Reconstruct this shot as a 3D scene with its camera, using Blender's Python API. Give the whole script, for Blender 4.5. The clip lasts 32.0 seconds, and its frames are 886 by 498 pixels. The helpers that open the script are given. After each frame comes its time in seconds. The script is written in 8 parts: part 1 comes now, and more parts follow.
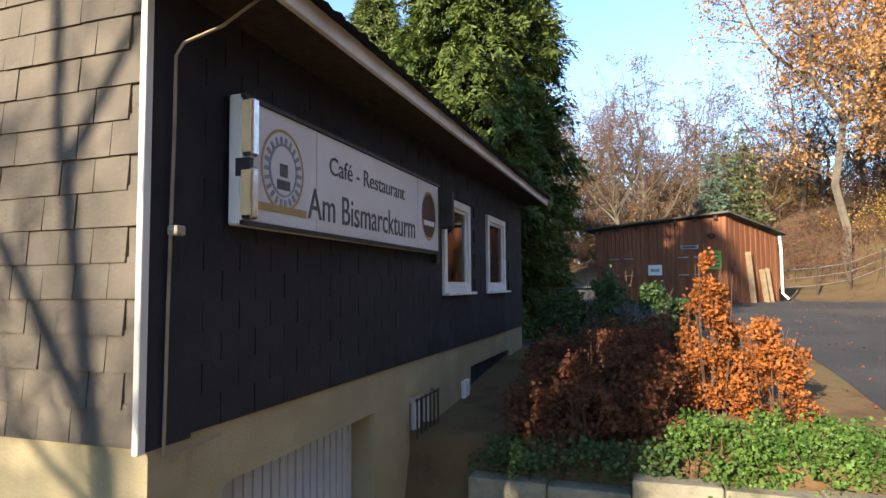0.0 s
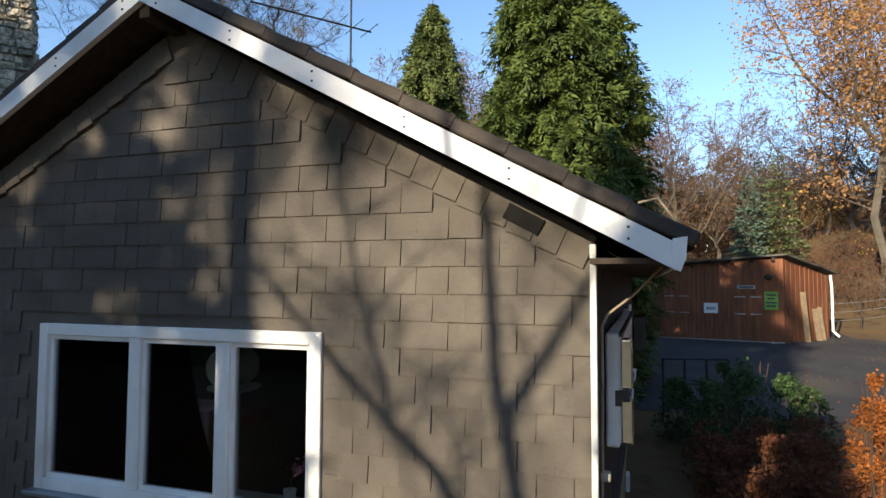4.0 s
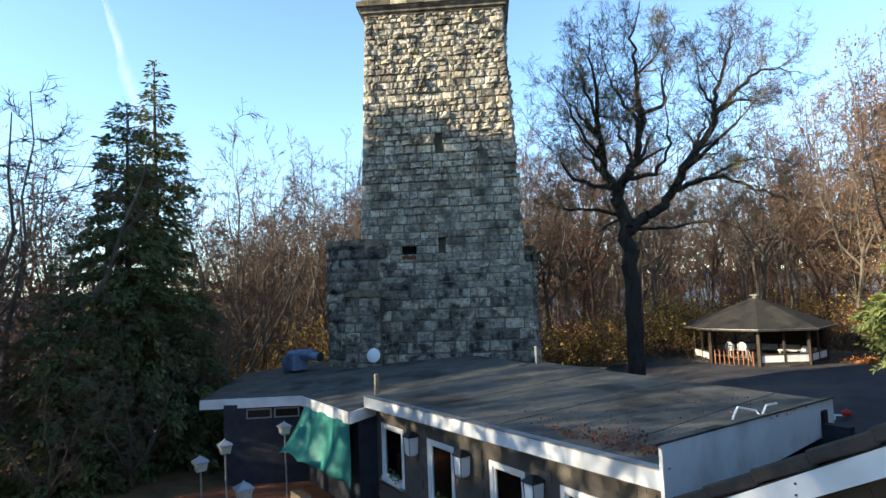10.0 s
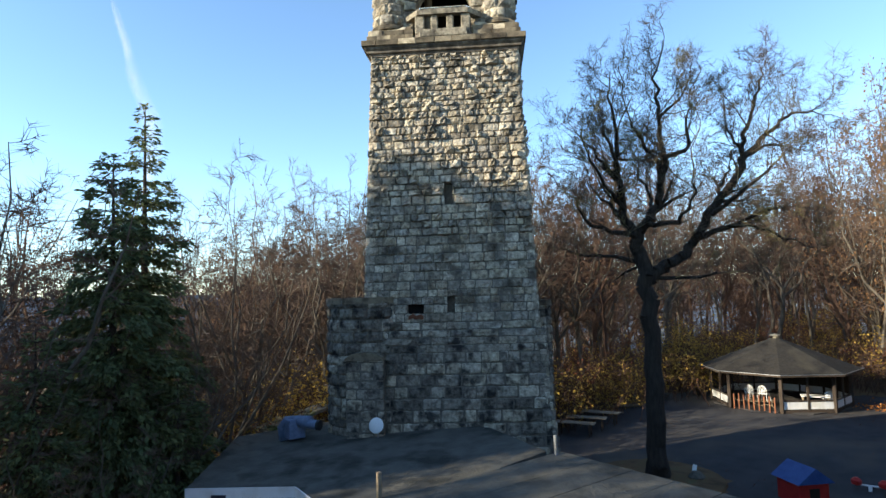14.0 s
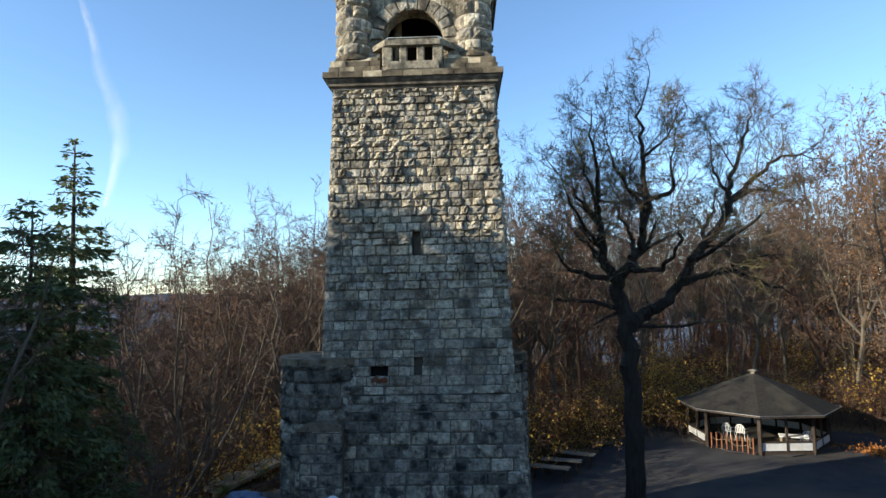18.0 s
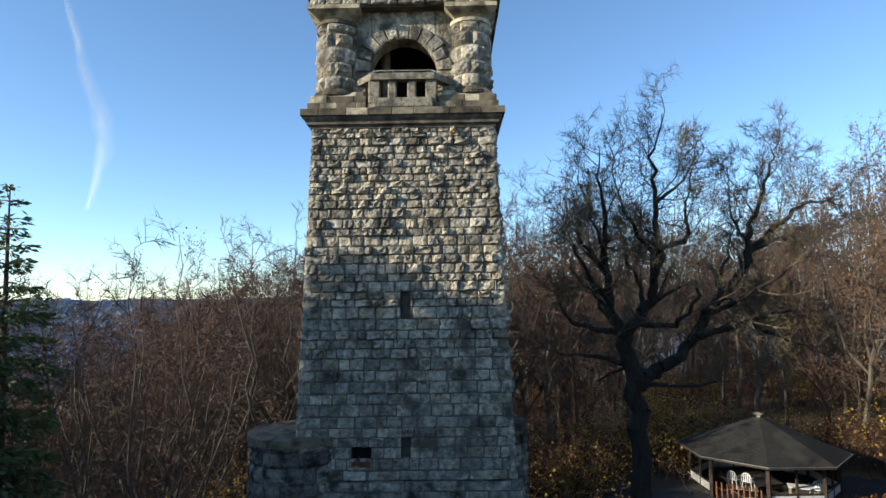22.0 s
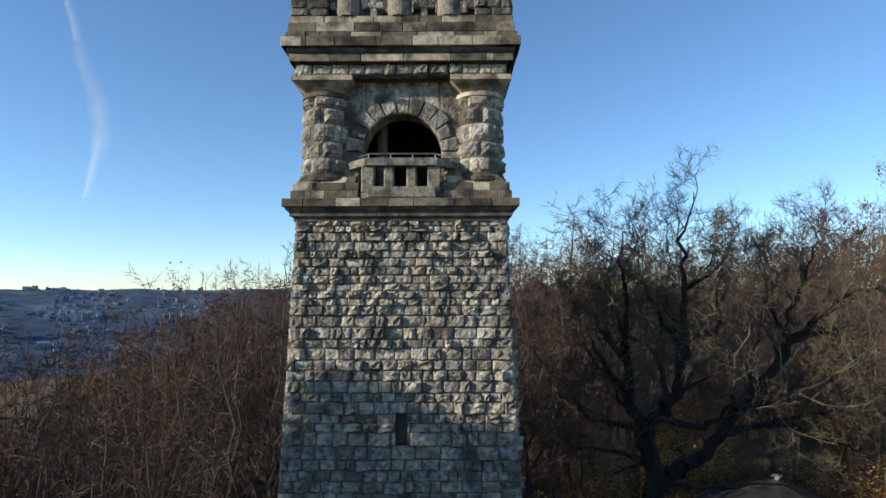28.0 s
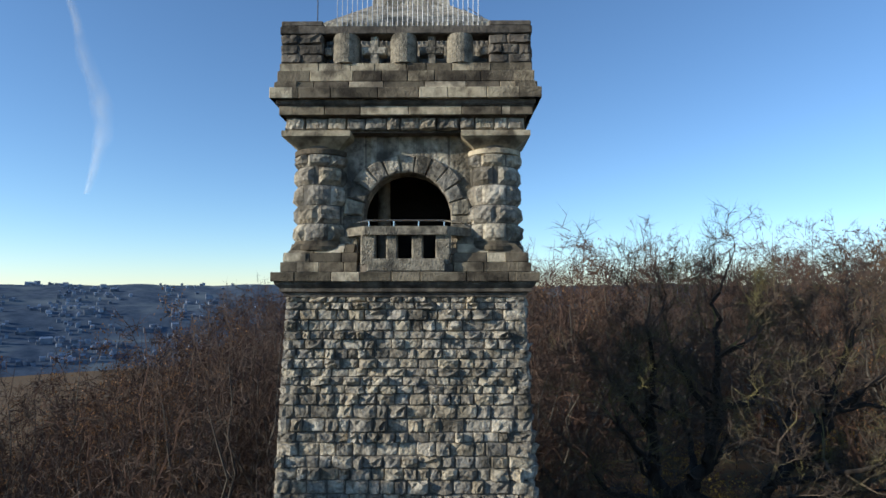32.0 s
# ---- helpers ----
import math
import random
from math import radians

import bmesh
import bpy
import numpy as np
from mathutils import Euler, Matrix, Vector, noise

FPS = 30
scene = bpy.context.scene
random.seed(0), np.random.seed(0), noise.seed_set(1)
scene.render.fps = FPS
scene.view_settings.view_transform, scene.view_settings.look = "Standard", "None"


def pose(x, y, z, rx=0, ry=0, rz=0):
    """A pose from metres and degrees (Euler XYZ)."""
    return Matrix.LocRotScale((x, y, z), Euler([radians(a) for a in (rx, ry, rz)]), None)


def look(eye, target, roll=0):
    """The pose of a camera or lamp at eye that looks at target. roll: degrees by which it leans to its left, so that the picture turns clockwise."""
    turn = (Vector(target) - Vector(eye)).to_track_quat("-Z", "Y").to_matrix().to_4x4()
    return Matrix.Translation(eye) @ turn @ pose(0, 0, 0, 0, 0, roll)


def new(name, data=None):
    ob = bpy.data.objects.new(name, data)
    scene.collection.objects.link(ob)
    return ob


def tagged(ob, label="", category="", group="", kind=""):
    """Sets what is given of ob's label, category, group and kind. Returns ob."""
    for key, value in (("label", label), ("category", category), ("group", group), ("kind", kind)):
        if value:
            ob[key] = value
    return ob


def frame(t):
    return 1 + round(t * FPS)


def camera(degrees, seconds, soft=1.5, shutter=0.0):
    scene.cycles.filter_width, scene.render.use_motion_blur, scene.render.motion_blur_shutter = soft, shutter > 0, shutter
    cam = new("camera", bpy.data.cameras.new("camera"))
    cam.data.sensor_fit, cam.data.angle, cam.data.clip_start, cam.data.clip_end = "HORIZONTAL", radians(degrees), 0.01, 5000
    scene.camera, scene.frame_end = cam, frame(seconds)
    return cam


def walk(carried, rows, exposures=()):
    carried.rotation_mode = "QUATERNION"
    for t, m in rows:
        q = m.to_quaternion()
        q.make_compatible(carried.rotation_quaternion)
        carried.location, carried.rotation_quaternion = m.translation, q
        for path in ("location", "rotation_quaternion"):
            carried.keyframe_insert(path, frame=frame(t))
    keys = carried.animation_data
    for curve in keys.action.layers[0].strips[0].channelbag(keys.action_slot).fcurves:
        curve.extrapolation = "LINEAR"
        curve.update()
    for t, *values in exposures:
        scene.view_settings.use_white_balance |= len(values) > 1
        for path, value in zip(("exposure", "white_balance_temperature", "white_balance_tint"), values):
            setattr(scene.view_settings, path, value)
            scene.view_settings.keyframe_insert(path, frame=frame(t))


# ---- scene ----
cam = camera(72.8, 32.0)
PATH = [
    (0, (0.080, 0.096, 2.099), (-0.566, 1.985, 2.224), -0.50),
    (0.5, (0.018, -0.083, 2.295), (-0.734, 1.766, 2.414), -0.60),
    (1, (-0.141, -0.291, 2.496), (-0.853, 1.575, 2.607), -0.10),
    (1.5, (-0.365, -0.520, 2.651), (-1.001, 1.373, 2.759), 0.50),
    (2, (-0.693, -0.739, 2.808), (-1.294, 1.165, 2.920), 0.60),
    (2.5, (-0.971, -0.904, 2.974), (-1.602, 0.990, 3.082), 0.60),
    (4.5, (-2.159, -1.358, 3.751), (-2.811, 0.530, 3.860), -0.10),
    (5, (-2.426, -1.443, 4.011), (-3.300, 0.353, 4.123), -0.70),
    (5.5, (-2.645, -1.485, 4.297), (-3.776, 0.160, 4.418), -1.30),
    (6, (-2.864, -1.509, 4.626), (-4.078, 0.075, 4.751), -1.40),
    (6.5, (-3.057, -1.511, 4.976), (-4.293, 0.057, 5.103), -1.50),
    (7, (-3.223, -1.546, 5.490), (-4.611, -0.112, 5.622), -1.71),
    (7.5, (-3.365, -1.545, 5.827), (-4.786, -0.145, 5.963), -1.80),
    (8, (-3.538, -1.579, 5.913), (-4.928, -0.146, 6.047), -1.66),
    (8.5, (-3.688, -1.600, 5.883), (-5.030, -0.123, 6.013), -1.39),
    (9, (-3.859, -1.577, 5.862), (-5.172, -0.073, 5.984), -1.37),
    (9.5, (-4.035, -1.508, 5.968), (-5.534, -0.191, 6.094), -2.02),
    (10, (-4.212, -1.403, 6.272), (-5.883, -0.312, 6.405), -2.24),
    (10.5, (-4.377, -1.322, 6.503), (-6.082, -0.287, 6.646), -2.14),
    (11, (-4.531, -1.245, 6.759), (-6.195, -0.145, 6.902), -1.88),
    (11.5, (-4.677, -1.175, 7.017), (-6.303, -0.019, 7.159), -1.73),
    (12, (-4.820, -1.109, 7.267), (-6.440, 0.055, 7.408), -1.70),
    (12.5, (-4.960, -1.038, 7.506), (-6.595, 0.105, 7.646), -1.59),
    (13, (-5.103, -0.958, 7.737), (-6.757, 0.157, 7.882), -1.70),
    (13.5, (-5.251, -0.864, 7.961), (-6.924, 0.223, 8.105), -1.60),
    (14, (-5.408, -0.756, 8.179), (-7.085, 0.323, 8.327), -1.63),
    (14.5, (-5.574, -0.635, 8.394), (-7.235, 0.468, 8.541), -1.58),
    (16.5, (-6.239, -0.161, 9.265), (-7.870, 0.987, 9.416), -1.38),
    (17, (-6.398, -0.018, 9.488), (-8.027, 1.132, 9.641), -1.32),
    (17.5, (-6.550, 0.147, 9.723), (-8.178, 1.299, 9.874), -1.31),
    (18, (-6.707, 0.313, 9.964), (-8.333, 1.468, 10.113), -1.16),
    (18.5, (-6.879, 0.469, 10.205), (-8.490, 1.645, 10.352), -1.05),
    (19, (-7.070, 0.613, 10.441), (-8.672, 1.801, 10.587), -1.00),
    (19.5, (-7.278, 0.745, 10.670), (-8.878, 1.936, 10.815), -1.03),
    (20, (-7.499, 0.871, 10.888), (-9.094, 2.069, 11.035), -0.81),
    (20.5, (-7.733, 0.996, 11.091), (-9.316, 2.208, 11.241), -0.85),
    (21, (-7.977, 1.125, 11.281), (-9.562, 2.334, 11.435), -0.89),
    (21.5, (-8.228, 1.261, 11.463), (-9.824, 2.455, 11.625), -0.81),
    (22, (-8.480, 1.404, 11.649), (-10.078, 2.594, 11.818), -0.78),
    (22.5, (-8.724, 1.551, 11.847), (-10.325, 2.737, 12.022), -0.73),
    (23, (-8.952, 1.696, 12.063), (-10.565, 2.864, 12.241), -0.69),
    (23.5, (-9.153, 1.832, 12.293), (-10.777, 2.986, 12.473), -0.72),
    (24, (-9.323, 1.955, 12.527), (-10.935, 3.124, 12.709), -0.69),
    (24.5, (-9.458, 2.059, 12.757), (-11.063, 3.238, 12.943), -0.67),
    (25, (-9.562, 2.144, 12.986), (-11.155, 3.339, 13.177), -0.51),
    (25.5, (-9.652, 2.200, 13.246), (-11.241, 3.400, 13.435), -0.48),
    (27.5, (-10.046, 2.392, 14.459), (-11.640, 3.591, 14.608), -0.04),
    (28, (-10.150, 2.503, 14.700), (-11.745, 3.701, 14.845), -0.14),
    (28.5, (-10.267, 2.650, 14.912), (-11.860, 3.851, 15.056), -0.07),
    (29, (-10.400, 2.790, 15.142), (-11.988, 3.998, 15.282), -0.13),
    (29.5, (-10.559, 2.905, 15.388), (-12.143, 4.118, 15.522), -0.23),
    (30, (-10.748, 2.993, 15.636), (-12.343, 4.192, 15.769), -0.14),
    (30.5, (-10.964, 3.063, 15.880), (-12.563, 4.258, 16.011), -0.21),
    (31, (-11.143, 3.105, 16.119), (-12.744, 4.297, 16.251), 0.07),
    (31.5, (-11.321, 3.177, 16.358), (-12.918, 4.374, 16.489), 0.02),
    (32, (-11.491, 3.294, 16.600), (-13.090, 4.488, 16.730), -0.03),
]
EXPOSURE = [(0, 1.75, 6900, 8), (2.5, 1.5, 6900, 8), (4.5, 0.95, 6700, 7), (6, 1.33, 6600, 6), (10, 1.65, 6750, 5), (14, 1.32, 6550, 5), (22, 0.7, 6150, 5), (32, 0.15, 5750, 6)]
walk(cam, [(t, look(eye, target, roll)) for t, eye, target, roll in PATH], EXPOSURE)

import collections

# ---- world, sun, exposure ----
SUN_AZ, SUN_EL = radians(-17.5), radians(19.0)      # the sun stands in the south, a little to the west of -y
SUN_DIR = Vector((math.sin(SUN_AZ) * math.cos(SUN_EL), -math.cos(SUN_AZ) * math.cos(SUN_EL), math.sin(SUN_EL)))
world = bpy.data.worlds.new("sky")
scene.world = world
world.use_nodes = True
wn = world.node_tree
wn.nodes.clear()
w_out = wn.nodes.new("ShaderNodeOutputWorld")
w_bg = wn.nodes.new("ShaderNodeBackground")
w_sky = wn.nodes.new("ShaderNodeTexSky")
w_sky.sky_type = "NISHITA"
w_sky.sun_disc = False
w_sky.sun_elevation = SUN_EL
w_sky.sun_rotation = math.atan2(SUN_DIR.x, SUN_DIR.y)
w_sky.altitude = 1200
w_sky.air_density, w_sky.dust_density, w_sky.ozone_density = 1.0, 0.05, 3.0
w_bg.inputs["Strength"].default_value = 0.15
wn.links.new(w_sky.outputs[0], w_bg.inputs[0])
wn.links.new(w_bg.outputs[0], w_out.inputs[0])
sun = new("sun", bpy.data.lights.new("sun", "SUN"))
sun.data.energy, sun.data.angle, sun.data.color = 4.7, radians(0.6), (1.0, 0.87, 0.70)
sun.matrix_world = look(SUN_DIR * 60, (0, 0, 0))


# ---- materials ----
def mat(name, colors, scale=4.0, rough=0.85, bump=0.0, bump_scale=None, metal=0.0, island=0.0, objrand=0.0, stain=None, stain_scale=0.6,
        stretch=(1, 1, 1), detail=6.0, spec=0.3, wear=0.5, translucent=0.0, tints=None, relief=0.03):
    """Two-scale procedural surface: colours blended by noise, optional stains, relief and variation by piece."""
    m = bpy.data.materials.new(name)
    m.use_nodes = True
    nt = m.node_tree
    n, l = nt.nodes, nt.links
    b = n["Principled BSDF"]
    b.inputs["Roughness"].default_value = rough
    b.inputs["Metallic"].default_value = metal
    b.inputs["Specular IOR Level"].default_value = spec
    tc = n.new("ShaderNodeNewGeometry")
    mp = n.new("ShaderNodeMapping")
    mp.inputs["Scale"].default_value = stretch
    l.new(tc.outputs["Position"], mp.inputs[0])
    vec = mp.outputs[0]
    nz = n.new("ShaderNodeTexNoise")
    nz.inputs["Scale"].default_value, nz.inputs["Detail"].default_value, nz.inputs["Roughness"].default_value = scale, detail, 0.62
    l.new(vec, nz.inputs["Vector"])
    rp = n.new("ShaderNodeValToRGB")
    rp.color_ramp.elements[0].position, rp.color_ramp.elements[1].position = 0.5 - wear * 0.36, 0.5 + wear * 0.36
    e = rp.color_ramp.elements
    e[0].color, e[1].color = (*colors[0], 1), (*colors[-1], 1)
    for i, c in enumerate(colors[1:-1]):
        e.new(0.5 + 0.2 * (i - (len(colors) - 3) / 2)).color = (*c, 1)
    l.new(nz.outputs["Fac"], rp.inputs[0])
    col = rp.outputs[0]
    if stain:
        n2 = n.new("ShaderNodeTexNoise")
        n2.inputs["Scale"].default_value, n2.inputs["Detail"].default_value = stain_scale, 4
        l.new(vec, n2.inputs["Vector"])
        r2 = n.new("ShaderNodeValToRGB")
        r2.color_ramp.elements[0].position, r2.color_ramp.elements[1].position = 0.5, 0.66
        l.new(n2.outputs["Fac"], r2.inputs[0])
        mx = n.new("ShaderNodeMixRGB")
        mx.inputs[2].default_value = (*stain, 1)
        l.new(r2.outputs[0], mx.inputs[0])
        l.new(col, mx.inputs[1])
        col = mx.outputs[0]
    if island or objrand:
        src = n.new("ShaderNodeNewGeometry").outputs["Random Per Island"] if island else n.new("ShaderNodeObjectInfo").outputs["Random"]
        mr = n.new("ShaderNodeMapRange")
        a = island or objrand
        mr.inputs["To Min"].default_value, mr.inputs["To Max"].default_value = 1 - a, 1 + a
        l.new(src, mr.inputs["Value"])
        hs = n.new("ShaderNodeHueSaturation")
        l.new(mr.outputs[0], hs.inputs["Value"])
        l.new(col, hs.inputs["Color"])
        col = hs.outputs[0]
        if tints:
            wn2 = n.new("ShaderNodeTexWhiteNoise")
            wn2.noise_dimensions = "1D"
            l.new(src, wn2.inputs["W"])
            tr2 = n.new("ShaderNodeValToRGB")
            tr2.color_ramp.interpolation = "CONSTANT"
            k = tr2.color_ramp.elements
            k[0].color, k[1].color = (*tints[0], 1), (*tints[-1], 1)
            k[1].position = 1 - 1 / len(tints)
            for i, c in enumerate(tints[1:-1]):
                k.new((i + 1) / len(tints)).color = (*c, 1)
            l.new(wn2.outputs["Value"], tr2.inputs[0])
            mu = n.new("ShaderNodeMixRGB")
            mu.blend_type = "MULTIPLY"
            mu.inputs[0].default_value = 1.0
            l.new(col, mu.inputs[1])
            l.new(tr2.outputs[0], mu.inputs[2])
            col = mu.outputs[0]
    l.new(col, b.inputs["Base Color"])
    if bump:
        n3 = n.new("ShaderNodeTexNoise")
        n3.inputs["Scale"].default_value, n3.inputs["Detail"].default_value = bump_scale or scale * 5, 5
        l.new(vec, n3.inputs["Vector"])
        bp = n.new("ShaderNodeBump")
        bp.inputs["Strength"].default_value, bp.inputs["Distance"].default_value = min(bump, 1.0), relief
        l.new(n3.outputs["Fac"], bp.inputs["Height"])
        l.new(bp.outputs[0], b.inputs["Normal"])
    if translucent:
        tr = n.new("ShaderNodeBsdfTranslucent")
        l.new(col, tr.inputs[0])
        ms = n.new("ShaderNodeMixShader")
        ms.inputs[0].default_value = translucent
        l.new(b.outputs[0], ms.inputs[1])
        l.new(tr.outputs[0], ms.inputs[2])
        l.new(ms.outputs[0], n["Material Output"].inputs[0])
    return m


def glass_mat(name):
    """Clear pane: see-through, with a mirror gloss that grows at grazing angles."""
    m = bpy.data.materials.new(name)
    m.use_nodes = True
    n, l = m.node_tree.nodes, m.node_tree.links
    n.remove(n["Principled BSDF"])
    tr, gl, fr, mx = n.new("ShaderNodeBsdfTransparent"), n.new("ShaderNodeBsdfGlossy"), n.new("ShaderNodeFresnel"), n.new("ShaderNodeMixShader")
    tr.inputs[0].default_value = (0.80, 0.83, 0.84, 1)
    gl.inputs["Roughness"].default_value = 0.01
    fr.inputs[0].default_value = 1.5
    l.new(fr.outputs[0], mx.inputs[0])
    l.new(tr.outputs[0], mx.inputs[1])
    l.new(gl.outputs[0], mx.inputs[2])
    l.new(mx.outputs[0], n["Material Output"].inputs[0])
    return m


ROCK = [(0.125, 0.112, 0.092), (0.36, 0.327, 0.268), (0.53, 0.485, 0.40)]
ROCK_TINTS = [(0.78, 0.75, 0.70), (1.0, 0.97, 0.90), (1.15, 1.10, 0.98), (0.70, 0.69, 0.67), (1.0, 0.93, 0.80), (0.62, 0.59, 0.54), (1.22, 1.19, 1.12), (0.85, 0.84, 0.82), (1.05, 1.0, 0.92)]
STONE = mat("grey_sandstone", ROCK, 7.0, 0.94, 1.0, 13, objrand=0.12, stain=(0.12, 0.11, 0.09), stain_scale=1.6, tints=ROCK_TINTS, relief=0.06, detail=9)
# Black crust blotches plus the low walls' shade, both put into the tints.
CRUST_SHADE_TINTS = [(0.62, 0.60, 0.57), (0.85, 0.83, 0.80), (0.40, 0.39, 0.38), (1.12, 1.09, 1.02), (0.52, 0.51, 0.50), (0.72, 0.70, 0.66), (0.34, 0.33, 0.32), (0.95, 0.90, 0.80)]
STONE_LOW_SHADE_J = mat("crusted_shaded_sandstone_joined", ROCK, 6.0, 0.95, 1.0, 13, island=0.2, stain=(0.045, 0.043, 0.04), stain_scale=2.6, tints=CRUST_SHADE_TINTS, relief=0.06, detail=9)
STONE_J = mat("grey_sandstone_joined", ROCK, 7.0, 0.94, 1.0, 13, island=0.14, stain=(0.12, 0.11, 0.09), stain_scale=1.6, tints=ROCK_TINTS, relief=0.06, detail=9)
CUT = [(0.17, 0.145, 0.11), (0.32, 0.285, 0.22), (0.41, 0.365, 0.285)]
CUT_TINTS = [(0.36, 0.33, 0.28), (0.55, 0.50, 0.43), (0.42, 0.38, 0.32), (1.65, 1.56, 1.38), (0.72, 0.67, 0.58), (1.35, 1.26, 1.08), (0.40, 0.36, 0.31), (0.85, 0.78, 0.66)]
DRESSED = mat("dressed_sandstone", CUT, 4.0, 0.9, 0.8, 22, objrand=0.10, stain=(0.09, 0.077, 0.06), stain_scale=2.2, tints=CUT_TINTS)
DRESSED_J = mat("dressed_sandstone_joined", CUT, 4.0, 0.9, 0.8, 22, island=0.10, stain=(0.09, 0.077, 0.06), stain_scale=2.2, tints=CUT_TINTS)
SOOTY = mat("soot_stained_sandstone", [(0.055, 0.047, 0.037), (0.12, 0.10, 0.077), (0.22, 0.19, 0.145)], 3.5, 0.92, 0.8, 18, stain=(0.045, 0.04, 0.032), stain_scale=1.5, detail=8)
HEWN = mat("tooled_sandstone", [(0.13, 0.112, 0.082), (0.29, 0.25, 0.18), (0.40, 0.35, 0.26)], 9, 0.93, 1.0, 26, stain=(0.10, 0.088, 0.066), stain_scale=2.5, relief=0.05, detail=8)
MORTAR = mat("old_mortar", [(0.095, 0.085, 0.068), (0.165, 0.148, 0.118)], 8, 0.95, 0.6)
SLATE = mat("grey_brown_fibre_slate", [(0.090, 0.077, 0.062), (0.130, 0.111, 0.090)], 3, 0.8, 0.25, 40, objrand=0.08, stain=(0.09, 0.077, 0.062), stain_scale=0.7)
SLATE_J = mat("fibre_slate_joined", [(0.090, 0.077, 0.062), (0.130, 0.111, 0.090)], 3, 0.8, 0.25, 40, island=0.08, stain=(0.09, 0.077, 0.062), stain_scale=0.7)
# Same slate, with the shade of the side walls put into its colour.
SLATE_SHADED = mat("shaded_side_slate", [(0.014, 0.0145, 0.019), (0.026, 0.026, 0.032)], 3, 0.75, 0.2, 40, island=0.08)
PLASTER = mat("cream_plaster", [(0.30, 0.255, 0.155), (0.40, 0.345, 0.215)], 2, 0.9, 0.3, 60, stain=(0.28, 0.24, 0.16))
WHITE = mat("white_paint", [(0.72, 0.72, 0.70), (0.84, 0.83, 0.80)], 3, 0.55, 0.1, 40, stain=(0.62, 0.60, 0.55), stain_scale=1.5)
TILE = mat("dark_roof_tile", [(0.009, 0.009, 0.0095), (0.019, 0.0185, 0.018)], 5, 0.95, 0.3, 30, island=0.2, spec=0.12, stain=(0.019, 0.02, 0.014), stain_scale=2)
VERGE = mat("brown_verge_tile", [(0.045, 0.036, 0.03), (0.08, 0.065, 0.052)], 5, 0.8, 0.3, 30, objrand=0.15)
MOSS = mat("roof_moss", [(0.03, 0.035, 0.014), (0.055, 0.06, 0.022)], 20, 0.95, 0.8, 60)
FELT = mat("grey_roofing_felt", [(0.068, 0.065, 0.055), (0.118, 0.112, 0.093)], 1.6, 0.95, 0.8, 9, stain=(0.034, 0.034, 0.028), stain_scale=0.9)
ASPHALT = mat("asphalt", [(0.036, 0.036, 0.04), (0.062, 0.060, 0.059)], 1.0, 0.9, 0.4, 80, stain=(0.10, 0.085, 0.065), stain_scale=0.18)
SOIL = mat("leaf_litter_ground", [(0.07, 0.045, 0.022), (0.14, 0.085, 0.04), (0.10, 0.10, 0.04)], 1.4, 0.95, 0.6, 12, stain=(0.17, 0.09, 0.035), stain_scale=0.25)
WOOD_RED = mat("stained_red_brown_boards", [(0.16, 0.055, 0.025), (0.26, 0.10, 0.045)], 3, 0.7, 0.2, 20, objrand=0.12, stretch=(3, 3, 0.4))
WOOD_DARK = mat("dark_weathered_timber", [(0.035, 0.026, 0.02), (0.075, 0.055, 0.04)], 5, 0.85, 0.3, 30, stretch=(3, 3, 0.5))
WOOD_PALE = mat("pale_weathered_wood", [(0.22, 0.17, 0.11), (0.36, 0.29, 0.20)], 5, 0.85, 0.3, 30)
BARK = mat("dark_bark", [(0.04, 0.031, 0.024), (0.085, 0.066, 0.05)], 4, 0.95, 0.5, 25, stretch=(2, 2, 0.5))
BARK_BROWN = mat("brown_twigs", [(0.068, 0.040, 0.028), (0.122, 0.073, 0.050)], 2, 0.95)
BARK_GREY = mat("grey_beech_bark", [(0.075, 0.063, 0.049), (0.14, 0.12, 0.092)], 2, 0.95)
TWIGS_GREY = mat("grey_brown_twigs", [(0.08, 0.054, 0.039), (0.15, 0.105, 0.077)], 2, 0.95)
OAK_DARK = mat("dark_oak_trunk", [(0.022, 0.018, 0.015), (0.05, 0.04, 0.032)], 4, 0.95, 0.6, 22, stretch=(2, 2, 0.5))
OAK_BARK = mat("lichened_oak_bark", [(0.06, 0.045, 0.034), (0.12, 0.09, 0.066)], 4, 0.95, 0.5, 25, stain=(0.17, 0.145, 0.06), stain_scale=0.9)
LEAF_ORANGE = mat("copper_beech_leaves", [(0.36, 0.13, 0.03), (0.50, 0.22, 0.055)], 2, 0.7, island=0.35, translucent=0.35)
LEAF_COPPER = mat("copper_beech_bush_leaves", [(0.27, 0.085, 0.02), (0.42, 0.15, 0.038)], 2, 0.7, island=0.4, translucent=0.3)
EVERGREEN = mat("dark_evergreen_leaves", [(0.03, 0.065, 0.022), (0.07, 0.12, 0.04)], 1.5, 0.65, island=0.4, translucent=0.15)
LEAF_TAN = mat("tan_beech_leaves", [(0.36, 0.18, 0.065), (0.52, 0.29, 0.11)], 2, 0.7, island=0.3, translucent=0.4)
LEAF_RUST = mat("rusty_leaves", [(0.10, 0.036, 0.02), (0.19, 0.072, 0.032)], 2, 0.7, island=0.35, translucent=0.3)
LEAF_BROWN = mat("brown_beech_leaves", [(0.16, 0.085, 0.04), (0.30, 0.165, 0.075)], 2, 0.75, island=0.3, translucent=0.35)
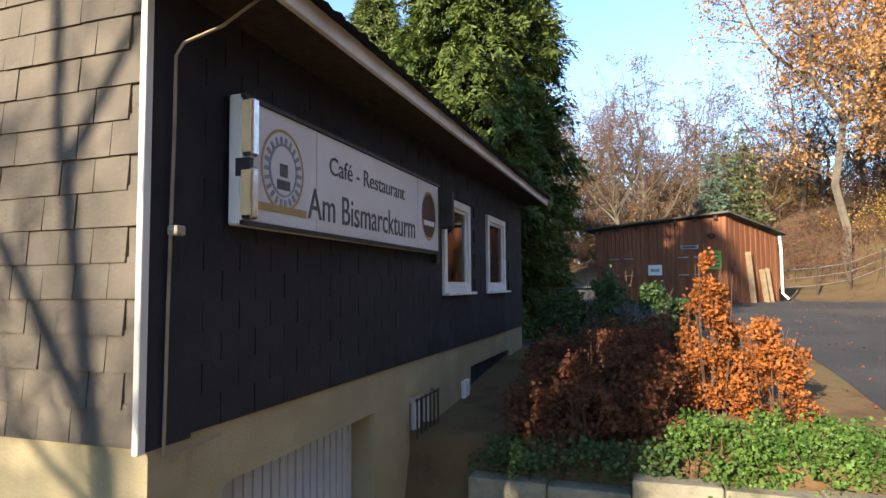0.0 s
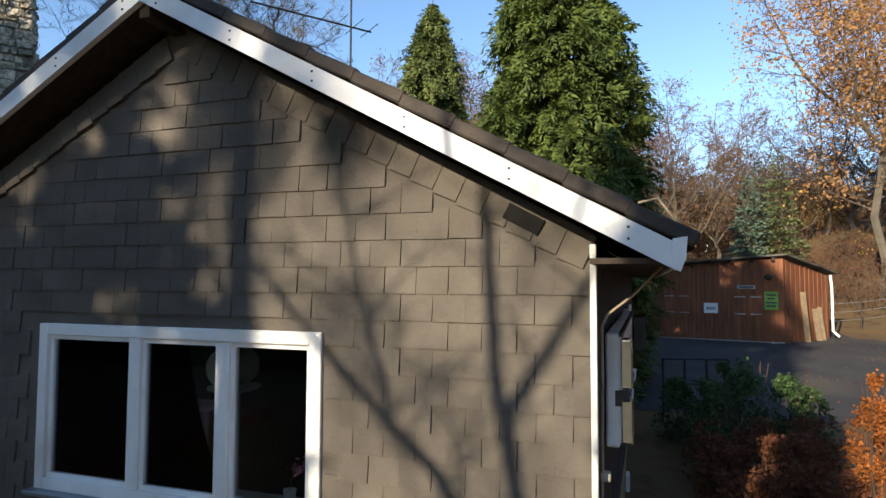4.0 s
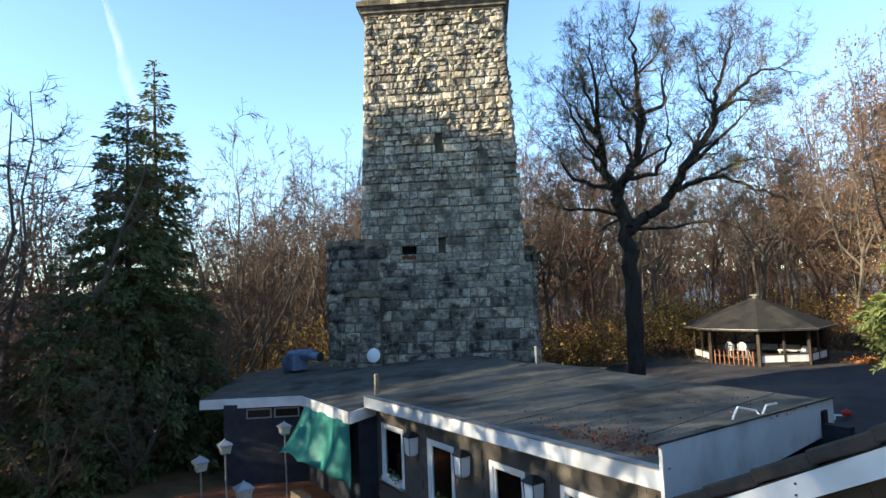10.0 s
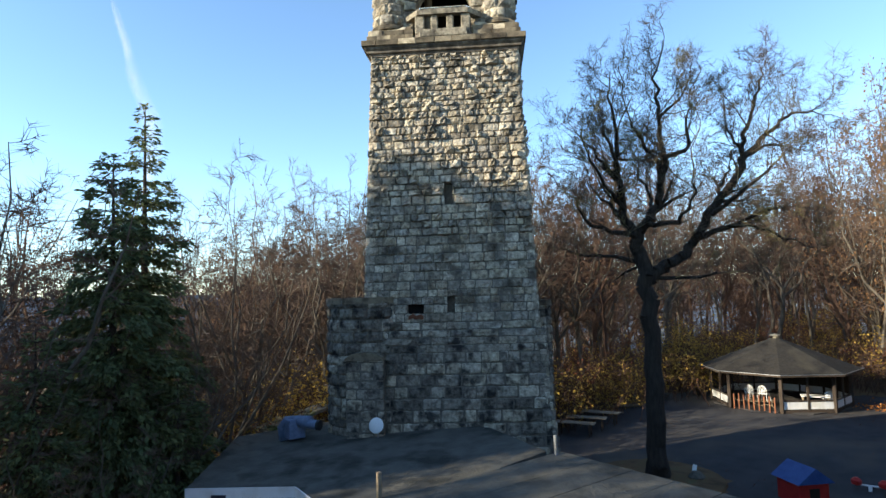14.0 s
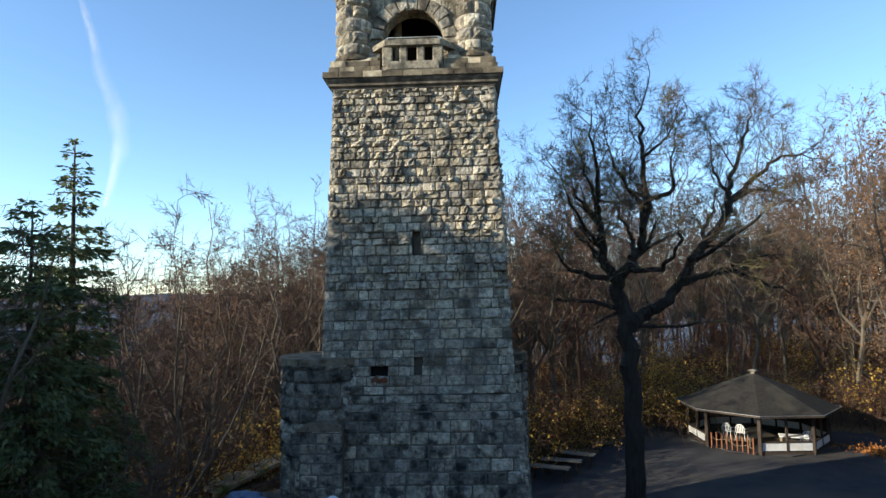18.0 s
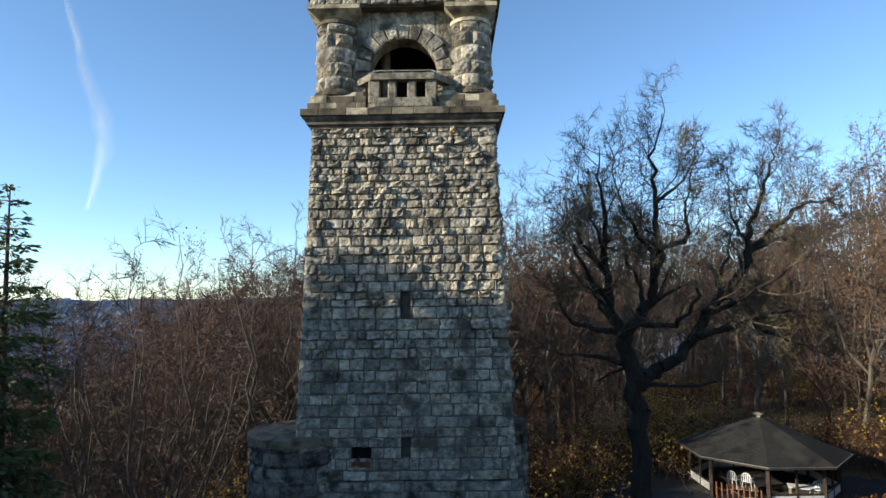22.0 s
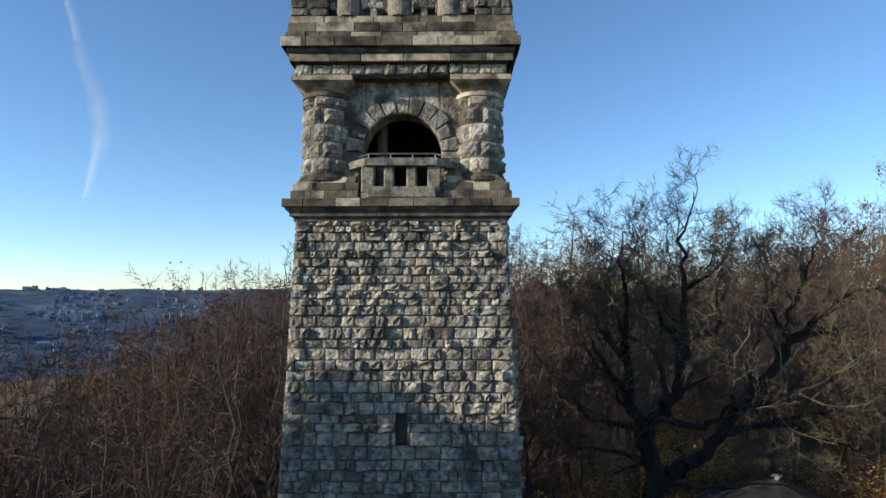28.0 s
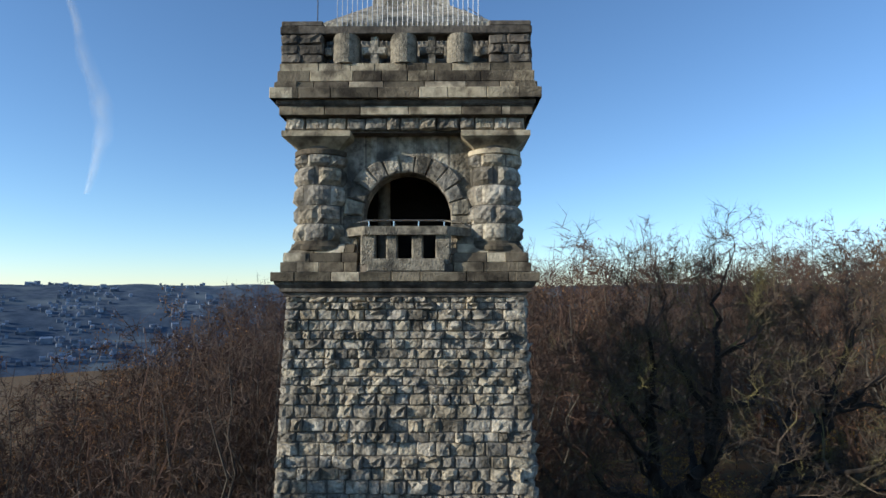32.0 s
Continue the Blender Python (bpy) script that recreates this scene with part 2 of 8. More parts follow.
LEAF_YELLOW = mat("yellow_leaves", [(0.30, 0.19, 0.035), (0.46, 0.31, 0.07)], 2, 0.7, island=0.3, translucent=0.35)
NEEDLE = mat("olive_conifer_scales", [(0.04, 0.07, 0.018), (0.115, 0.15, 0.03)], 1.5, 0.7, island=0.4, translucent=0.2)
NEEDLE_OLIVE = mat("yellow_olive_conifer_scales", [(0.075, 0.10, 0.03), (0.17, 0.20, 0.06)], 1.5, 0.7, island=0.4, translucent=0.2)
NEEDLE_DARK = mat("dark_spruce_needles", [(0.06, 0.085, 0.036), (0.14, 0.155, 0.06)], 1.5, 0.7, island=0.4, translucent=0.15)
NEEDLE_BLUE = mat("blue_green_needles", [(0.05, 0.085, 0.06), (0.10, 0.14, 0.10)], 1.5, 0.7, island=0.4)
LEAF_GREEN = mat("green_leaves", [(0.05, 0.11, 0.02), (0.11, 0.19, 0.04)], 2, 0.6, island=0.4, translucent=0.3)
METAL = mat("grey_zinc", [(0.26, 0.27, 0.28), (0.40, 0.41, 0.42)], 5, 0.45, metal=0.7)
DUCT = mat("blue_grey_plastic", [(0.10, 0.14, 0.22), (0.17, 0.22, 0.32)], 5, 0.5)
METAL_DARK = mat("dark_metal", [(0.03, 0.03, 0.032), (0.06, 0.06, 0.06)], 6, 0.5, metal=0.5)
CHROME = mat("bright_metal", [(0.55, 0.54, 0.52), (0.7, 0.69, 0.66)], 6, 0.2, metal=0.9)
# Near-black BLACK and DARK_IN stand in for unlit depth behind openings.
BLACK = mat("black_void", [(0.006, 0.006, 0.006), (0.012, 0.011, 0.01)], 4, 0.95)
GLASS = glass_mat("window_glass")
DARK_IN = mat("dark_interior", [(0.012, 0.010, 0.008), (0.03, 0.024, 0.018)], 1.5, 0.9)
NAVY = mat("dark_blue_grey_boards", [(0.022, 0.025, 0.034), (0.04, 0.044, 0.055)], 4, 0.8, 0.2)
TARP = mat("green_tarpaulin", [(0.025, 0.21, 0.17), (0.07, 0.36, 0.29)], 2.5, 0.5, 0.4, 9, translucent=0.25)
TERRA = mat("red_terrace_tiles", [(0.14, 0.05, 0.025), (0.22, 0.085, 0.04)], 3, 0.75, 0.2, 30, objrand=0.12)
CONCRETE = mat("pale_concrete", [(0.30, 0.27, 0.21), (0.44, 0.40, 0.31)], 2, 0.9, 0.4, 30, stain=(0.22, 0.2, 0.15))
PLASTIC = mat("white_plastic", [(0.76, 0.76, 0.74), (0.84, 0.84, 0.82)], 3, 0.4)
RED = mat("red_plastic", [(0.40, 0.02, 0.02), (0.52, 0.04, 0.03)], 3, 0.4)
BLUE = mat("blue_plastic", [(0.03, 0.07, 0.22), (0.05, 0.11, 0.30)], 3, 0.45)


# ---- mesh helpers ----
class MB:
    """Collects vertices and faces; boxes, prisms and tubes are added piece by piece."""

    def __init__(self):
        self.v, self.f = [], []

    def add(self, verts, faces):
        k = len(self.v)
        self.v.extend([tuple(p) for p in verts])
        self.f.extend([tuple(i + k for i in q) for q in faces])
        return self

    def box(self, x0, y0, z0, x1, y1, z1, b=0.0):
        if b <= 0:
            vs = [(x, y, z) for z in (z0, z1) for y in (y0, y1) for x in (x0, x1)]
            return self.add(vs, [(0, 2, 3, 1), (4, 5, 7, 6), (0, 1, 5, 4), (2, 6, 7, 3), (0, 4, 6, 2), (1, 3, 7, 5)])
        bm = bmesh.new()
        bmesh.ops.create_cube(bm, size=1)
        for q in bm.verts:
            q.co = Vector(((x0 + x1) / 2 + q.co.x * (x1 - x0), (y0 + y1) / 2 + q.co.y * (y1 - y0), (z0 + z1) / 2 + q.co.z * (z1 - z0)))
        bmesh.ops.bevel(bm, geom=bm.edges[:], offset=b, segments=1, affect="EDGES")
        return self.bm(bm)

    def bm(self, bm):
        bm.verts.index_update()
        self.add([q.co for q in bm.verts], [[q.index for q in fc.verts] for fc in bm.faces])
        bm.free()
        return self

    def loft(self, rings, cap=True, closed=True):
        """Rings of equal length, joined one to the next."""
        k, n = len(self.v), len(rings[0])
        for r in rings:
            self.v.extend([tuple(p) for p in r])
        for j in range(len(rings) - 1):
            for i in range(n if closed else n - 1):
                a, b = k + j * n + i, k + j * n + (i + 1) % n
                self.f.append((a, b, b + n, a + n))
        if cap:
            self.f.append(tuple(reversed(range(k, k + n))))
            self.f.append(tuple(range(k + (len(rings) - 1) * n, k + len(rings) * n)))
        return self

    def lathe(self, profile, cx=0, cy=0, n=24):
        """profile: (radius, z) from the bottom up."""
        return self.loft([[(cx + r * math.cos(i * math.tau / n), cy + r * math.sin(i * math.tau / n), z) for i in range(n)] for r, z in profile])

    def square(self, profile, cx=0, cy=0):
        """profile: (half width, z), a square section from the bottom up."""
        return self.loft([[(cx - h, cy - h, z), (cx + h, cy - h, z), (cx + h, cy + h, z), (cx - h, cy + h, z)] for h, z in profile])

    def tube(self, pts, r0, r1=None, n=6):
        r1 = r0 if r1 is None else r1
        rings = []
        for i, p in enumerate(pts):
            p = Vector(p)
            d = (Vector(pts[min(i + 1, len(pts) - 1)]) - Vector(pts[max(i - 1, 0)])).normalized()
            a = d.orthogonal().normalized() if i == 0 else (a - d * a.dot(d)).normalized()
            c = d.cross(a)
            r = r0 + (r1 - r0) * i / max(1, len(pts) - 1)
            rings.append([p + (a * math.cos(k * math.tau / n) + c * math.sin(k * math.tau / n)) * r for k in range(n)])
        return self.loft(rings)

    def quad(self, a, b, c, d):
        return self.add([a, b, c, d], [(0, 1, 2, 3)])

    def weld(self):
        """Joins shared corners and drops the faces inside."""
        seen, ids = {}, []
        for p in self.v:
            ids.append(seen.setdefault(tuple(round(c, 5) for c in p), len(seen)))
        count = collections.Counter(tuple(sorted(ids[i] for i in q)) for q in self.f)
        self.f = [tuple(ids[i] for i in q) for q in self.f if count[tuple(sorted(ids[i] for i in q))] == 1]
        self.v = list(seen)
        return self

    def mesh(self, name, smooth=False):
        me = bpy.data.meshes.new(name)
        me.from_pydata(self.v, [], self.f)
        me.update()
        if smooth:
            me.polygons.foreach_set("use_smooth", [True] * len(me.polygons))
        return me


def thing(name, at, label, category, group="", kind=""):
    """An Empty at the base of a thing, which its parts hang under."""
    o = new(name)
    o.empty_display_size = 0.2
    o.matrix_world = at if isinstance(at, Matrix) else Matrix.Translation(at)
    return tagged(o, label, category, group, kind)


def part(name, mb, material, parent=None, label="", at=None, smooth=False, kind="", category="", group=""):
    """One mesh object, under a thing or a part when parent is given. mb: an MB, or a mesh to share."""
    me = mb.mesh(name, smooth) if isinstance(mb, MB) else mb
    if not me.materials:
        me.materials.append(material)
    o = new(name, me)
    if parent:
        o.parent = parent
    if at is not None:
        o.matrix_local = at if isinstance(at, Matrix) else Matrix.Translation(at)
    return tagged(o, label, category, group, kind)


def solid(name, mb, material, label, category, kind="", group="", smooth=False, at=None):
    return part(name, mb, material, None, label, at, smooth, kind, category, group)


def crown_tree(h, rng, first=0.4, leaders=4, spread=0.3, r0=0.17, boughs=9, kids=5, twigs=6, twig_len=0.8):
    """A bare crown: a trunk that divides into rising leaders, boughs and fans of fine twigs.
    Gives thick segments (p, q, rp, rq) and thin twigs (p, q, r)."""
    thick, thin = [], []

    def run(pts, ra, rb):
        n = len(pts) - 1
        out = [(p, ra + (rb - ra) * i / n) for i, p in enumerate(pts)]
        for (a, x), (b, y) in zip(out, out[1:]):
            thick.append((a, b, x, y))
        return out

    def bough(p, d, size, r):
        q, pts = p.copy(), [p.copy()]
        for _ in range(3):
            d = (d + Vector((rng.gauss(0, 0.32), rng.gauss(0, 0.32), rng.gauss(0.08, 0.26)))).normalized()
            q = q + d * (size / 3)
            pts.append(q.copy())
        run(pts, r, 0.008)
        for k in range(kids):
            u = 0.2 + 0.8 * (k + rng.random()) / kids
            i = min(2, int(u * 3))
            o = pts[i].lerp(pts[i + 1], u * 3 - i)
            e = (d * 0.7 + Vector((rng.gauss(0, 0.9), rng.gauss(0, 0.9), rng.gauss(0.15, 0.6)))).normalized()
            ln = min(1.1, size * rng.uniform(0.3, 0.55) * (1.25 - 0.5 * u))
            thin.append((o, o + e * ln, 0.012))
            for _ in range(twigs):
                w = o + e * ln * rng.uniform(0.15, 1.0)
                g = (e + Vector((rng.gauss(0, 0.8), rng.gauss(0, 0.8), rng.gauss(0.1, 0.55)))).normalized()
                thin.append((w, w + g * twig_len * rng.uniform(0.35, 1.0), 0.008))

    trunk, p = [Vector((0, 0, 0))], Vector((0, 0, 0))
    for i in range(4):
        p = p + Vector((rng.gauss(0, 0.012 * h), rng.gauss(0, 0.012 * h), first * h / 4))
        trunk.append(p.copy())
    run(trunk, r0, r0 * 0.72)
    for k in range(leaders):
        a = k * math.tau / max(1, leaders - 1) + rng.uniform(-0.5, 0.5)
        w = spread * (0.12 if k == 0 else rng.uniform(0.55, 1.1))
        s0 = trunk[3].lerp(trunk[4], rng.uniform(0.0, 1.0)) if k else trunk[4]
        tip = Vector((math.cos(a) * w * h, math.sin(a) * w * h, h * (1 - 0.22 * (w / spread) ** 2 * rng.uniform(0.5, 1.2))))
        mid = s0 + Vector((math.cos(a) * w * h * 0.72, math.sin(a) * w * h * 0.72, (tip.z - s0.z) * 0.42))
        pts = []
        for i in range(8):
            t = i / 7
            q = s0 * (1 - t) ** 2 + mid * 2 * t * (1 - t) + tip * t * t
            pts.append(q + (Vector((rng.gauss(0, 0.011 * h), rng.gauss(0, 0.011 * h), 0)) if 0 < i < 7 else Vector()))
        lead = run(pts, r0 * rng.uniform(0.45, 0.62), 0.014)
        for m in range(boughs):
            u = 0.10 + 0.90 * (m + rng.random()) / boughs
            i = min(6, int(u * 7))
            q = pts[i].lerp(pts[i + 1], min(1.0, u * 7 - i))
            along = (pts[i + 1] - pts[i]).normalized()
            side = Vector((rng.gauss(0, 1), rng.gauss(0, 1), rng.gauss(0.15, 0.4)))
            side = (side - along * side.dot(along)).normalized()
            d = (along * rng.uniform(0.15, 0.7) + side * rng.uniform(0.8, 1.1)).normalized()
            bough(q, d, h * rng.uniform(0.10, 0.19) * (1.15 - 0.4 * u), max(0.012, lead[i][1] * 0.5))
    for k in range(4):
        q = trunk[2].lerp(trunk[4], rng.random())
        a = rng.uniform(0, math.tau)
        bough(q, Vector((math.cos(a), math.sin(a), rng.uniform(0.1, 0.7))).normalized(), h * rng.uniform(0.1, 0.2), 0.03)
    return thick, thin


def wood(thick, thin, sides=5, thin_r=1.0):
    m = MB()
    for a, b, x, y in thick:
        d = (b - a).normalized()
        u = d.orthogonal().normalized()
        c = d.cross(u)
        n = sides if x > 0.035 else 3
        k = len(m.v)
        for p, r in ((a, x), (b + d * y * 0.3, y)):
            m.v.extend([tuple(p + (u * math.cos(i * math.tau / n) + c * math.sin(i * math.tau / n)) * r) for i in range(n)])
        m.f.extend([(k + i, k + (i + 1) % n, k + n + (i + 1) % n, k + n + i) for i in range(n)])
    for a, b, r in thin:
        d = (b - a).normalized()
        u = d.orthogonal().normalized() * r * thin_r
        c = d.cross(u)
        k = len(m.v)
        m.v.extend([tuple(a + u), tuple(a - u), tuple(a + c * 1.7), tuple(b)])
        m.f.extend([(k, k + 2, k + 3), (k + 2, k + 1, k + 3)])
    return m


def leaves(points, size, rng, per=1, spread=0.15):
    """Small leaves scattered round points; each leaf is a bent pair of triangles."""
    m = MB()
    for p in points:
        for _ in range(per):
            c = Vector(p) + Vector((rng.gauss(0, spread), rng.gauss(0, spread), rng.gauss(0, spread)))
            a = Vector((rng.gauss(0, 1), rng.gauss(0, 1), rng.gauss(0, 0.7))).normalized()
            b = a.orthogonal().normalized()
            b = (b * math.cos(rng.random() * 6.3) + a.cross(b) * math.sin(rng.random() * 6.3)) * 0.45
            s = size * rng.uniform(0.6, 1.3)
            k = len(m.v)
            bend = a.cross(b) * 0.3
            m.v.extend([tuple(c - a * s * 0.5), tuple(c + b * s + bend * s), tuple(c + a * s * 0.5), tuple(c - b * s + bend * s)])
            m.f.extend([(k, k + 1, k + 2), (k, k + 2, k + 3)])
    return m


# ---- ground ----
def smooth(a, b, t):
    u = min(1.0, max(0.0, (t - a) / (b - a)))
    return u * u * (3 - 2 * u)


def gz(x, y):
    """Height of the ground: a yard on a hilltop, a sunken drive by the house, slopes that fall to the west and rise to the north-east."""
    yard_w = 0.45 + 0.68 * smooth(20, 33, y)
    yard_e = 0.95 + 0.5 * smooth(11, 22, y)
    z = yard_w + (yard_e - yard_w) * smooth(-14, -3, x)
    south = smooth(6.5, 4.0, y) * smooth(-8.2, -8.8, x)
    z += (1.1 - z) * south
    sunk = smooth(-8.3, -7.6, x) * smooth(10.9, 10.5, y)
    bed = (0.62 if y > 5.3 else -1.2)
    drive = 0.62 - 1.82 * smooth(7.0, -1.0, y)
    bed += (drive - bed) * smooth(1.6, 2.2, x)
    z += (bed - z) * sunk * (smooth(11, 5.5, y) if y > 5.3 else 1.0)
    z += 1.5 * smooth(7.0, 13.0, x) * smooth(2.0, 12.0, y)
    d = math.hypot(x + 14, y - 14)
    z += 5.0 * smooth(27, 55, y + 0.35 * x) * smooth(-25, 12, x)
    z -= 0.32 * max(0.0, -33 - x) * smooth(40, 0, y) * smooth(700, 60, d) + 0.13 * max(0.0, -38 - x) * smooth(900, 60, d)
    z -= 0.10 * max(0.0, -8 - y) * smooth(600, 60, d)
    if d > 120:
        z += -150 * smooth(125, 460, d) * (0.25 + 0.75 * smooth(0, -250, x)) - z * smooth(250, 1200, d)
    elif d > 40:
        z += 0.35 * noise.noise((x / 9, y / 9, 1.0)) * smooth(40, 60, d)
    return z


def axis(lo, hi, step, far):
    a = [lo + step * i for i in range(int(round((hi - lo) / step)) + 1)]
    s, p, q = step, lo, hi
    left, right = [], []
    while q < far:
        s *= 1.16
        p, q = p - s, q + s
        left.append(p)
        right.append(q)
    return left[::-1] + a + right


gxs, gys = axis(-44.15, 14.05, 0.6, 4300), axis(-14.1, 50.1, 0.6, 4300)
g = MB()
g.v = [(x, y, gz(x, y)) for y in gys for x in gxs]
nx = len(gxs)
g.f = [(j * nx + i, j * nx + i + 1, (j + 1) * nx + i + 1, (j + 1) * nx + i) for j in range(len(gys) - 1) for i in range(nx - 1)]
solid("ground", g, SOIL, "hilltop ground of brown leaf litter and short grass", "ground", "structure", smooth=True)


def drape(x0, y0, x1, y1, lift, step, keep):
    m, idx = MB(), {}
    xs, ys = np.arange(x0, x1 + 1e-6, step), np.arange(y0, y1 + 1e-6, step)
    for j, y in enumerate(ys):
        for i, x in enumerate(xs):
            idx[i, j] = len(m.v)
            m.v.append((float(x), float(y), gz(x, y) + lift))
    for j in range(len(ys) - 1):
        for i in range(len(xs) - 1):
            if keep(xs[i] + step / 2, ys[j] + step / 2):
                m.f.append((idx[i, j], idx[i + 1, j], idx[i + 1, j + 1], idx[i, j + 1]))
    return m


def in_yard(x, y):
    if x > 2.2 and y < 12:
        return x < 6.6 + 0.5 * math.sin(y * 1.3)
    if y < 11.6 and x > -8.4 or y < 5.2:
        return False
    if x < -8.4 and y < 13.0 and x < -9.5:
        return False
    edge = 0.9 * math.sin(x * 0.5) + 0.6 * math.sin(y * 0.9)
    if x < -31 + edge or y > 33.5 + 0.3 * (x + 30) * (1 if x < -12 else 0) + 5 * smooth(-24, -14, x) - 17 * smooth(-2, 9, x) + edge and not (x < -18 and y < 41 + edge):
        return False
    return math.hypot(x + 21.9, (y - 19.8) * 1.1) > 2.6


solid("yard", drape(-33, -7, 15, 44, 0.012, 0.6, in_yard), ASPHALT, "worn dark asphalt yard with drifted leaves", "yard", "structure", smooth=True)


# ---- tower ----
TOWER = pose(-24.25, 11.86, 0, 0, 0, 52.64)
tower = thing("tower", TOWER, "square rusticated grey sandstone lookout tower with balcony", "tower")


def half(z):
    """Half width of the shaft, which tapers upwards."""
    return 2.55 + (16.45 - z) * 0.040 if z > 7.0 else 3.06 + (7.0 - z) * 0.075


# stones: rough-faced blocks, one unit across, that share a few meshes
def stone_mesh(seed, rough, nx=6, nz=4):
    """A quarry-faced block: narrow sunk rim, broken plateau with spalls, tilted to one side."""
    r = random.Random(seed)
    m = MB()
    tilt_u, tilt_v, full = r.gauss(0, 0.55) * rough, r.gauss(0, 0.4) * rough, r.uniform(0.45, 1.0)
    xs = [0, 0.07, 0.27, 0.5, 0.73, 0.93, 1] if nx == 6 else [i / nx for i in range(nx + 1)]
    zs = [0, 0.11, 0.5, 0.89, 1] if nz == 4 else [i / nz for i in range(nz + 1)]
    skew = [r.uniform(-0.03, 0.03) for _ in range(4)]
    for j in range(nz + 1):
        for i in range(nx + 1):
            u, v = xs[i] - 0.5, zs[j] - 0.5
            rim = i in (0, nx) or j in (0, nz)
            corner = i in (0, nx) and j in (0, nz)
            inner = 1 < i < nx - 1 and 0 < j < nz
            d = 0.0 if rim else -(0.25 + rough * (full * r.uniform(0.25, 1.0) + tilt_u * u + tilt_v * v + (0.35 * r.random() if inner else 0)))
            s = 0.92 if corner else 0.965
            m.v.append((u * s + skew[0 if v < 0 else 1] * (abs(u) > 0.4) + (0 if rim else r.uniform(-0.05, 0.05) * rough), min(d, 0.05), v * s + skew[2 if u < 0 else 3] + (r.uniform(-0.035, 0.035) if rim else r.uniform(-0.08, 0.08) * rough)))
    w = nx + 1
    for j in range(nz):
        for i in range(nx):
            a = j * w + i
            m.f += [(a, a + 1, a + w + 1), (a, a + w + 1, a + w)] if r.random() < 0.5 else [(a, a + 1, a + w), (a + 1, a + w + 1, a + w)]
    k = len(m.v)
    edge = [i for i in range(w)] + [j * w + nx for j in range(1, nz + 1)] + [nz * w + i for i in range(nx - 1, -1, -1)] + [j * w for j in range(nz - 1, 0, -1)]
    m.v += [(m.v[e][0], 1.6, m.v[e][2]) for e in edge]
    n = len(edge)
    m.f += [(edge[i], k + i, k + (i + 1) % n, edge[(i + 1) % n]) for i in range(n)]
    return m


ROUGH = [stone_mesh(100 + i, 1.0 if i % 3 else 0.55) for i in range(22)]
TAME = [stone_mesh(200 + i, 0.35 + 0.1 * (i % 5)) for i in range(8)]
PLAIN = [stone_mesh(260 + i, 0.8, 3, 2) for i in range(10)]
ROUGH_ME = [q.mesh("stone") for q in ROUGH]
TAME_ME = [q.mesh("stone") for q in TAME]
for q in ROUGH_ME + TAME_ME:
    q.materials.append(STONE)

SLITS = [(-0.10, 0.17, 11.15, 11.92), (-0.10, 0.15, 7.55, 8.12)]
HOLES = SLITS + [(-1.42, -0.88, 7.42, 7.86)]


def courses(side, z0, z1, r):
    """Rows of stones of one side of the shaft: (x, z, width, height, rough)."""
    z, rows = z0, []
    while z < z1 - 0.08:
        if 6.25 < z < 7.0:
            h = 0.24
        elif z < 7:
            h = r.uniform(0.31, 0.42)
        elif z < 11:
            h = r.uniform(0.23, 0.36)
        elif z < 14:
            h = r.choice((0.17, 0.2, 0.24, 0.28, 0.33))
        else:
            h = r.uniform(0.14, 0.235)
        if z < 7 < z + h + 0.1:
            h = 7.0 - z
        h = min(h, z1 - z) if z1 - z - h > 0.12 else z1 - z
        zc, wall = z + h / 2, half(z + h / 2)
        x = -wall
        while x < wall - 0.02:
            w = r.uniform(0.75, 2.1) * max(0.22, h) if z > 7 or z < 6.25 else r.uniform(0.6, 1.2)
            if wall - x - w < 0.22:
                w = wall - x
            parts = [(x, x + w)]
            if side == 0:
                for a, b, c, d in HOLES:
                    if zc > c - 0.02 and zc < d + 0.02:
                        cut = []
                        for p, q in parts:
                            if q <= a or p >= b:
                                cut.append((p, q))
                            else:
                                cut += [(p, a)] * (a - p > 0.05) + [(b, q)] * (q - b > 0.05)
                        parts = cut
            for p, q in parts:
                rows.append(((p + q) / 2, zc, q - p, h, 1.0 if z > 10.0 else 0.6 if z > 9 else 0.3))
            x += w
        z += h
    return rows


def stone_pose(x, z, w, h, rough, r):
    deep = (0.045 + 0.085 * r.random() ** 1.5) * (1.0 if rough > 0.9 else 0.85)
    lean = -math.degrees(math.atan(0.04 if z > 7 else 0.075))
    return pose(x, -half(z) + 0.07, z, lean) @ Matrix.Diagonal((w, deep * 1.25, h, 1))


def holed(rects, z0, z1, inset):
    """The mortar of the front, with the slits left open."""
    m = MB()
    xs = sorted({-9.0, 9.0, *[v for q in rects for v in q[:2]]})
    zs = sorted({z0, 7.0, z1, *[v for q in rects for v in q[2:]]})
    for z, zn in zip(zs, zs[1:]):
        ha, hb = half(z + 1e-4) - inset, half(zn - 1e-4) - inset
        for x, xn in zip(xs, xs[1:]):
            if any(x >= a - 1e-6 and xn <= b + 1e-6 and z >= c - 1e-6 and zn <= d + 1e-6 for a, b, c, d in rects):
                continue
            m.quad((max(x, -ha), -ha, z), (min(xn, ha), -ha, z), (min(xn, hb), -hb, zn), (max(x, -hb), -hb, zn))
    return m


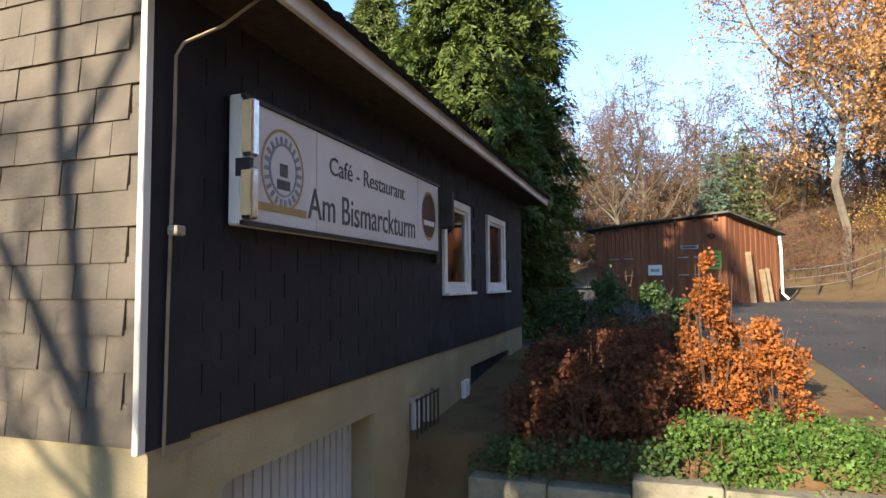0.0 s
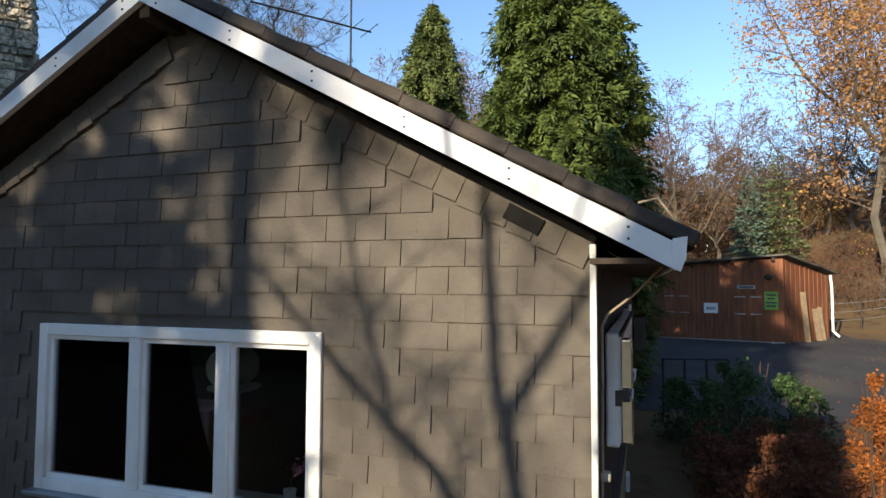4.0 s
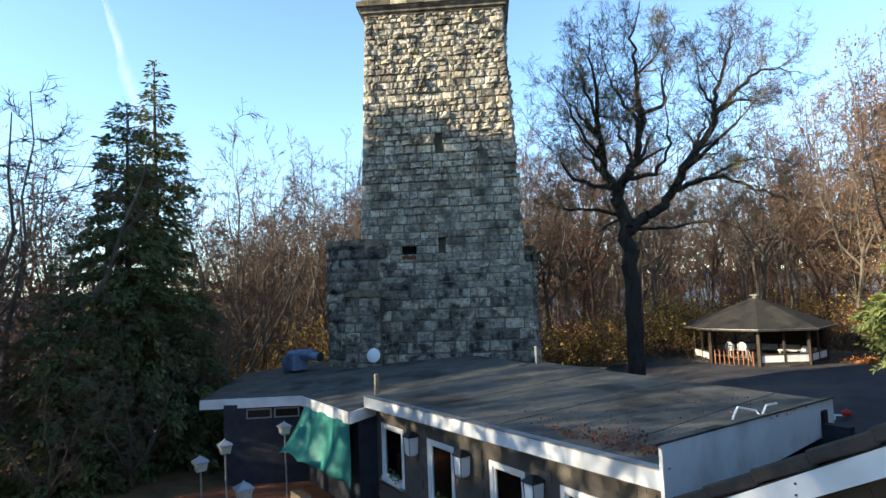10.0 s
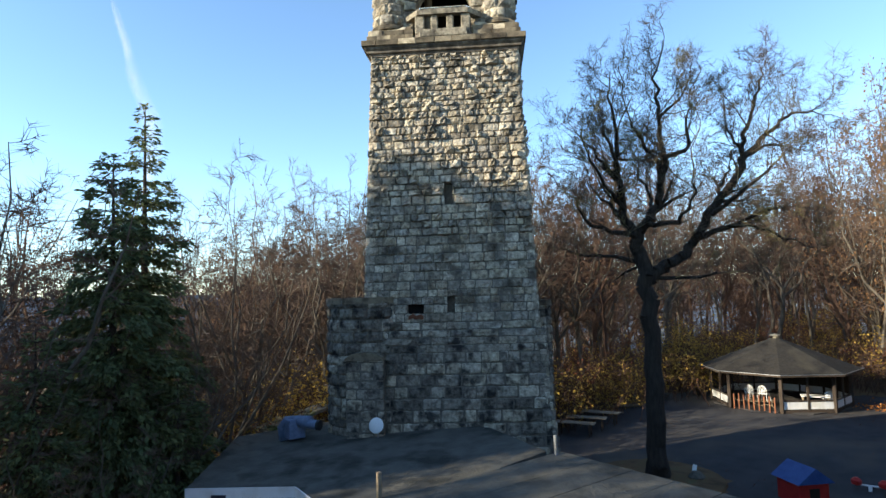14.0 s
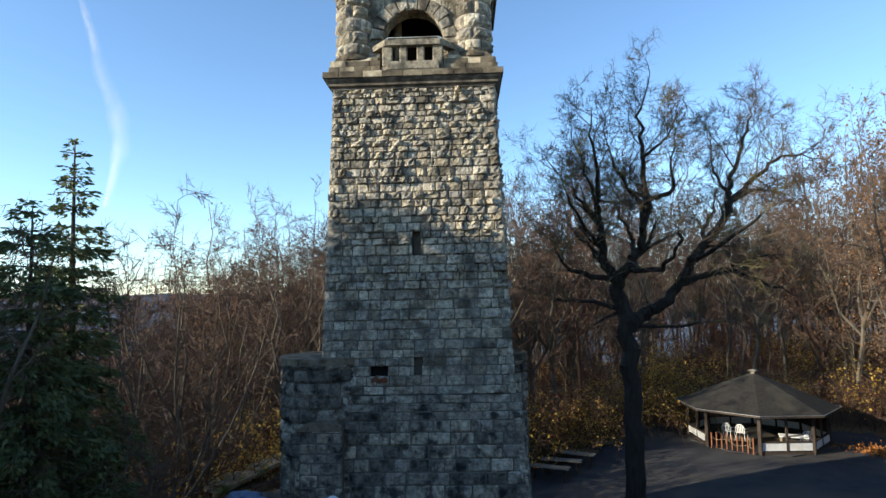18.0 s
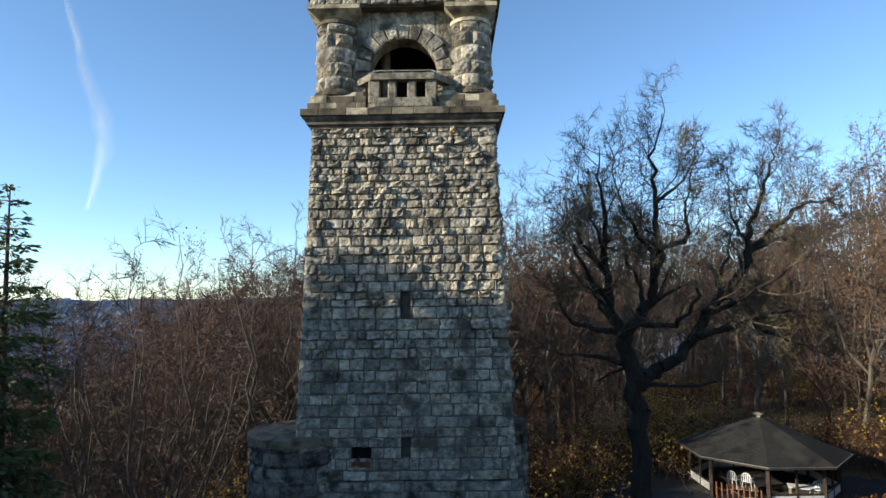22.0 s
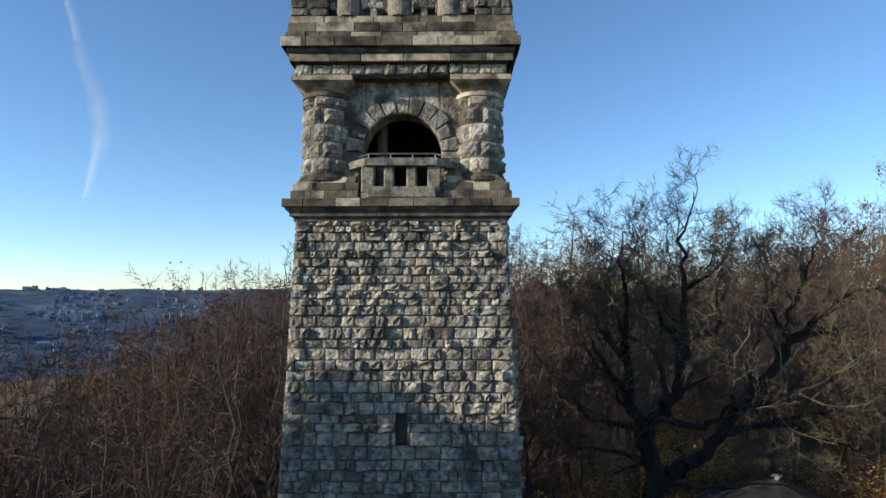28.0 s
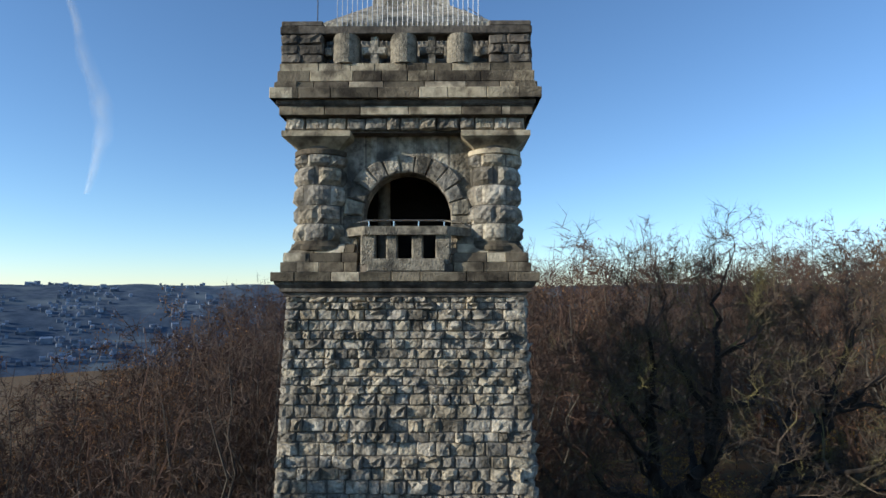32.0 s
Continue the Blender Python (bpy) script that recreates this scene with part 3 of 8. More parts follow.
core = part("core", MB().square([(half(0) - 0.45, 0.0), (half(6.99) - 0.45, 6.99), (half(16.45) - 0.45, 16.45)]), MORTAR, tower)
mortar = part("mortar", holed(HOLES, 0.0, 16.42, 0.06), MORTAR, tower)
for k in (1, 2, 3):
    part("mortar", holed([], 0.0, 16.42, 0.06), MORTAR, tower, at=pose(0, 0, 0, 0, 0, 90 * k))
slit_me = [MB().box(a + 0.01, -half(d) + 0.3, c + 0.01, b - 0.01, -half(d) + 0.36, d - 0.01) for a, b, c, d in HOLES]
for q in slit_me[:2]:
    part("loophole", q, MORTAR, tower, "narrow dark loophole")
part("niche", slit_me[2], BLACK, tower, "black backing of the broken hole in the wall")
r = random.Random(8)
for i in range(9):
    x, z = -1.38 + i * 0.055, 7.43 + 0.05 * r.random()
    part("broken_brick", MB().box(x, -half(z) - 0.02 - 0.05 * r.random(), z - 0.08, x + 0.052, -half(z) + 0.3, z + 0.04 + 0.05 * r.random(), 0.01), TERRA, tower, "broken reddish brick")

r = random.Random(21)
front = sorted(courses(0, 3.0, 16.42, r), key=lambda q: -q[1])
low, base = MB(), MB()
for i, q in enumerate(front):
    tame = q[4] < 0.5 or r.random() > q[4]
    k = r.randrange(8 if tame else 22)
    m = stone_pose(*q, r)
    if i < 300:
        part("stone", (TAME_ME if tame else ROUGH_ME)[k], None, tower, at=m)
    else:
        src = (TAME if tame else ROUGH)[k]
        (low if q[1] > 7.0 else base).add([m @ Vector(p) for p in src.v], src.f)
part("masonry", low, STONE_J, tower, kind="stuff")
part("masonry", base, STONE_LOW_SHADE_J, tower, kind="stuff")
for side in (1, 2, 3):
    other = MB()
    for q in courses(side, 0.3, 16.42, r):
        src = (TAME if q[4] < 0.5 else ROUGH)[r.randrange(8)] if side == 1 and q[1] > 9 else PLAIN[r.randrange(10)]
        m = pose(0, 0, 0, 0, 0, 90 * side) @ stone_pose(*q, r)
        other.add([m @ Vector(p) for p in src.v], src.f)
    part("masonry", other, STONE_J, tower, kind="stuff")


def ring(name, halfs, z0, z1, seed, material, joined, size=(0.5, 1.1), splay=0.0, gap=0.012, bevel=0.012, rough=0.0, spans=None):
    """A course of cut blocks round the tower: single parts in front, one joined part for the other sides."""
    rr = random.Random(seed)
    rest = MB()
    depth = 0.5
    for side in range(4):
        for lo, hi in spans or [(-halfs, halfs)]:
            x = lo
            while x < hi - 0.01:
                w = rr.uniform(*size)
                if hi - x - w < size[0] * 0.6:
                    w = hi - x
                q = MB()
                if rough:
                    src = ROUGH[rr.randrange(22)]
                    mm = pose(x + w / 2, -halfs + 0.03, (z0 + z1) / 2) @ Matrix.Diagonal((w, rough, z1 - z0, 1))
                    q.add([mm @ Vector(p) for p in src.v], src.f)
                else:
                    q.box(x + gap / 2, -halfs + rr.uniform(0, 0.012), z0, x + w - gap / 2, -halfs + depth, z1 - 0.004, bevel)
                    if splay:
                        q.v = [(a, b + splay * (c - z0) / (z1 - z0) * (1 if b < -halfs + 0.3 else 0), c) for a, b, c in q.v]
                if side == 0:
                    part("block", q, material, tower)
                else:
                    mm = pose(0, 0, 0, 0, 0, 90 * side)
                    rest.add([mm @ Vector(p) for p in q.v], q.f)
                x += w
    part(name, rest, joined, tower, kind="stuff")


def moulding(name, profile, label):
    part(name, MB().square(profile), SOOTY, tower, label)


moulding("cornice", [(2.48, 16.40), (2.58, 16.42), (2.58, 16.50), (2.66, 16.53), (2.66, 16.60), (2.74, 16.68), (2.76, 16.74)], "moulded lower cornice")
ring("cornice_course", 2.82, 16.74, 16.94, 31, DRESSED, DRESSED_J, (0.5, 1.2))
moulding("upper_floor", [(2.4, 16.9), (2.4, 17.0)], "")
ring("plinth_course", 2.66, 16.94, 17.15, 32, DRESSED, DRESSED_J, (0.35, 0.7), spans=[(-2.66, -1.02), (1.02, 2.66)])
ring("plinth_course", 2.62, 17.15, 17.36, 33, DRESSED, DRESSED_J, (0.35, 0.75), splay=0.05, spans=[(-2.62, -1.02), (1.02, 2.62)])
ring("plinth_course", 2.56, 17.36, 17.56, 34, DRESSED, DRESSED_J, (0.35, 0.7), splay=0.22, spans=[(-2.5, -1.1), (1.1, 2.5)])

# upper storey: four corner columns of rough drums
def drum_stone(r, rad, a0, a1, z0, z1, rough):
    m = MB()
    nu, nv = 6, 4
    full, tilt = r.uniform(0.4, 1.0), r.gauss(0, 0.5)
    for j in range(nv + 1):
        for i in range(nu + 1):
            rim = i in (0, nu) or j in (0, nv)
            a = a0 + (a1 - a0) * (0.02 + 0.96 * i / nu)
            rr = rad + (-0.02 if rim else rough * (0.25 + full * r.uniform(0.25, 0.9) + tilt * (i / nu - 0.5)))
            m.v.append((rr * math.cos(a), rr * math.sin(a), z0 + (z1 - z0) * (0.02 + 0.96 * j / nv)))
    w = nu + 1
    m.f = [(j * w + i, j * w + i + 1, (j + 1) * w + i + 1, (j + 1) * w + i) for j in range(nv) for i in range(nu)]
    edge = [i for i in range(w)] + [j * w + nu for j in range(1, nv + 1)] + [nv * w + i for i in range(nu - 1, -1, -1)] + [j * w for j in range(nv - 1, 0, -1)]
    k = len(m.v)
    m.v += [(m.v[e][0] * 0.6, m.v[e][1] * 0.6, m.v[e][2]) for e in edge]
    n = len(edge)
    m.f += [(edge[i], k + i, k + (i + 1) % n, edge[(i + 1) % n]) for i in range(n)]
    return m


r = random.Random(77)
for cx, cy in ((-1.93, -1.93), (1.93, -1.93), (1.93, 1.93), (-1.93, 1.93)):
    col = part("column", MB().lathe([(0.53, 17.5), (0.53, 19.7)], 0, 0, 20), MORTAR, tower, at=(cx, cy, 0))
    part("base", MB().lathe([(0.66, 17.42), (0.66, 17.5), (0.61, 17.56), (0.59, 17.62)], 0, 0, 28), DRESSED, col, smooth=False)
    z = 17.58
    for row, h in enumerate((0.42, 0.40, 0.44, 0.40, 0.30)):
        n = 6
        for i in range(n):
            a = (i + 0.5 * (row % 2) + r.uniform(-0.12, 0.12)) * math.tau / n
            b = a + math.tau / n * 0.99
            part("stone", drum_stone(r, 0.56, a, b, z, z + h, 0.09), STONE, col)
        z += h
    part("neck", MB().lathe([(0.56, 19.50), (0.61, 19.52), (0.61, 19.62), (0.56, 19.64)], 0, 0, 28), DRESSED, col)
    part("capital", MB().loft([[(s * sx * (0.42 if lvl == 0 else 0.74), s2 * 1.0, 0) for s, sx, s2 in ()] or
         [(-w, -w, zz), (w, -w, zz), (w, w, zz), (-w, w, zz)] for lvl, (w, zz) in enumerate(((0.44, 19.62), (0.50, 19.68), (0.74, 19.86), (0.74, 19.98)))]), DRESSED, col, "cut cushion capital")

# arched walls between the columns
def arch_wall(side):
    at = pose(0, 0, 0, 0, 0, 90 * side)
    R, ZC, Y0, Y1 = 0.97, 18.2, -2.12, -1.55
    m = MB()
    n = 16
    arc = [(R * math.cos(math.pi * i / n), ZC + R * math.sin(math.pi * i / n)) for i in range(n + 1)]
    top = 20.05
    for y in (Y0, Y1):
        for (xa, za), (xb, zb) in zip(arc, arc[1:]):
            m.quad((xa, y, za), (xb, y, zb), (xb, y, top), (xa, y, top))
        m.quad((R, y, 16.95), (1.6, y, 16.95), (1.6, y, top), (R, y, top))
        m.quad((-1.6, y, 16.95), (-R, y, 16.95), (-R, y, top), (-1.6, y, top))
    prof = [(R, 16.95)] + arc + [(-R, 16.95)]
    for (xa, za), (xb, zb) in zip(prof, prof[1:]):
        m.quad((xa, Y0, za), (xb, Y0, zb), (xb, Y1, zb), (xa, Y1, za))
    wall = part("arch_wall", m, STONE_J, tower, at=at)
    rr = random.Random(300 + side)
    k = 11
    for i in range(k):
        a, b = math.pi * i / k + 0.01, math.pi * (i + 1) / k - 0.01
        r1 = rr.uniform(1.32, 1.46)
        v = MB()
        front_y = Y0 - 0.06 - 0.05 * rr.random()
        v.loft([[(q * math.cos(c), y, ZC + q * math.sin(c)) for q, c in ((R, a), (r1, a), (r1, (a + b) / 2), (r1, b), (R, b), (R, (a + b) / 2))] for y in (Y0 + 0.2, front_y + 0.03)])
        v.loft([[(q * math.cos(c), y, ZC + q * math.sin(c)) for q, c in ((R + e, a + e / 2), (r1 - e, a + e / 2), (r1 - e, (a + b) / 2), (r1 - e, b - e / 2), (R + e, b - e / 2), (R + e, (a + b) / 2))]
                for y, e in ((front_y + 0.03, 0.0), (front_y, 0.035))])
        part("voussoir", v, STONE, wall)
    for sgn in (-1, 1):
        z = 16.98
        while z < 18.15:
            h = rr.uniform(0.26, 0.4)
            if 18.2 - z - h < 0.15:
                h = 18.2 - z
            part("jamb_stone", MB().box(min(sgn * 0.97, sgn * 1.42), Y0 - 0.05, z + 0.006, max(sgn * 0.97, sgn * 1.42), Y0 + 0.3, z + h - 0.006, 0.02), STONE, wall)
            z += h
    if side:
        # Black sheet in place of the shade inside this closed arch.
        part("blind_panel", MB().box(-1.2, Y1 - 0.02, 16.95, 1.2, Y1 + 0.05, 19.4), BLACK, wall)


for side in range(4):
    arch_wall(side)
# Chamber surfaces are coloured near-black so the room reads unlit.
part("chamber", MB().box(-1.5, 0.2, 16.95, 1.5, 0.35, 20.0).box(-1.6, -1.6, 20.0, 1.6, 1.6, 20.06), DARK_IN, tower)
part("inner_pillar", MB().lathe([(0.2, 16.98), (0.16, 17.1), (0.14, 19.6)], -0.62, -1.1, 12), DRESSED, tower)

# balcony
bp = [(-1.34, -2.2), (-0.82, -2.78), (0.86, -2.78), (1.38, -2.2)]


def band(z0, z1, out, inn):
    m = MB()
    o = [(x * (1 + out / 2.2), y - out) for x, y in bp]
    i = [(x * (1 - inn / 2.2), y + inn) for x, y in bp]
    for a in range(3):
        m.loft([[(*o[a], z), (*o[a + 1], z), (*i[a + 1], z), (*i[a], z)] for z in (z0, z1)])
    return m


balcony = part("balcony", MB().loft([[(x, y, z) for x, y in bp] for z in (16.94, 17.10)]), SOOTY, tower, "bowed stone balcony with pierced parapet")
part("coping", band(17.72, 17.90, 0.05, 0.2), HEWN, balcony)
for (x, y), w in zip([(-1.25, -2.28), (-0.78, -2.72), (-0.28, -2.72), (0.26, -2.72), (0.8, -2.72), (1.28, -2.28)], (0.2, 0.16, 0.12, 0.12, 0.16, 0.2)):
    part("pier", MB().box(x - w, y - 0.03, 17.08, x + w, y + 0.2, 17.74, 0.03), HEWN, balcony)
part("apron", MB().box(-0.8, -2.8, 16.95, 0.84, -2.6, 17.22, 0.02), HEWN, balcony)
rail = MB().tube([(-1.15, -2.2, 18.03), (-0.78, -2.62, 18.04), (0.82, -2.62, 18.04), (1.2, -2.2, 18.03)], 0.02)
part("handrail", rail, CHROME, balcony, "thin bright metal handrail")
for x, y in ((-0.78, -2.62), (-0.25, -2.62), (0.28, -2.62), (0.82, -2.62)):
    part("rail_post", MB().tube([(x, y, 17.88), (x, y, 18.04)], 0.014), CHROME, balcony)

# entablature and top parapet
ring("frieze", 2.56, 20.02, 20.28, 41, STONE, STONE_J, (0.28, 0.5), rough=0.07)
moulding("lintel", [(2.45, 19.98), (2.45, 20.3)], "")
moulding("upper_cornice", [(2.56, 20.28), (2.66, 20.31), (2.66, 20.30)], "moulded upper cornice")
ring("architrave", 2.72, 20.30, 20.50, 42, DRESSED, DRESSED_J, (0.6, 1.2))
moulding("upper_cornice", [(2.72, 20.50), (2.76, 20.54), (2.78, 20.62)], "moulded upper cornice")
ring("crown_course", 2.89, 20.62, 20.86, 43, DRESSED, DRESSED_J, (0.6, 1.2))
ring("blocking_course", 2.82, 20.86, 21.02, 45, DRESSED, DRESSED_J, (0.7, 1.3), splay=0.06)
ring("blocking_course", 2.76, 21.02, 21.26, 44, DRESSED, DRESSED_J, (0.5, 1.0))
ring("parapet_base", 2.72, 21.26, 21.44, 46, DRESSED, DRESSED_J, (0.4, 0.9))
part("terrace_floor", MB().box(-2.3, -2.3, 20.96, 2.3, 2.3, 21.16), DRESSED_J, tower)
for side in range(4):
    at = pose(0, 0, 0, 0, 0, 90 * side)
    rr = random.Random(500 + side)
    para = part("parapet", MB().box(-2.72, -2.72, 22.08, 2.72, -2.3, 22.26, 0.02), SOOTY, tower, "pierced top parapet with rounded piers", at=at)
    z = 21.44
    for h in (0.2, 0.22, 0.22):
        for lo, hi in ((-2.7, -1.78), (1.78, 2.7)):
            x = lo
            while x < hi - 0.01:
                w = rr.uniform(0.3, 0.5)
                w = hi - x if hi - x - w < 0.2 else w
                mm = pose(x + w / 2, -2.66, z + h / 2) @ Matrix.Diagonal((w, 0.06, h, 1))
                q = MB()
                src = ROUGH[rr.randrange(22)]
                q.add([mm @ Vector(p) for p in src.v], src.f)
                part("stone", q, SOOTY, para)
                x += w
        z += h
    for lo, hi in ((-2.66, -1.8), (1.8, 2.66)):
        part("corner_pier", MB().box(lo, -2.62, 21.44, hi, -2.2, 22.08), MORTAR, para)
    for x in (-1.31, -0.06, 1.17):
        n = 10
        half_round = [(x + 0.29 * math.cos(math.pi * i / n), -2.52 - 0.26 * math.sin(math.pi * i / n)) for i in range(n + 1)] + [(x - 0.29, -2.3), (x + 0.29, -2.3)]
        part("barrel_pier", MB().loft([[(a * k + x * (1 - k), b, zz) for a, b in half_round] for zz, k in ((21.44, 0.96), (21.51, 1), (22.02, 1), (22.08, 0.96))]), HEWN, para, "round-fronted tooled pier")
    for x in (-0.69, 0.555):
        part("cross_pier", MB().box(x - 0.09, -2.6, 21.44, x + 0.09, -2.35, 22.08, 0.02).box(x - 0.27, -2.62, 21.66, x + 0.27, -2.33, 21.84, 0.03), STONE, para)
    for x, s in ((-1.78, 1), (1.62, 1)):
        part("cross_pier", MB().box(x, -2.6, 21.66, x + 0.18, -2.33, 21.84, 0.03), STONE, para)
    part("corner_slab", MB().box(-2.70, -2.70, 22.26, -1.8, -1.8, 22.38, 0.02), SOOTY, para)
part("pyramid", MB().square([(1.95, 21.16), (1.95, 22.68), (0.95, 23.56), (0.85, 24.56)]), STONE_J, tower, "stepped stone spire base on the terrace")
cage = part("railing", MB().box(-1.64, -2.02, 23.26, 1.62, -1.98, 23.32), METAL, tower, "pale metal bar railing")
for i in range(29):
    x = -1.62 + i * 3.22 / 28
    part("bar", MB().tube([(x, -2.0, 22.21), (x, -2.0, 23.28)], 0.009, n=5), METAL, cage)
for x0, x1 in ((1.75, 1.3), (1.85, 1.45), (2.1, 1.6), (-1.85, -1.2)):
    part("stay", MB().tube([(x0 + 0.35, -1.9, 22.31), (x1 - 0.2, -1.2, 23.36)], 0.012, n=5), METAL_DARK, cage)
part("lightning_rod", MB().tube([(-1.98, -2.4, 22.26), (-1.98, -2.4, 23.36)], 0.012, n=5), METAL_DARK, tower)

# turrets at the foot
def turret(cx, cy, rad, top, seed, rim):
    rr = random.Random(seed)
    t = part("turret", MB().lathe([(rad - 0.05, 0), (rad - 0.05, top - 0.5), (rad - 0.05, top - 0.02), (rad - 0.3, top - 0.02), (rad - 0.3, top - 1.1)], 0, 0, 28), MORTAR, tower, "round stone turret with an open rim", at=(cx, cy, 0))
    z, m = 1.5, MB()
    while z < top - 0.05:
        h = min(rr.uniform(0.26, 0.42), top - z)
        n = rr.randint(12, 17)
        off = rr.random()
        for i in range(n):
            q = drum_stone(rr, rad, (i + off) * math.tau / n, (i + off + 0.98) * math.tau / n, z, z + h, 0.05)
            m.add(q.v, q.f)
        z += h
    part("masonry", m, STONE_LOW_SHADE_J, t, kind="stuff")
    part("rim", MB().lathe([(rad - 0.3, top - 0.2), (rad + 0.05, top - 0.2), (rad + 0.05, top), (rad - 0.3, top)], 0, 0, 32), DRESSED_J, t)


turret(-2.95, -1.9, 1.38, 8.12, 61, 0)
turret(2.75, 0.45, 0.8, 7.85, 62, 0)
but = part("buttress", MB().loft([[(x, y, z) for x, y in ((-3.35, -3.6), (-2.15, -3.6), (-2.15, -2.9), (-3.35, -2.9))] for z in (3.0, 6.15)]), MORTAR, tower)
rr = random.Random(9)
bm_ = MB()
z = 3.2
while z < 6.1:
    h = min(rr.uniform(0.26, 0.36), 6.15 - z)
    x = -3.37
    while x < -2.15:
        w = min(rr.uniform(0.35, 0.6), -2.13 - x)
        w = -2.13 - x if -2.13 - x - w < 0.2 else w
        mm = pose(x + w / 2, -3.58, z + h / 2) @ Matrix.Diagonal((w, 0.06, h, 1))
        src = TAME[rr.randrange(8)]
        bm_.add([mm @ Vector(p) for p in src.v], src.f)
        x += w
    z += h
part("masonry", bm_, STONE_LOW_SHADE_J, but, kind="stuff")
n = 8
part("cap", MB().loft([[(-2.75 + 0.64 * math.cos(math.pi * i / n), y, 6.12 + 0.26 * math.sin(math.pi * i / n)) for i in range(n + 1)] for y in (-3.66, -2.9)]), DRESSED_J, but)

# ---- house ----
def wall_grid(u0, u1, z0, z1, rects, lo, hi, axis_x):
    """A thick upright wall with rectangular openings; axis_x: it runs along x, and lo, hi are its two y faces."""
    m = MB()
    us = sorted({u0, u1, *[v for q in rects for v in q[:2]]})
    zs = sorted({z0, z1, *[v for q in rects for v in q[2:]]})
    for z, zn in zip(zs, zs[1:]):
        for u, un in zip(us, us[1:]):
            if any(u >= a - 1e-6 and un <= b + 1e-6 and z >= c - 1e-6 and zn <= d + 1e-6 for a, b, c, d in rects):
                continue
            m.box(u, lo, z, un, hi, zn) if axis_x else m.box(lo, u, z, hi, un, zn)
    return m.weld()


RIDGE_X, RIDGE_Z, PITCH = -5.2, 5.62, 0.546
SLOPE = math.degrees(math.atan(PITCH))
Y0, Y1 = 2.3, 11.2
XL, XR = -8.25, -2.15
WIN = (-6.50, -3.93, 1.88, 3.18)
SIDE_WINS = [(6.64, 7.70, 2.03, 3.15), (8.61, 9.74, 2.03, 3.15)]
CELLAR = [(2.92, 4.85, -1.18, 1.02), (5.66, 6.36, -0.62, 1.0), (7.80, 10.1, 0.36, 1.04)]
house = thing("house", (0, 0, 0), "single-storey slate-clad restaurant house with white bargeboards", "house")
wall_s = wall_grid(XL, XR, 1.36, 3.80, [WIN], Y0 + 0.03, Y0 + 0.3, True)
wall_s.loft([[(XL, y, 3.80), (XR, y, 3.80), (RIDGE_X, y, 3.80 + 3.05 * PITCH)] for y in (Y0 + 0.03, Y0 + 0.3)])
gable = part("gable_wall", wall_s, SLATE_J, house)
part("plinth", wall_grid(XL, XR + 0.0, -1.4, 1.355, [], Y0 + 0.045, Y0 + 0.3, True), PLASTER, house, "cream plastered plinth")
side_wall = part("side_wall", wall_grid(Y0 + 0.3, Y1, 1.36, 3.78, SIDE_WINS, XR - 0.3, XR - 0.02, False), SLATE_SHADED, house)
part("cellar_wall", wall_grid(Y0 + 0.3, Y1, -1.4, 1.355, CELLAR, XR - 0.3, XR - 0.035, False), PLASTER, house, "cream plastered cellar wall")
part("rear_wall", MB().box(XL, Y1 - 0.25, -1.4, XR - 0.3, Y1, 3.8).box(XL, Y0 + 0.3, -1.4, XL + 0.25, Y1 - 0.25, 3.8), SLATE_SHADED, house)
part("inner_floor", MB().box(XL + 0.3, Y0 + 0.3, 1.2, XR - 0.3, Y1 - 0.3, 1.3).box(XL + 0.3, Y0 + 1.9, 1.3, XR - 1.4, Y0 + 2.0, 3.7).box(XL + 0.3, Y0 + 0.3, 3.7, XR - 0.3, Y1 - 0.3, 3.76), DARK_IN, house)

# slates of the gable, row over row
SW, SH = 0.217, 0.174
slate_me = MB().box(-SW / 2 + 0.0035, -0.009, -0.012, SW / 2 - 0.002, 0.006, SH + 0.012)
slate_me.v = [(x + (0.004 if z > 0.05 and x > 0 else 0), y + (0.014 if z > 0.05 else 0.0), z) for x, y, z in slate_me.v]
slate_mesh = slate_me.mesh("slate")
slate_mesh.materials.append(SLATE)
r = random.Random(3)
rest, singles = MB(), 0
row, z = 0, 1.37
while z < 5.3:
    x = XL + (SW / 2 if row % 2 else 0) + SW / 2
    while x < XR + 0.05:
        edge = RIDGE_Z - 0.30 - abs(x - RIDGE_X) * PITCH
        inside = z + SH < edge and x - SW / 2 > XL - 0.06 and x + SW / 2 < XR + 0.06
        if inside and not (WIN[0] - 0.04 < x + SW * 0.4 and x - SW * 0.4 < WIN[1] + 0.04 and WIN[2] - 0.16 < z + 0.06 and z < WIN[3] + 0.02):
            m = pose(x + r.uniform(-0.004, 0.004), Y0 + 0.018 + r.uniform(-0.003, 0.003), z + r.uniform(-0.002, 0.002), 0, r.uniform(-0.35, 0.35))
            if x > -5.0 and 1.9 < z < 4.1 and singles < 300:
                part("slate", slate_mesh, None, gable, at=m)
                singles += 1
            else:
                rest.add([m @ Vector(p) for p in slate_me.v], slate_me.f)
        x += SW
    z += SH
    row += 1
for s in (-1, 1):
    d = 0.12
    while d < 3.35:
        m = pose(RIDGE_X + s * d, Y0 + 0.006, RIDGE_Z - 0.385 - d * PITCH, 0, s * (SLOPE - 5)) @ Matrix.Diagonal((0.8, 0.9, 1.0, 1))
        if d * 1 < 3.0:
            rest.add([m @ Vector(p) for p in slate_me.v], slate_me.f)
        d += 0.155
part("slate_rest", rest, SLATE_J, gable, kind="stuff")
side = MB()
z, row = 1.37, 0
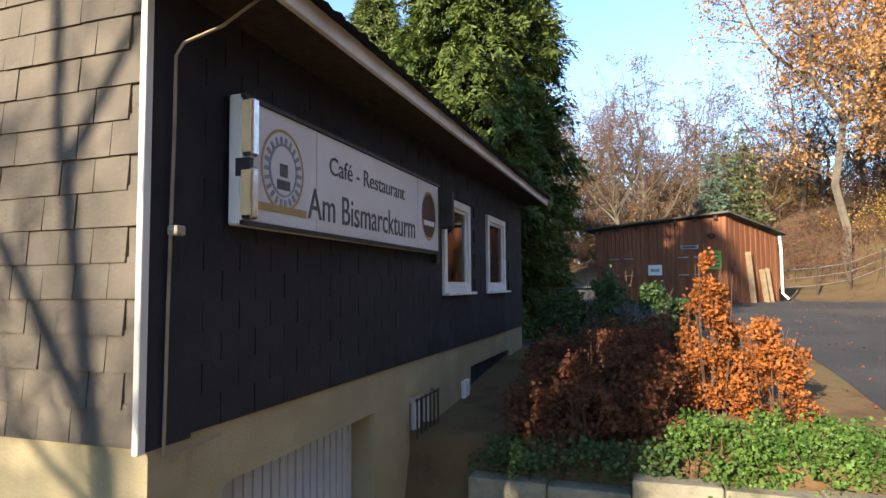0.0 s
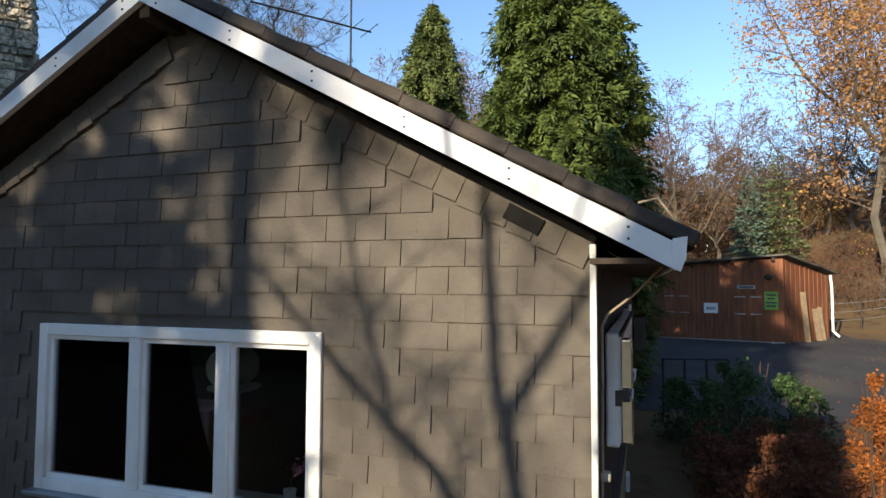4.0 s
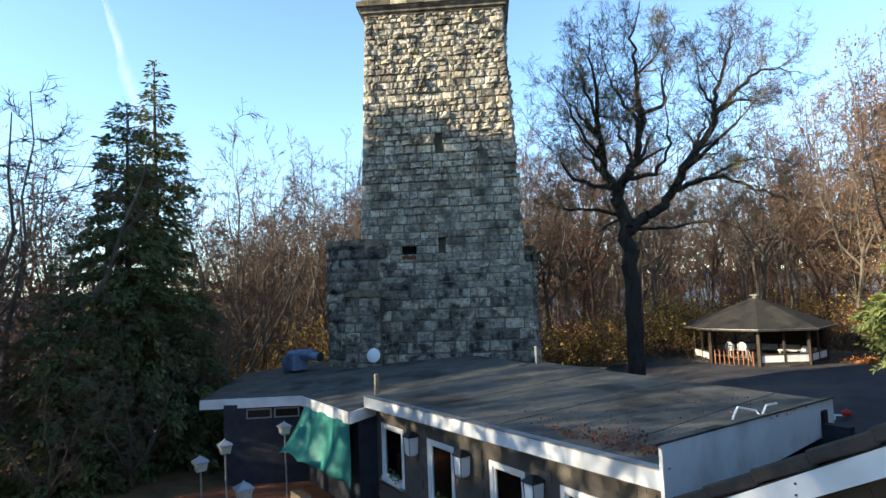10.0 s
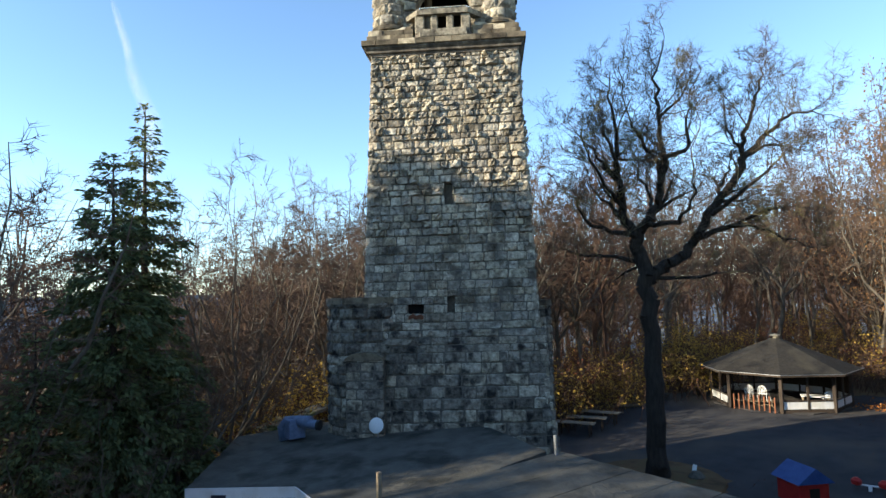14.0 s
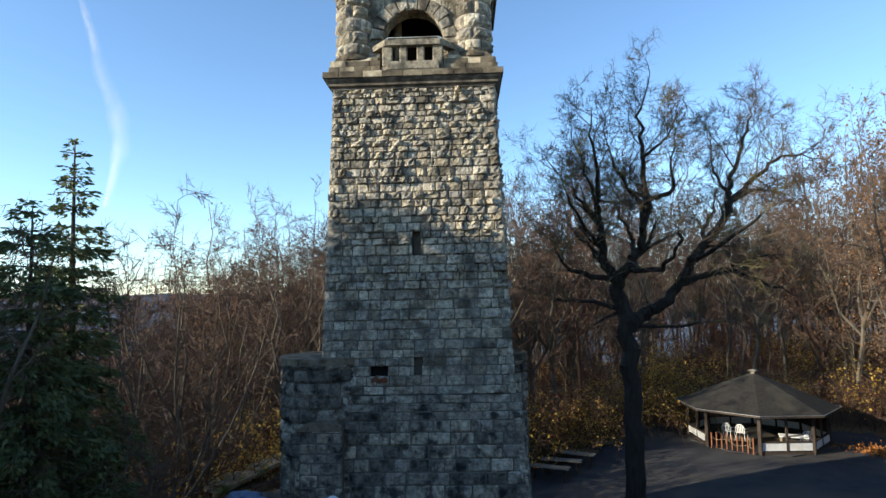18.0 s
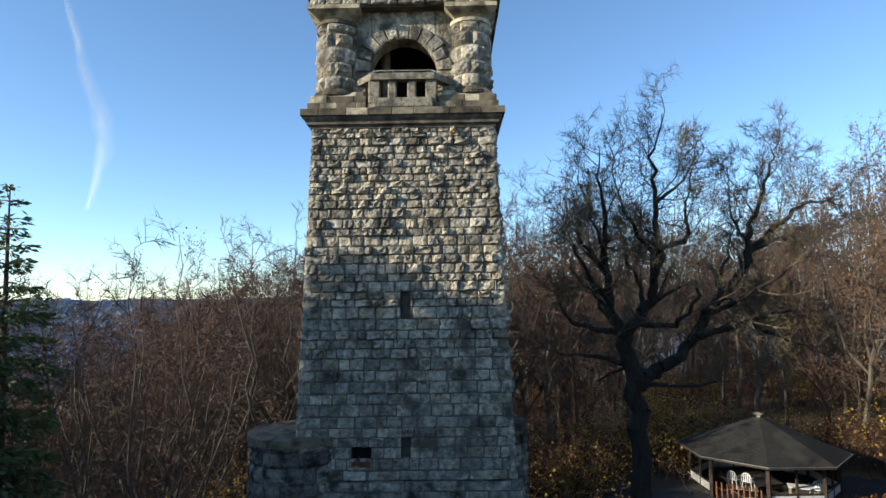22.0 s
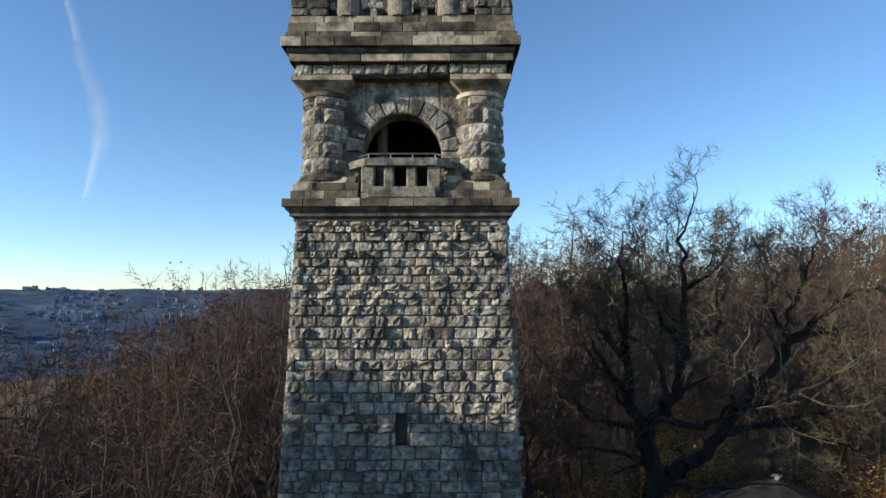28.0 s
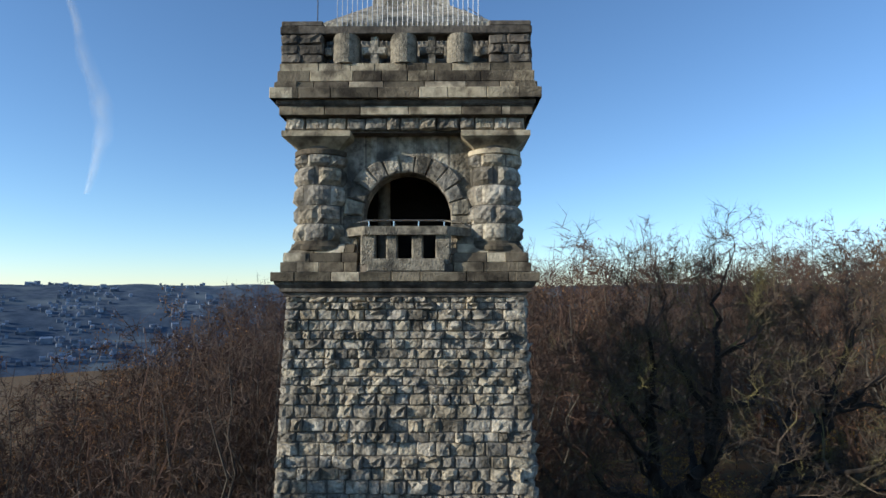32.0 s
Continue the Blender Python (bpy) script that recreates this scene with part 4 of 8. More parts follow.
while z < 3.66:
    y = Y0 + (0.15 if row % 2 else 0.0) + 0.1
    while y < Y1 - 0.2:
        if not any(a - 0.06 < y + 0.15 and y - 0.15 < b + 0.06 and c - 0.16 < z and z < d + 0.02 for a, b, c, d in SIDE_WINS):
            side.box(XR - 0.02, max(y - 0.146, Y0 + 0.024), z, XR - 0.002 - 0.004 * r.random(), y + 0.146, z + 0.17)
        y += 0.3
    z += 0.165
    row += 1
part("slate_cladding", side, SLATE_SHADED, side_wall, kind="stuff")
# Thin sheet added to carry the shade colour up to the corner.
part("corner_panel", MB().box(XR - 0.01, Y0 + 0.021, 1.345, XR + 0.006, Y0 + 0.315, 3.7), SLATE_SHADED, house, "slate at the wall corner in the shade colour")
part("corner_strip", MB().box(XR - 0.024, Y0 - 0.03, 1.34, XR + 0.012, Y0 + 0.02, 3.74, 0.004), WHITE, house, "white metal corner strip")

# roof: boards, tiles, verge and ridge
deck = MB()
for s in (-1, 1):
    a = [(RIDGE_X, RIDGE_Z - 0.05), (RIDGE_X + s * 3.46, RIDGE_Z - 3.46 * PITCH - 0.05), (RIDGE_X + s * 3.46, RIDGE_Z - 3.46 * PITCH + 0.01), (RIDGE_X, RIDGE_Z + 0.01)]
    deck.loft([[(x, y, z) for x, z in a] for y in (2.0, 11.45)])
roof = part("roof", deck, WOOD_DARK, house)
for s in (-1, 1):
    a = [(RIDGE_X, RIDGE_Z - 0.14), (RIDGE_X + s * 3.48, RIDGE_Z - 3.48 * PITCH - 0.14), (RIDGE_X + s * 3.48, RIDGE_Z - 3.48 * PITCH), (RIDGE_X, RIDGE_Z)]
    a = a if s > 0 else a[::-1]
    board = part("bargeboard", MB().loft([[(x - (0.003 if s > 0 else -0.003) * 0, y, z) for x, z in a] for y in (1.94, 1.985)]), WHITE, roof, "white painted bargeboard")
    for k in range(6):
        d = 0.15 + k * 0.62
        for dz in (0.04, 0.10):
            part("screw", MB().box(-0.006, -0.003, -0.006, 0.006, 0.003, 0.006), METAL_DARK, board, at=(RIDGE_X + s * d, 1.937, RIDGE_Z - d * PITCH - dz))
    part("purlin", MB().box(RIDGE_X - 0.045, 1.99, RIDGE_Z - 0.24, RIDGE_X + 0.045, 2.4, RIDGE_Z - 0.145), WOOD_DARK, roof) if s > 0 else None
part("verge_vent", MB().box(-0.12, -0.01, -0.05, 0.12, 0.05, 0.05), BLACK, roof, "dark gap in the verge slates", at=pose(-2.56, Y0 - 0.005, 3.90, 0, SLOPE))
part("end_cap", MB().loft([[(0.0, y, -0.06), (0.035, y, -0.085), (0.06, y, -0.02), (0.07, y, 0.09), (0.0, y, 0.08)] for y in (-0.03, 0.03)]), WHITE, roof, "white flared eaves end", at=pose(RIDGE_X + 3.46, 1.955, RIDGE_Z - 3.46 * PITCH - 0.07))
CL = 0.345
tile_m = MB()
for i in range(4):
    x0, x1 = -0.16 + i * 0.08, -0.16 + (i + 1) * 0.08
    h = (0.0, 0.012, 0.0, 0.02)[i]
    tile_m.add([(x0, 0, 0), (x1, 0, 0), (x1, CL + 0.03, 0.012), (x0, CL + 0.03, 0.012), (x0, 0, 0.032 + h), (x1, 0, 0.032 + (0.012, 0.0, 0.02, 0.0)[i]), (x1, CL + 0.03, 0.038), (x0, CL + 0.03, 0.038)],
               [(4, 5, 6, 7), (0, 1, 5, 4), (3, 2, 1, 0)])
tile_mesh = tile_m.mesh("roof_tile")
tile_mesh.materials.append(TILE)
verge_mesh = MB().box(-0.05, 0, -0.004, 0.03, CL + 0.03, 0.075, 0.012).mesh("verge_tile")
verge_mesh.materials.append(VERGE)
rest = MB()
r = random.Random(4)
for s in (-1, 1):
    for c in range(11):
        d = 3.56 - c * 0.318
        base = (RIDGE_X + s * d, RIDGE_Z + 0.015 - d * PITCH)
        up = pose(base[0], 0, base[1], 0, 0, s * 90) @ pose(0, 0, 0, SLOPE - 2.0)
        for k in range(29):
            y = 2.18 + k * 0.32
            m = pose(0, y, 0) @ up @ pose(r.uniform(-0.004, 0.004), 0, r.uniform(0, 0.006))
            if s > 0 and k < 24:
                part("roof_tile", tile_mesh, None, roof, at=m)
            else:
                rest.add([m @ Vector(p) for p in tile_m.v], tile_m.f)
        part("verge_tile", verge_mesh, None, roof, at=pose(0, 2.0, 0) @ up @ pose(0, 0, 0.012))
part("tile_rest", rest, TILE, roof, kind="stuff")
for k in range(24):
    y = 1.96 + k * 0.395
    n = 9
    capm = MB().loft([[(RIDGE_X + (0.105 + 0.01 * (e == 0)) * math.cos(math.pi * i / n), yy, RIDGE_Z + 0.02 + 0.10 * math.sin(math.pi * i / n)) for i in range(n + 1)] for e, yy in ((0, y), (1, y + 0.41))])
    part("ridge_tile", capm, TILE, roof)
part("ridge_end", MB().lathe([(0.095, 0), (0.10, 0.012), (0.085, 0.02)], 0, 0, 18), VERGE, roof, "round grey ridge end disc", at=pose(RIDGE_X, 1.955, RIDGE_Z + 0.055, 90))
moss = MB()
for k in range(230):
    y = r.uniform(2.05, 11.3)
    d = abs(r.gauss(0.14, 0.05)) if k < 200 else r.uniform(0.3, 3.2)
    sz = r.uniform(0.012, 0.035)
    p = Vector((RIDGE_X + d, y, RIDGE_Z + 0.055 - d * PITCH))
    moss.add([p + Vector((sz * math.cos(a), sz * math.sin(a) * 1.5, -sz * math.cos(a) * PITCH)) for a in (0, 1.05, 2.1, 3.14, 4.2, 5.2)] + [p + Vector((0, 0, sz * 0.7))], [(i, (i + 1) % 6, 6) for i in range(6)])
part("moss", moss, MOSS, roof, "moss cushions along the ridge", kind="stuff")
part("fascia", MB().box(RIDGE_X + 3.47, 1.98, RIDGE_Z - 3.47 * PITCH - 0.12, RIDGE_X + 3.51, 11.4, RIDGE_Z - 3.47 * PITCH + 0.005, 0.004), WHITE, roof, "white eaves board")
for lo, hi in ((XR, RIDGE_X + 3.46), (RIDGE_X - 3.46, XL)):
    part("soffit", MB().box(lo, 2.0, 3.62, hi, 11.4, 3.65), WOOD_DARK, roof)
n = 8
part("gutter", MB().loft([[(RIDGE_X - 3.56 + 0.06 * math.cos(math.pi + math.pi * i / n), y, RIDGE_Z - 3.5 * PITCH + 0.0 + 0.06 * math.sin(math.pi + math.pi * i / n)) for i in range(n + 1)] for y in (1.97, 11.4)], cap=False, closed=False), METAL, roof)
pipe = MB().tube([(RIDGE_X - 3.5, 2.05, 3.62), (RIDGE_X - 3.42, 2.1, 3.5), (XL + 0.1, 2.2, 3.18), (XL + 0.06, 2.22, 3.05), (XL + 0.06, 2.22, 1.2)], 0.045, n=10)
part("downpipe", pipe, METAL, house, "grey zinc downpipe")
part("vent_pipe", MB().box(-3.9, 4.1, 5.0, -3.75, 4.2, 5.06, 0.02), METAL_DARK, roof, "small metal roof vent")
part("snow_guard", MB().tube([(-4.2, 4.2, 5.3), (-3.9, 4.4, 5.25), (-3.2, 4.9, 4.75)], 0.01), METAL_DARK, roof)
part("vent_pipe", MB().tube([(-4.5, 5.6, 5.25), (-4.3, 5.3, 5.22)], 0.03), METAL_DARK, roof)


def window(parent, u0, u1, z0, z1, face, axis_x, mullions, fw=0.06, sill=True, out=1, name="window", label="white framed window"):
    """A framed window in an opening. face: the outer wall face; it looks towards -y (axis_x) or +x."""
    def P(u, d, z):
        return (u, face + d, z) if axis_x else (face - d, u, z)

    def slab(ua, ub, da, db, za, zb, b=0.0):
        p, q = P(ua, da, za), P(ub, db, zb)
        return MB().box(min(p[0], q[0]), min(p[1], q[1]), za, max(p[0], q[0]), max(p[1], q[1]), zb, b)

    w = part(name, slab(u0, u0 + fw, -0.02, 0.09, z0, z1, 0.006), WHITE, parent, label)
    part("frame_side", slab(u1 - fw, u1, -0.02, 0.09, z0, z1, 0.006), WHITE, w)
    part("frame_head", slab(u0 + fw, u1 - fw, -0.02, 0.09, z1 - fw, z1, 0.006), WHITE, w)
    part("frame_foot", slab(u0 + fw, u1 - fw, -0.02, 0.09, z0, z0 + fw, 0.006), WHITE, w)
    edges = [u0 + fw] + [v for q in mullions for v in (q - 0.05, q + 0.05)] + [u1 - fw]
    for q in mullions:
        part("mullion", slab(q - 0.05, q + 0.05, -0.012, 0.07, z0 + fw, z1 - fw, 0.006), WHITE, w)
    for a, b in zip(edges[::2], edges[1::2]):
        for ua, ub, za, zb in ((a, a + 0.035, z0 + fw, z1 - fw), (b - 0.035, b, z0 + fw, z1 - fw), (a + 0.035, b - 0.035, z1 - fw - 0.035, z1 - fw), (a + 0.035, b - 0.035, z0 + fw, z0 + fw + 0.035)):
            part("sash", slab(ua, ub, 0.015, 0.06, za, zb), WHITE, w)
        g = part("pane", slab(a + 0.035, b - 0.035, 0.035, 0.041, z0 + fw + 0.035, z1 - fw - 0.035), GLASS, w)
        g.visible_shadow = False
    if sill:
        part("sill", slab(u0 - 0.04, u1 + 0.04, -0.09, 0.02, z0 - 0.035, z0, 0.006), METAL if axis_x else WHITE, w)
    return w


window(house, *WIN, Y0 + 0.02, True, [-5.52, -4.72], 0.09, label="three-light white window with plants behind the glass")
for w in SIDE_WINS:
    window(house, *w, XR, False, [], 0.09, label="white framed side window")
    part("curtain", MB().box(XR - 0.26, w[0] + 0.1, w[2] + 0.1, XR - 0.24, w[0] + 0.5, w[3] - 0.1), CONCRETE, house)
part("awning_post", MB().box(XR + 0.02, 6.2, 2.35, XR + 0.07, 6.3, 3.05), METAL_DARK, house)
DOOR_GREY = mat("garage_door_paint", [(0.36, 0.38, 0.42), (0.46, 0.48, 0.52)], 2, 0.6, 0.15, 20)
# cellar: garage door, barred window, vent
part("garage_door", MB().box(XR - 0.29, 2.92, -1.18, XR - 0.25, 4.85, 1.02), DOOR_GREY, house, "ribbed pale grey garage door")
for k in range(19):
    part("rib", MB().box(XR - 0.255, 2.97 + k * 0.1, -1.15, XR - 0.235, 3.02 + k * 0.1, 0.98), DOOR_GREY, house)
window(house, *CELLAR[1], XR - 0.09, False, [6.01], 0.05, False, label="small barred cellar window")
part("cellar_sill", MB().box(XR - 0.02, 5.62, -0.66, XR + 0.12, 6.40, -0.62, 0.006), WHITE, house)
for k in range(6):
    part("bar", MB().tube([(XR + 0.03, 5.70 + k * 0.124, -0.62), (XR + 0.03, 5.70 + k * 0.124, 1.0)], 0.01, n=6), METAL_DARK, house)
for zz in (-0.6, 0.2, 0.98):
    part("bar", MB().tube([(XR + 0.03, 5.66, zz), (XR + 0.03, 6.36, zz)], 0.01, n=6), METAL_DARK, house)
part("vent_cover", MB().box(XR - 0.03, 7.34, 0.68, XR + 0.02, 7.58, 0.92, 0.01).box(XR + 0.02, 7.37, 0.71, XR + 0.024, 7.55, 0.89), WHITE, house, "white vent cover")
for k in range(22):
    part("louvre", MB().box(XR - 0.14, 7.82 + k * 0.102, 0.38, XR - 0.10, 7.88 + k * 0.102, 1.02), NAVY, house)
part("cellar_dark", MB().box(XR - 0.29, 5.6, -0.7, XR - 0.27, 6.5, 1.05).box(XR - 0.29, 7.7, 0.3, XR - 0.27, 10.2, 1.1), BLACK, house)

# plants and figures behind the gable window
FLOWER = mat("pink_orchid_petals", [(0.45, 0.12, 0.22), (0.62, 0.25, 0.36)], 3, 0.6, island=0.2)
for x, hgt, pink in ((-4.12, 0.38, 1), (-4.42, 0.30, 1), (-5.2, 0.34, 0), (-5.7, 0.3, 0)):
    pot = thing("flower_pot", (x, Y0 + 0.42, 1.88), "small white pot with an orchid on the window board" if pink else "small pale figure on the window board", "plant pot" if pink else "figurine")
    if pink:
        part("pot", MB().lathe([(0.035, 0), (0.05, 0.08), (0.053, 0.085)], 0, 0, 14), PLASTIC, pot)
        part("stem", MB().tube([(0, 0, 0.07), (0.02, 0, hgt * 0.6), (0.08, 0, hgt)], 0.004, n=4), LEAF_GREEN, pot)
        part("petals", leaves([(0.02 + 0.02 * i, 0.0, hgt * (0.7 + 0.05 * i)) for i in range(7)], 0.06, r, 3, 0.025), FLOWER, pot)
    else:
        part("figure", MB().lathe([(0.06, 0), (0.05, 0.06), (0.025, 0.12), (0.04, 0.2), (0.03, 0.25), (0.02, hgt)], 0, 0, 12), CONCRETE, pot)
part("window_board", MB().box(-6.5, Y0 + 0.3, 1.82, -3.93, Y0 + 0.52, 1.875), WHITE, house)

tree = thing("scratching_post", (-5.35, Y0 + 0.75, 1.3), "pale plush scratching post behind the window", "pet furniture")
PLUSH = mat("pale_plush", [(0.42, 0.40, 0.36), (0.58, 0.56, 0.50)], 12, 0.95, 0.5, 60)
part("base", MB().box(-0.3, -0.22, 0, 0.3, 0.22, 0.05, 0.015), PLUSH, tree)
for x, h in ((-0.16, 1.12), (0.16, 1.3)):
    part("post", MB().lathe([(0.05, 0.05), (0.05, h)], x, 0, 12), PLUSH, tree)
    part("platform", MB().box(x - 0.17, -0.16, h, x + 0.17, 0.16, h + 0.05, 0.02), PLUSH, tree)
part("tunnel", MB().lathe([(0.15, 0), (0.16, 0.02), (0.16, 0.3), (0.15, 0.32)], 0, 0, 16), PLUSH, tree, at=pose(0.16, 0.14, 1.5, 90))

# sign board on the side wall
sign = thing("sign", (XR, 0, 0), "long white restaurant sign board with black lettering and floodlights", "sign")
SY0, SY1, SZ0, SZ1 = 2.85, 6.15, 2.45, 3.19
part("board", MB().box(0.02, SY0, SZ0, 0.11, SY1, SZ1, 0.012), WHITE, sign)
SIGN_FACE = mat("milky_sign_face", [(0.60, 0.61, 0.64), (0.72, 0.73, 0.75)], 1.5, 0.35)
for a, b in ((SY0 + 0.02, SY0 + 0.79), (SY0 + 0.80, SY1 - 0.62), (SY1 - 0.61, SY1 - 0.02)):
    part("panel", MB().box(0.11, a, SZ0 + 0.03, 0.114, b, SZ1 - 0.03), SIGN_FACE, sign)
for zz in (SZ0, SZ1 - 0.025):
    part("trim", MB().box(0.105, SY0, zz, 0.13, SY1, zz + 0.025), METAL_DARK, sign)


def lettering(text, size, y, z, material, width=1.0, parent=sign):
    c = bpy.data.curves.new("lettering", "FONT")
    c.body, c.size, c.extrude, c.align_x = text, size, 0.002, "CENTER"
    c.materials.append(material)
    o = new("lettering", c)
    o.parent = parent
    o.matrix_local = pose(0.117, y, z, 90, 0, 90) @ Matrix.Diagonal((width, 1, 1, 1))
    return o


INK = mat("faded_black_ink", [(0.05, 0.05, 0.06), (0.13, 0.13, 0.14)], 8, 0.6)
GOLD = mat("dull_gold_paint", [(0.35, 0.24, 0.10), (0.45, 0.32, 0.14)], 8, 0.6)
lettering("Café - Restaurant", 0.185, 4.50, 2.90, INK, 1.05)
lettering("Am Bismarckturm", 0.30, 4.50, 2.56, INK, 0.87)


def disc(y, z, rad, sy, x, material, name, n=28, inner=0.0):
    m = MB()
    o = [(x, y + rad * sy * math.cos(i * math.tau / n), z + rad * math.sin(i * math.tau / n)) for i in range(n)]
    if inner:
        q = [(x, y + rad * inner * sy * math.cos(i * math.tau / n), z + rad * inner * math.sin(i * math.tau / n)) for i in range(n)]
        m.loft([[(p[0] + d, p[1], p[2]) for p in ringp] for ringp, d in ((o, -0.002), (o, 0.0), (q, 0.0), (q, -0.002))], cap=False)
    else:
        m.loft([[(p[0] + d, p[1], p[2]) for p in o] for d in (-0.002, 0.0)])
    part(name, m, material, sign)


disc(SY0 + 0.40, 2.82, 0.255, 0.9, 0.117, GOLD, "emblem_ring", inner=0.93)
PALE_INK = mat("faded_blue_grey_ink", [(0.20, 0.22, 0.28), (0.34, 0.36, 0.42)], 9, 0.6)
disc(SY0 + 0.40, 2.82, 0.165, 0.9, 0.118, PALE_INK, "emblem_ring", inner=0.92)
for k in range(22):
    a = k * math.tau / 22
    part("emblem_mark", MB().box(0.117, -0.012, -0.024, 0.1195, 0.012, 0.024), PALE_INK, sign, at=Matrix.Translation((0, SY0 + 0.40 + 0.195 * 0.9 * math.cos(a), 2.81 + 0.195 * math.sin(a))) @ Matrix.Rotation(a - math.pi / 2, 4, "X"))
disc(SY0 + 0.40, 2.82, 0.145, 0.9, 0.118, SIGN_FACE, "emblem_disc")
part("emblem_bar", MB().box(0.118, SY0 + 0.33, 2.70, 0.121, SY0 + 0.47, 2.76).box(0.118, SY0 + 0.36, 2.78, 0.121, SY0 + 0.44, 2.86), INK, sign)
part("emblem_ribbon", MB().box(0.117, SY0 + 0.14, 2.555, 0.12, SY0 + 0.66, 2.60), GOLD, sign)
disc(SY1 - 0.31, 2.82, 0.25, 0.82, 0.117, GOLD, "emblem_ring", inner=0.92)
BROWN = mat("brown_enamel", [(0.06, 0.03, 0.022), (0.10, 0.05, 0.035)], 6, 0.4)
disc(SY1 - 0.31, 2.82, 0.225, 0.82, 0.117, BROWN, "emblem_disc")
part("emblem_bar", MB().box(0.118, SY1 - 0.46, 2.72, 0.12, SY1 - 0.16, 2.77), PLASTIC, sign)
# Warm lens colour includes the sunlight that falls on the tubes.
TUBE = mat("sun_tinted_floodlight_glass", [(0.72, 0.52, 0.26), (0.85, 0.66, 0.38)], 4, 0.25)
for a, b in ((2.83, 3.16), (2.48, 2.77)):
    lamp = part("floodlight", MB().box(0.115, SY0 - 0.01, a, 0.19, SY0 + 0.06, b, 0.012), CHROME, sign, "slim floodlight box at the sign edge")
    part("lens", MB().box(0.125, SY0 - 0.018, a + 0.02, 0.18, SY0 - 0.008, b - 0.02), TUBE, lamp)
part("bracket", MB().box(0.08, SY0 - 0.01, 2.72, 0.17, SY0 + 0.03, 2.82), METAL_DARK, sign)
part("floodlight", MB().box(0.12, SY1 + 0.02, 2.72, 0.26, SY1 + 0.1, 3.12, 0.012), METAL_DARK, sign, "dark floodlight box at the sign edge")
cable = thing("cable", (XR, Y0, 0), "thin brown cable along the wall corner", "cable")
part("wire", MB().tube([(0.24, 0.45, 4.03), (0.36, 0.5, 4.06), (0.47, 0.49, 3.9), (0.43, 0.41, 3.68), (0.2, 0.27, 3.44), (0.06, 0.16, 3.33), (0.03, 0.14, 3.26), (0.03, 0.14, 2.9), (0.02, 0.13, 2.0), (0.02, 0.12, 1.3), (0.04, 0.5, 1.32)], 0.009, n=6), WOOD_PALE, cable)
part("junction_box", MB().box(0.01, 0.12, 2.36, 0.07, 0.19, 2.41, 0.008), CONCRETE, cable)

# antenna on the roof
ant = thing("aerial", (-5.6, 5.85, RIDGE_Z), "tall roof aerial mast with yagi antennas", "aerial")
part("mast", MB().tube([(0, 0, -0.2), (0, 0, 2.75)], 0.014, n=8), METAL_DARK, ant)
for z, back, ahead, n, ang, w0 in ((1.33, 1.35, 0.3, 8, 52, 0.42), (1.80, 0.12, 0.95, 6, -38, 0.20), (2.08, 0.1, 0.35, 3, -20, 0.12)):
    boom = part("boom", MB().tube([(-back, 0, z), (ahead, 0, z)], 0.013, n=6), METAL_DARK, ant, at=pose(0, 0, 0, 0, 0, ang))
    for i in range(n):
        x = -back + 0.03 + i * (back + ahead - 0.06) / (n - 1)
        w = w0 * (1 - 0.4 * i / n)
        part("element", MB().tube([(x, -w, z + 0.012), (x, w, z + 0.012)], 0.005, n=4), METAL_DARK, boom)
part("junction_box", MB().box(-0.03, -0.03, 2.55, 0.03, 0.03, 2.68, 0.005), METAL_DARK, ant)

# ---- annex ----
annex = thing("annex", (0, 0, 0), "low flat-roofed slate-clad annex with white windows", "building")
AW = [(-16.9, -15.88, 2.0, 3.26), (-14.88, -13.92, 2.0, 3.27), (-12.8, -11.86, 2.0, 3.28), (-11.05, -10.1, 2.0, 3.28)]
awall = part("front_wall", wall_grid(-17.15, -9.25, 0.3, 3.72, AW, 5.0, 5.25, True), SLATE_J, annex)
part("rear_wall", MB().box(-17.15, 5.25, 0.3, -16.9, 10.2, 3.6).box(-9.5, 5.25, 0.3, -9.25, 11.0, 3.3).box(-16.9, 10.6, 0.3, -9.5, 10.8, 3.5), SLATE_SHADED, annex)
part("inner_floor", MB().box(-16.9, 5.25, 0.9, -9.5, 10.6, 1.0).box(-16.9, 6.6, 1.0, -9.5, 6.65, 3.6), DARK_IN, annex)
sl = MB()
z, row = 1.2, 0
while z < 3.66:
    x = -17.15 + (0.148 if row % 2 else 0) + 0.148
    while x < -9.3:
        if not any(a - 0.05 < x + 0.14 and x - 0.14 < b + 0.05 and c - 0.2 < z and z < d + 0.02 for a, b, c, d in AW):
            sl.box(x - 0.146, 4.985 - 0.004 * r.random(), z, x + 0.146, 5.0, z + 0.168)
        x += 0.296
    z += 0.17
    row += 1
part("slate_cladding", sl, SLATE_J, awall, kind="stuff")
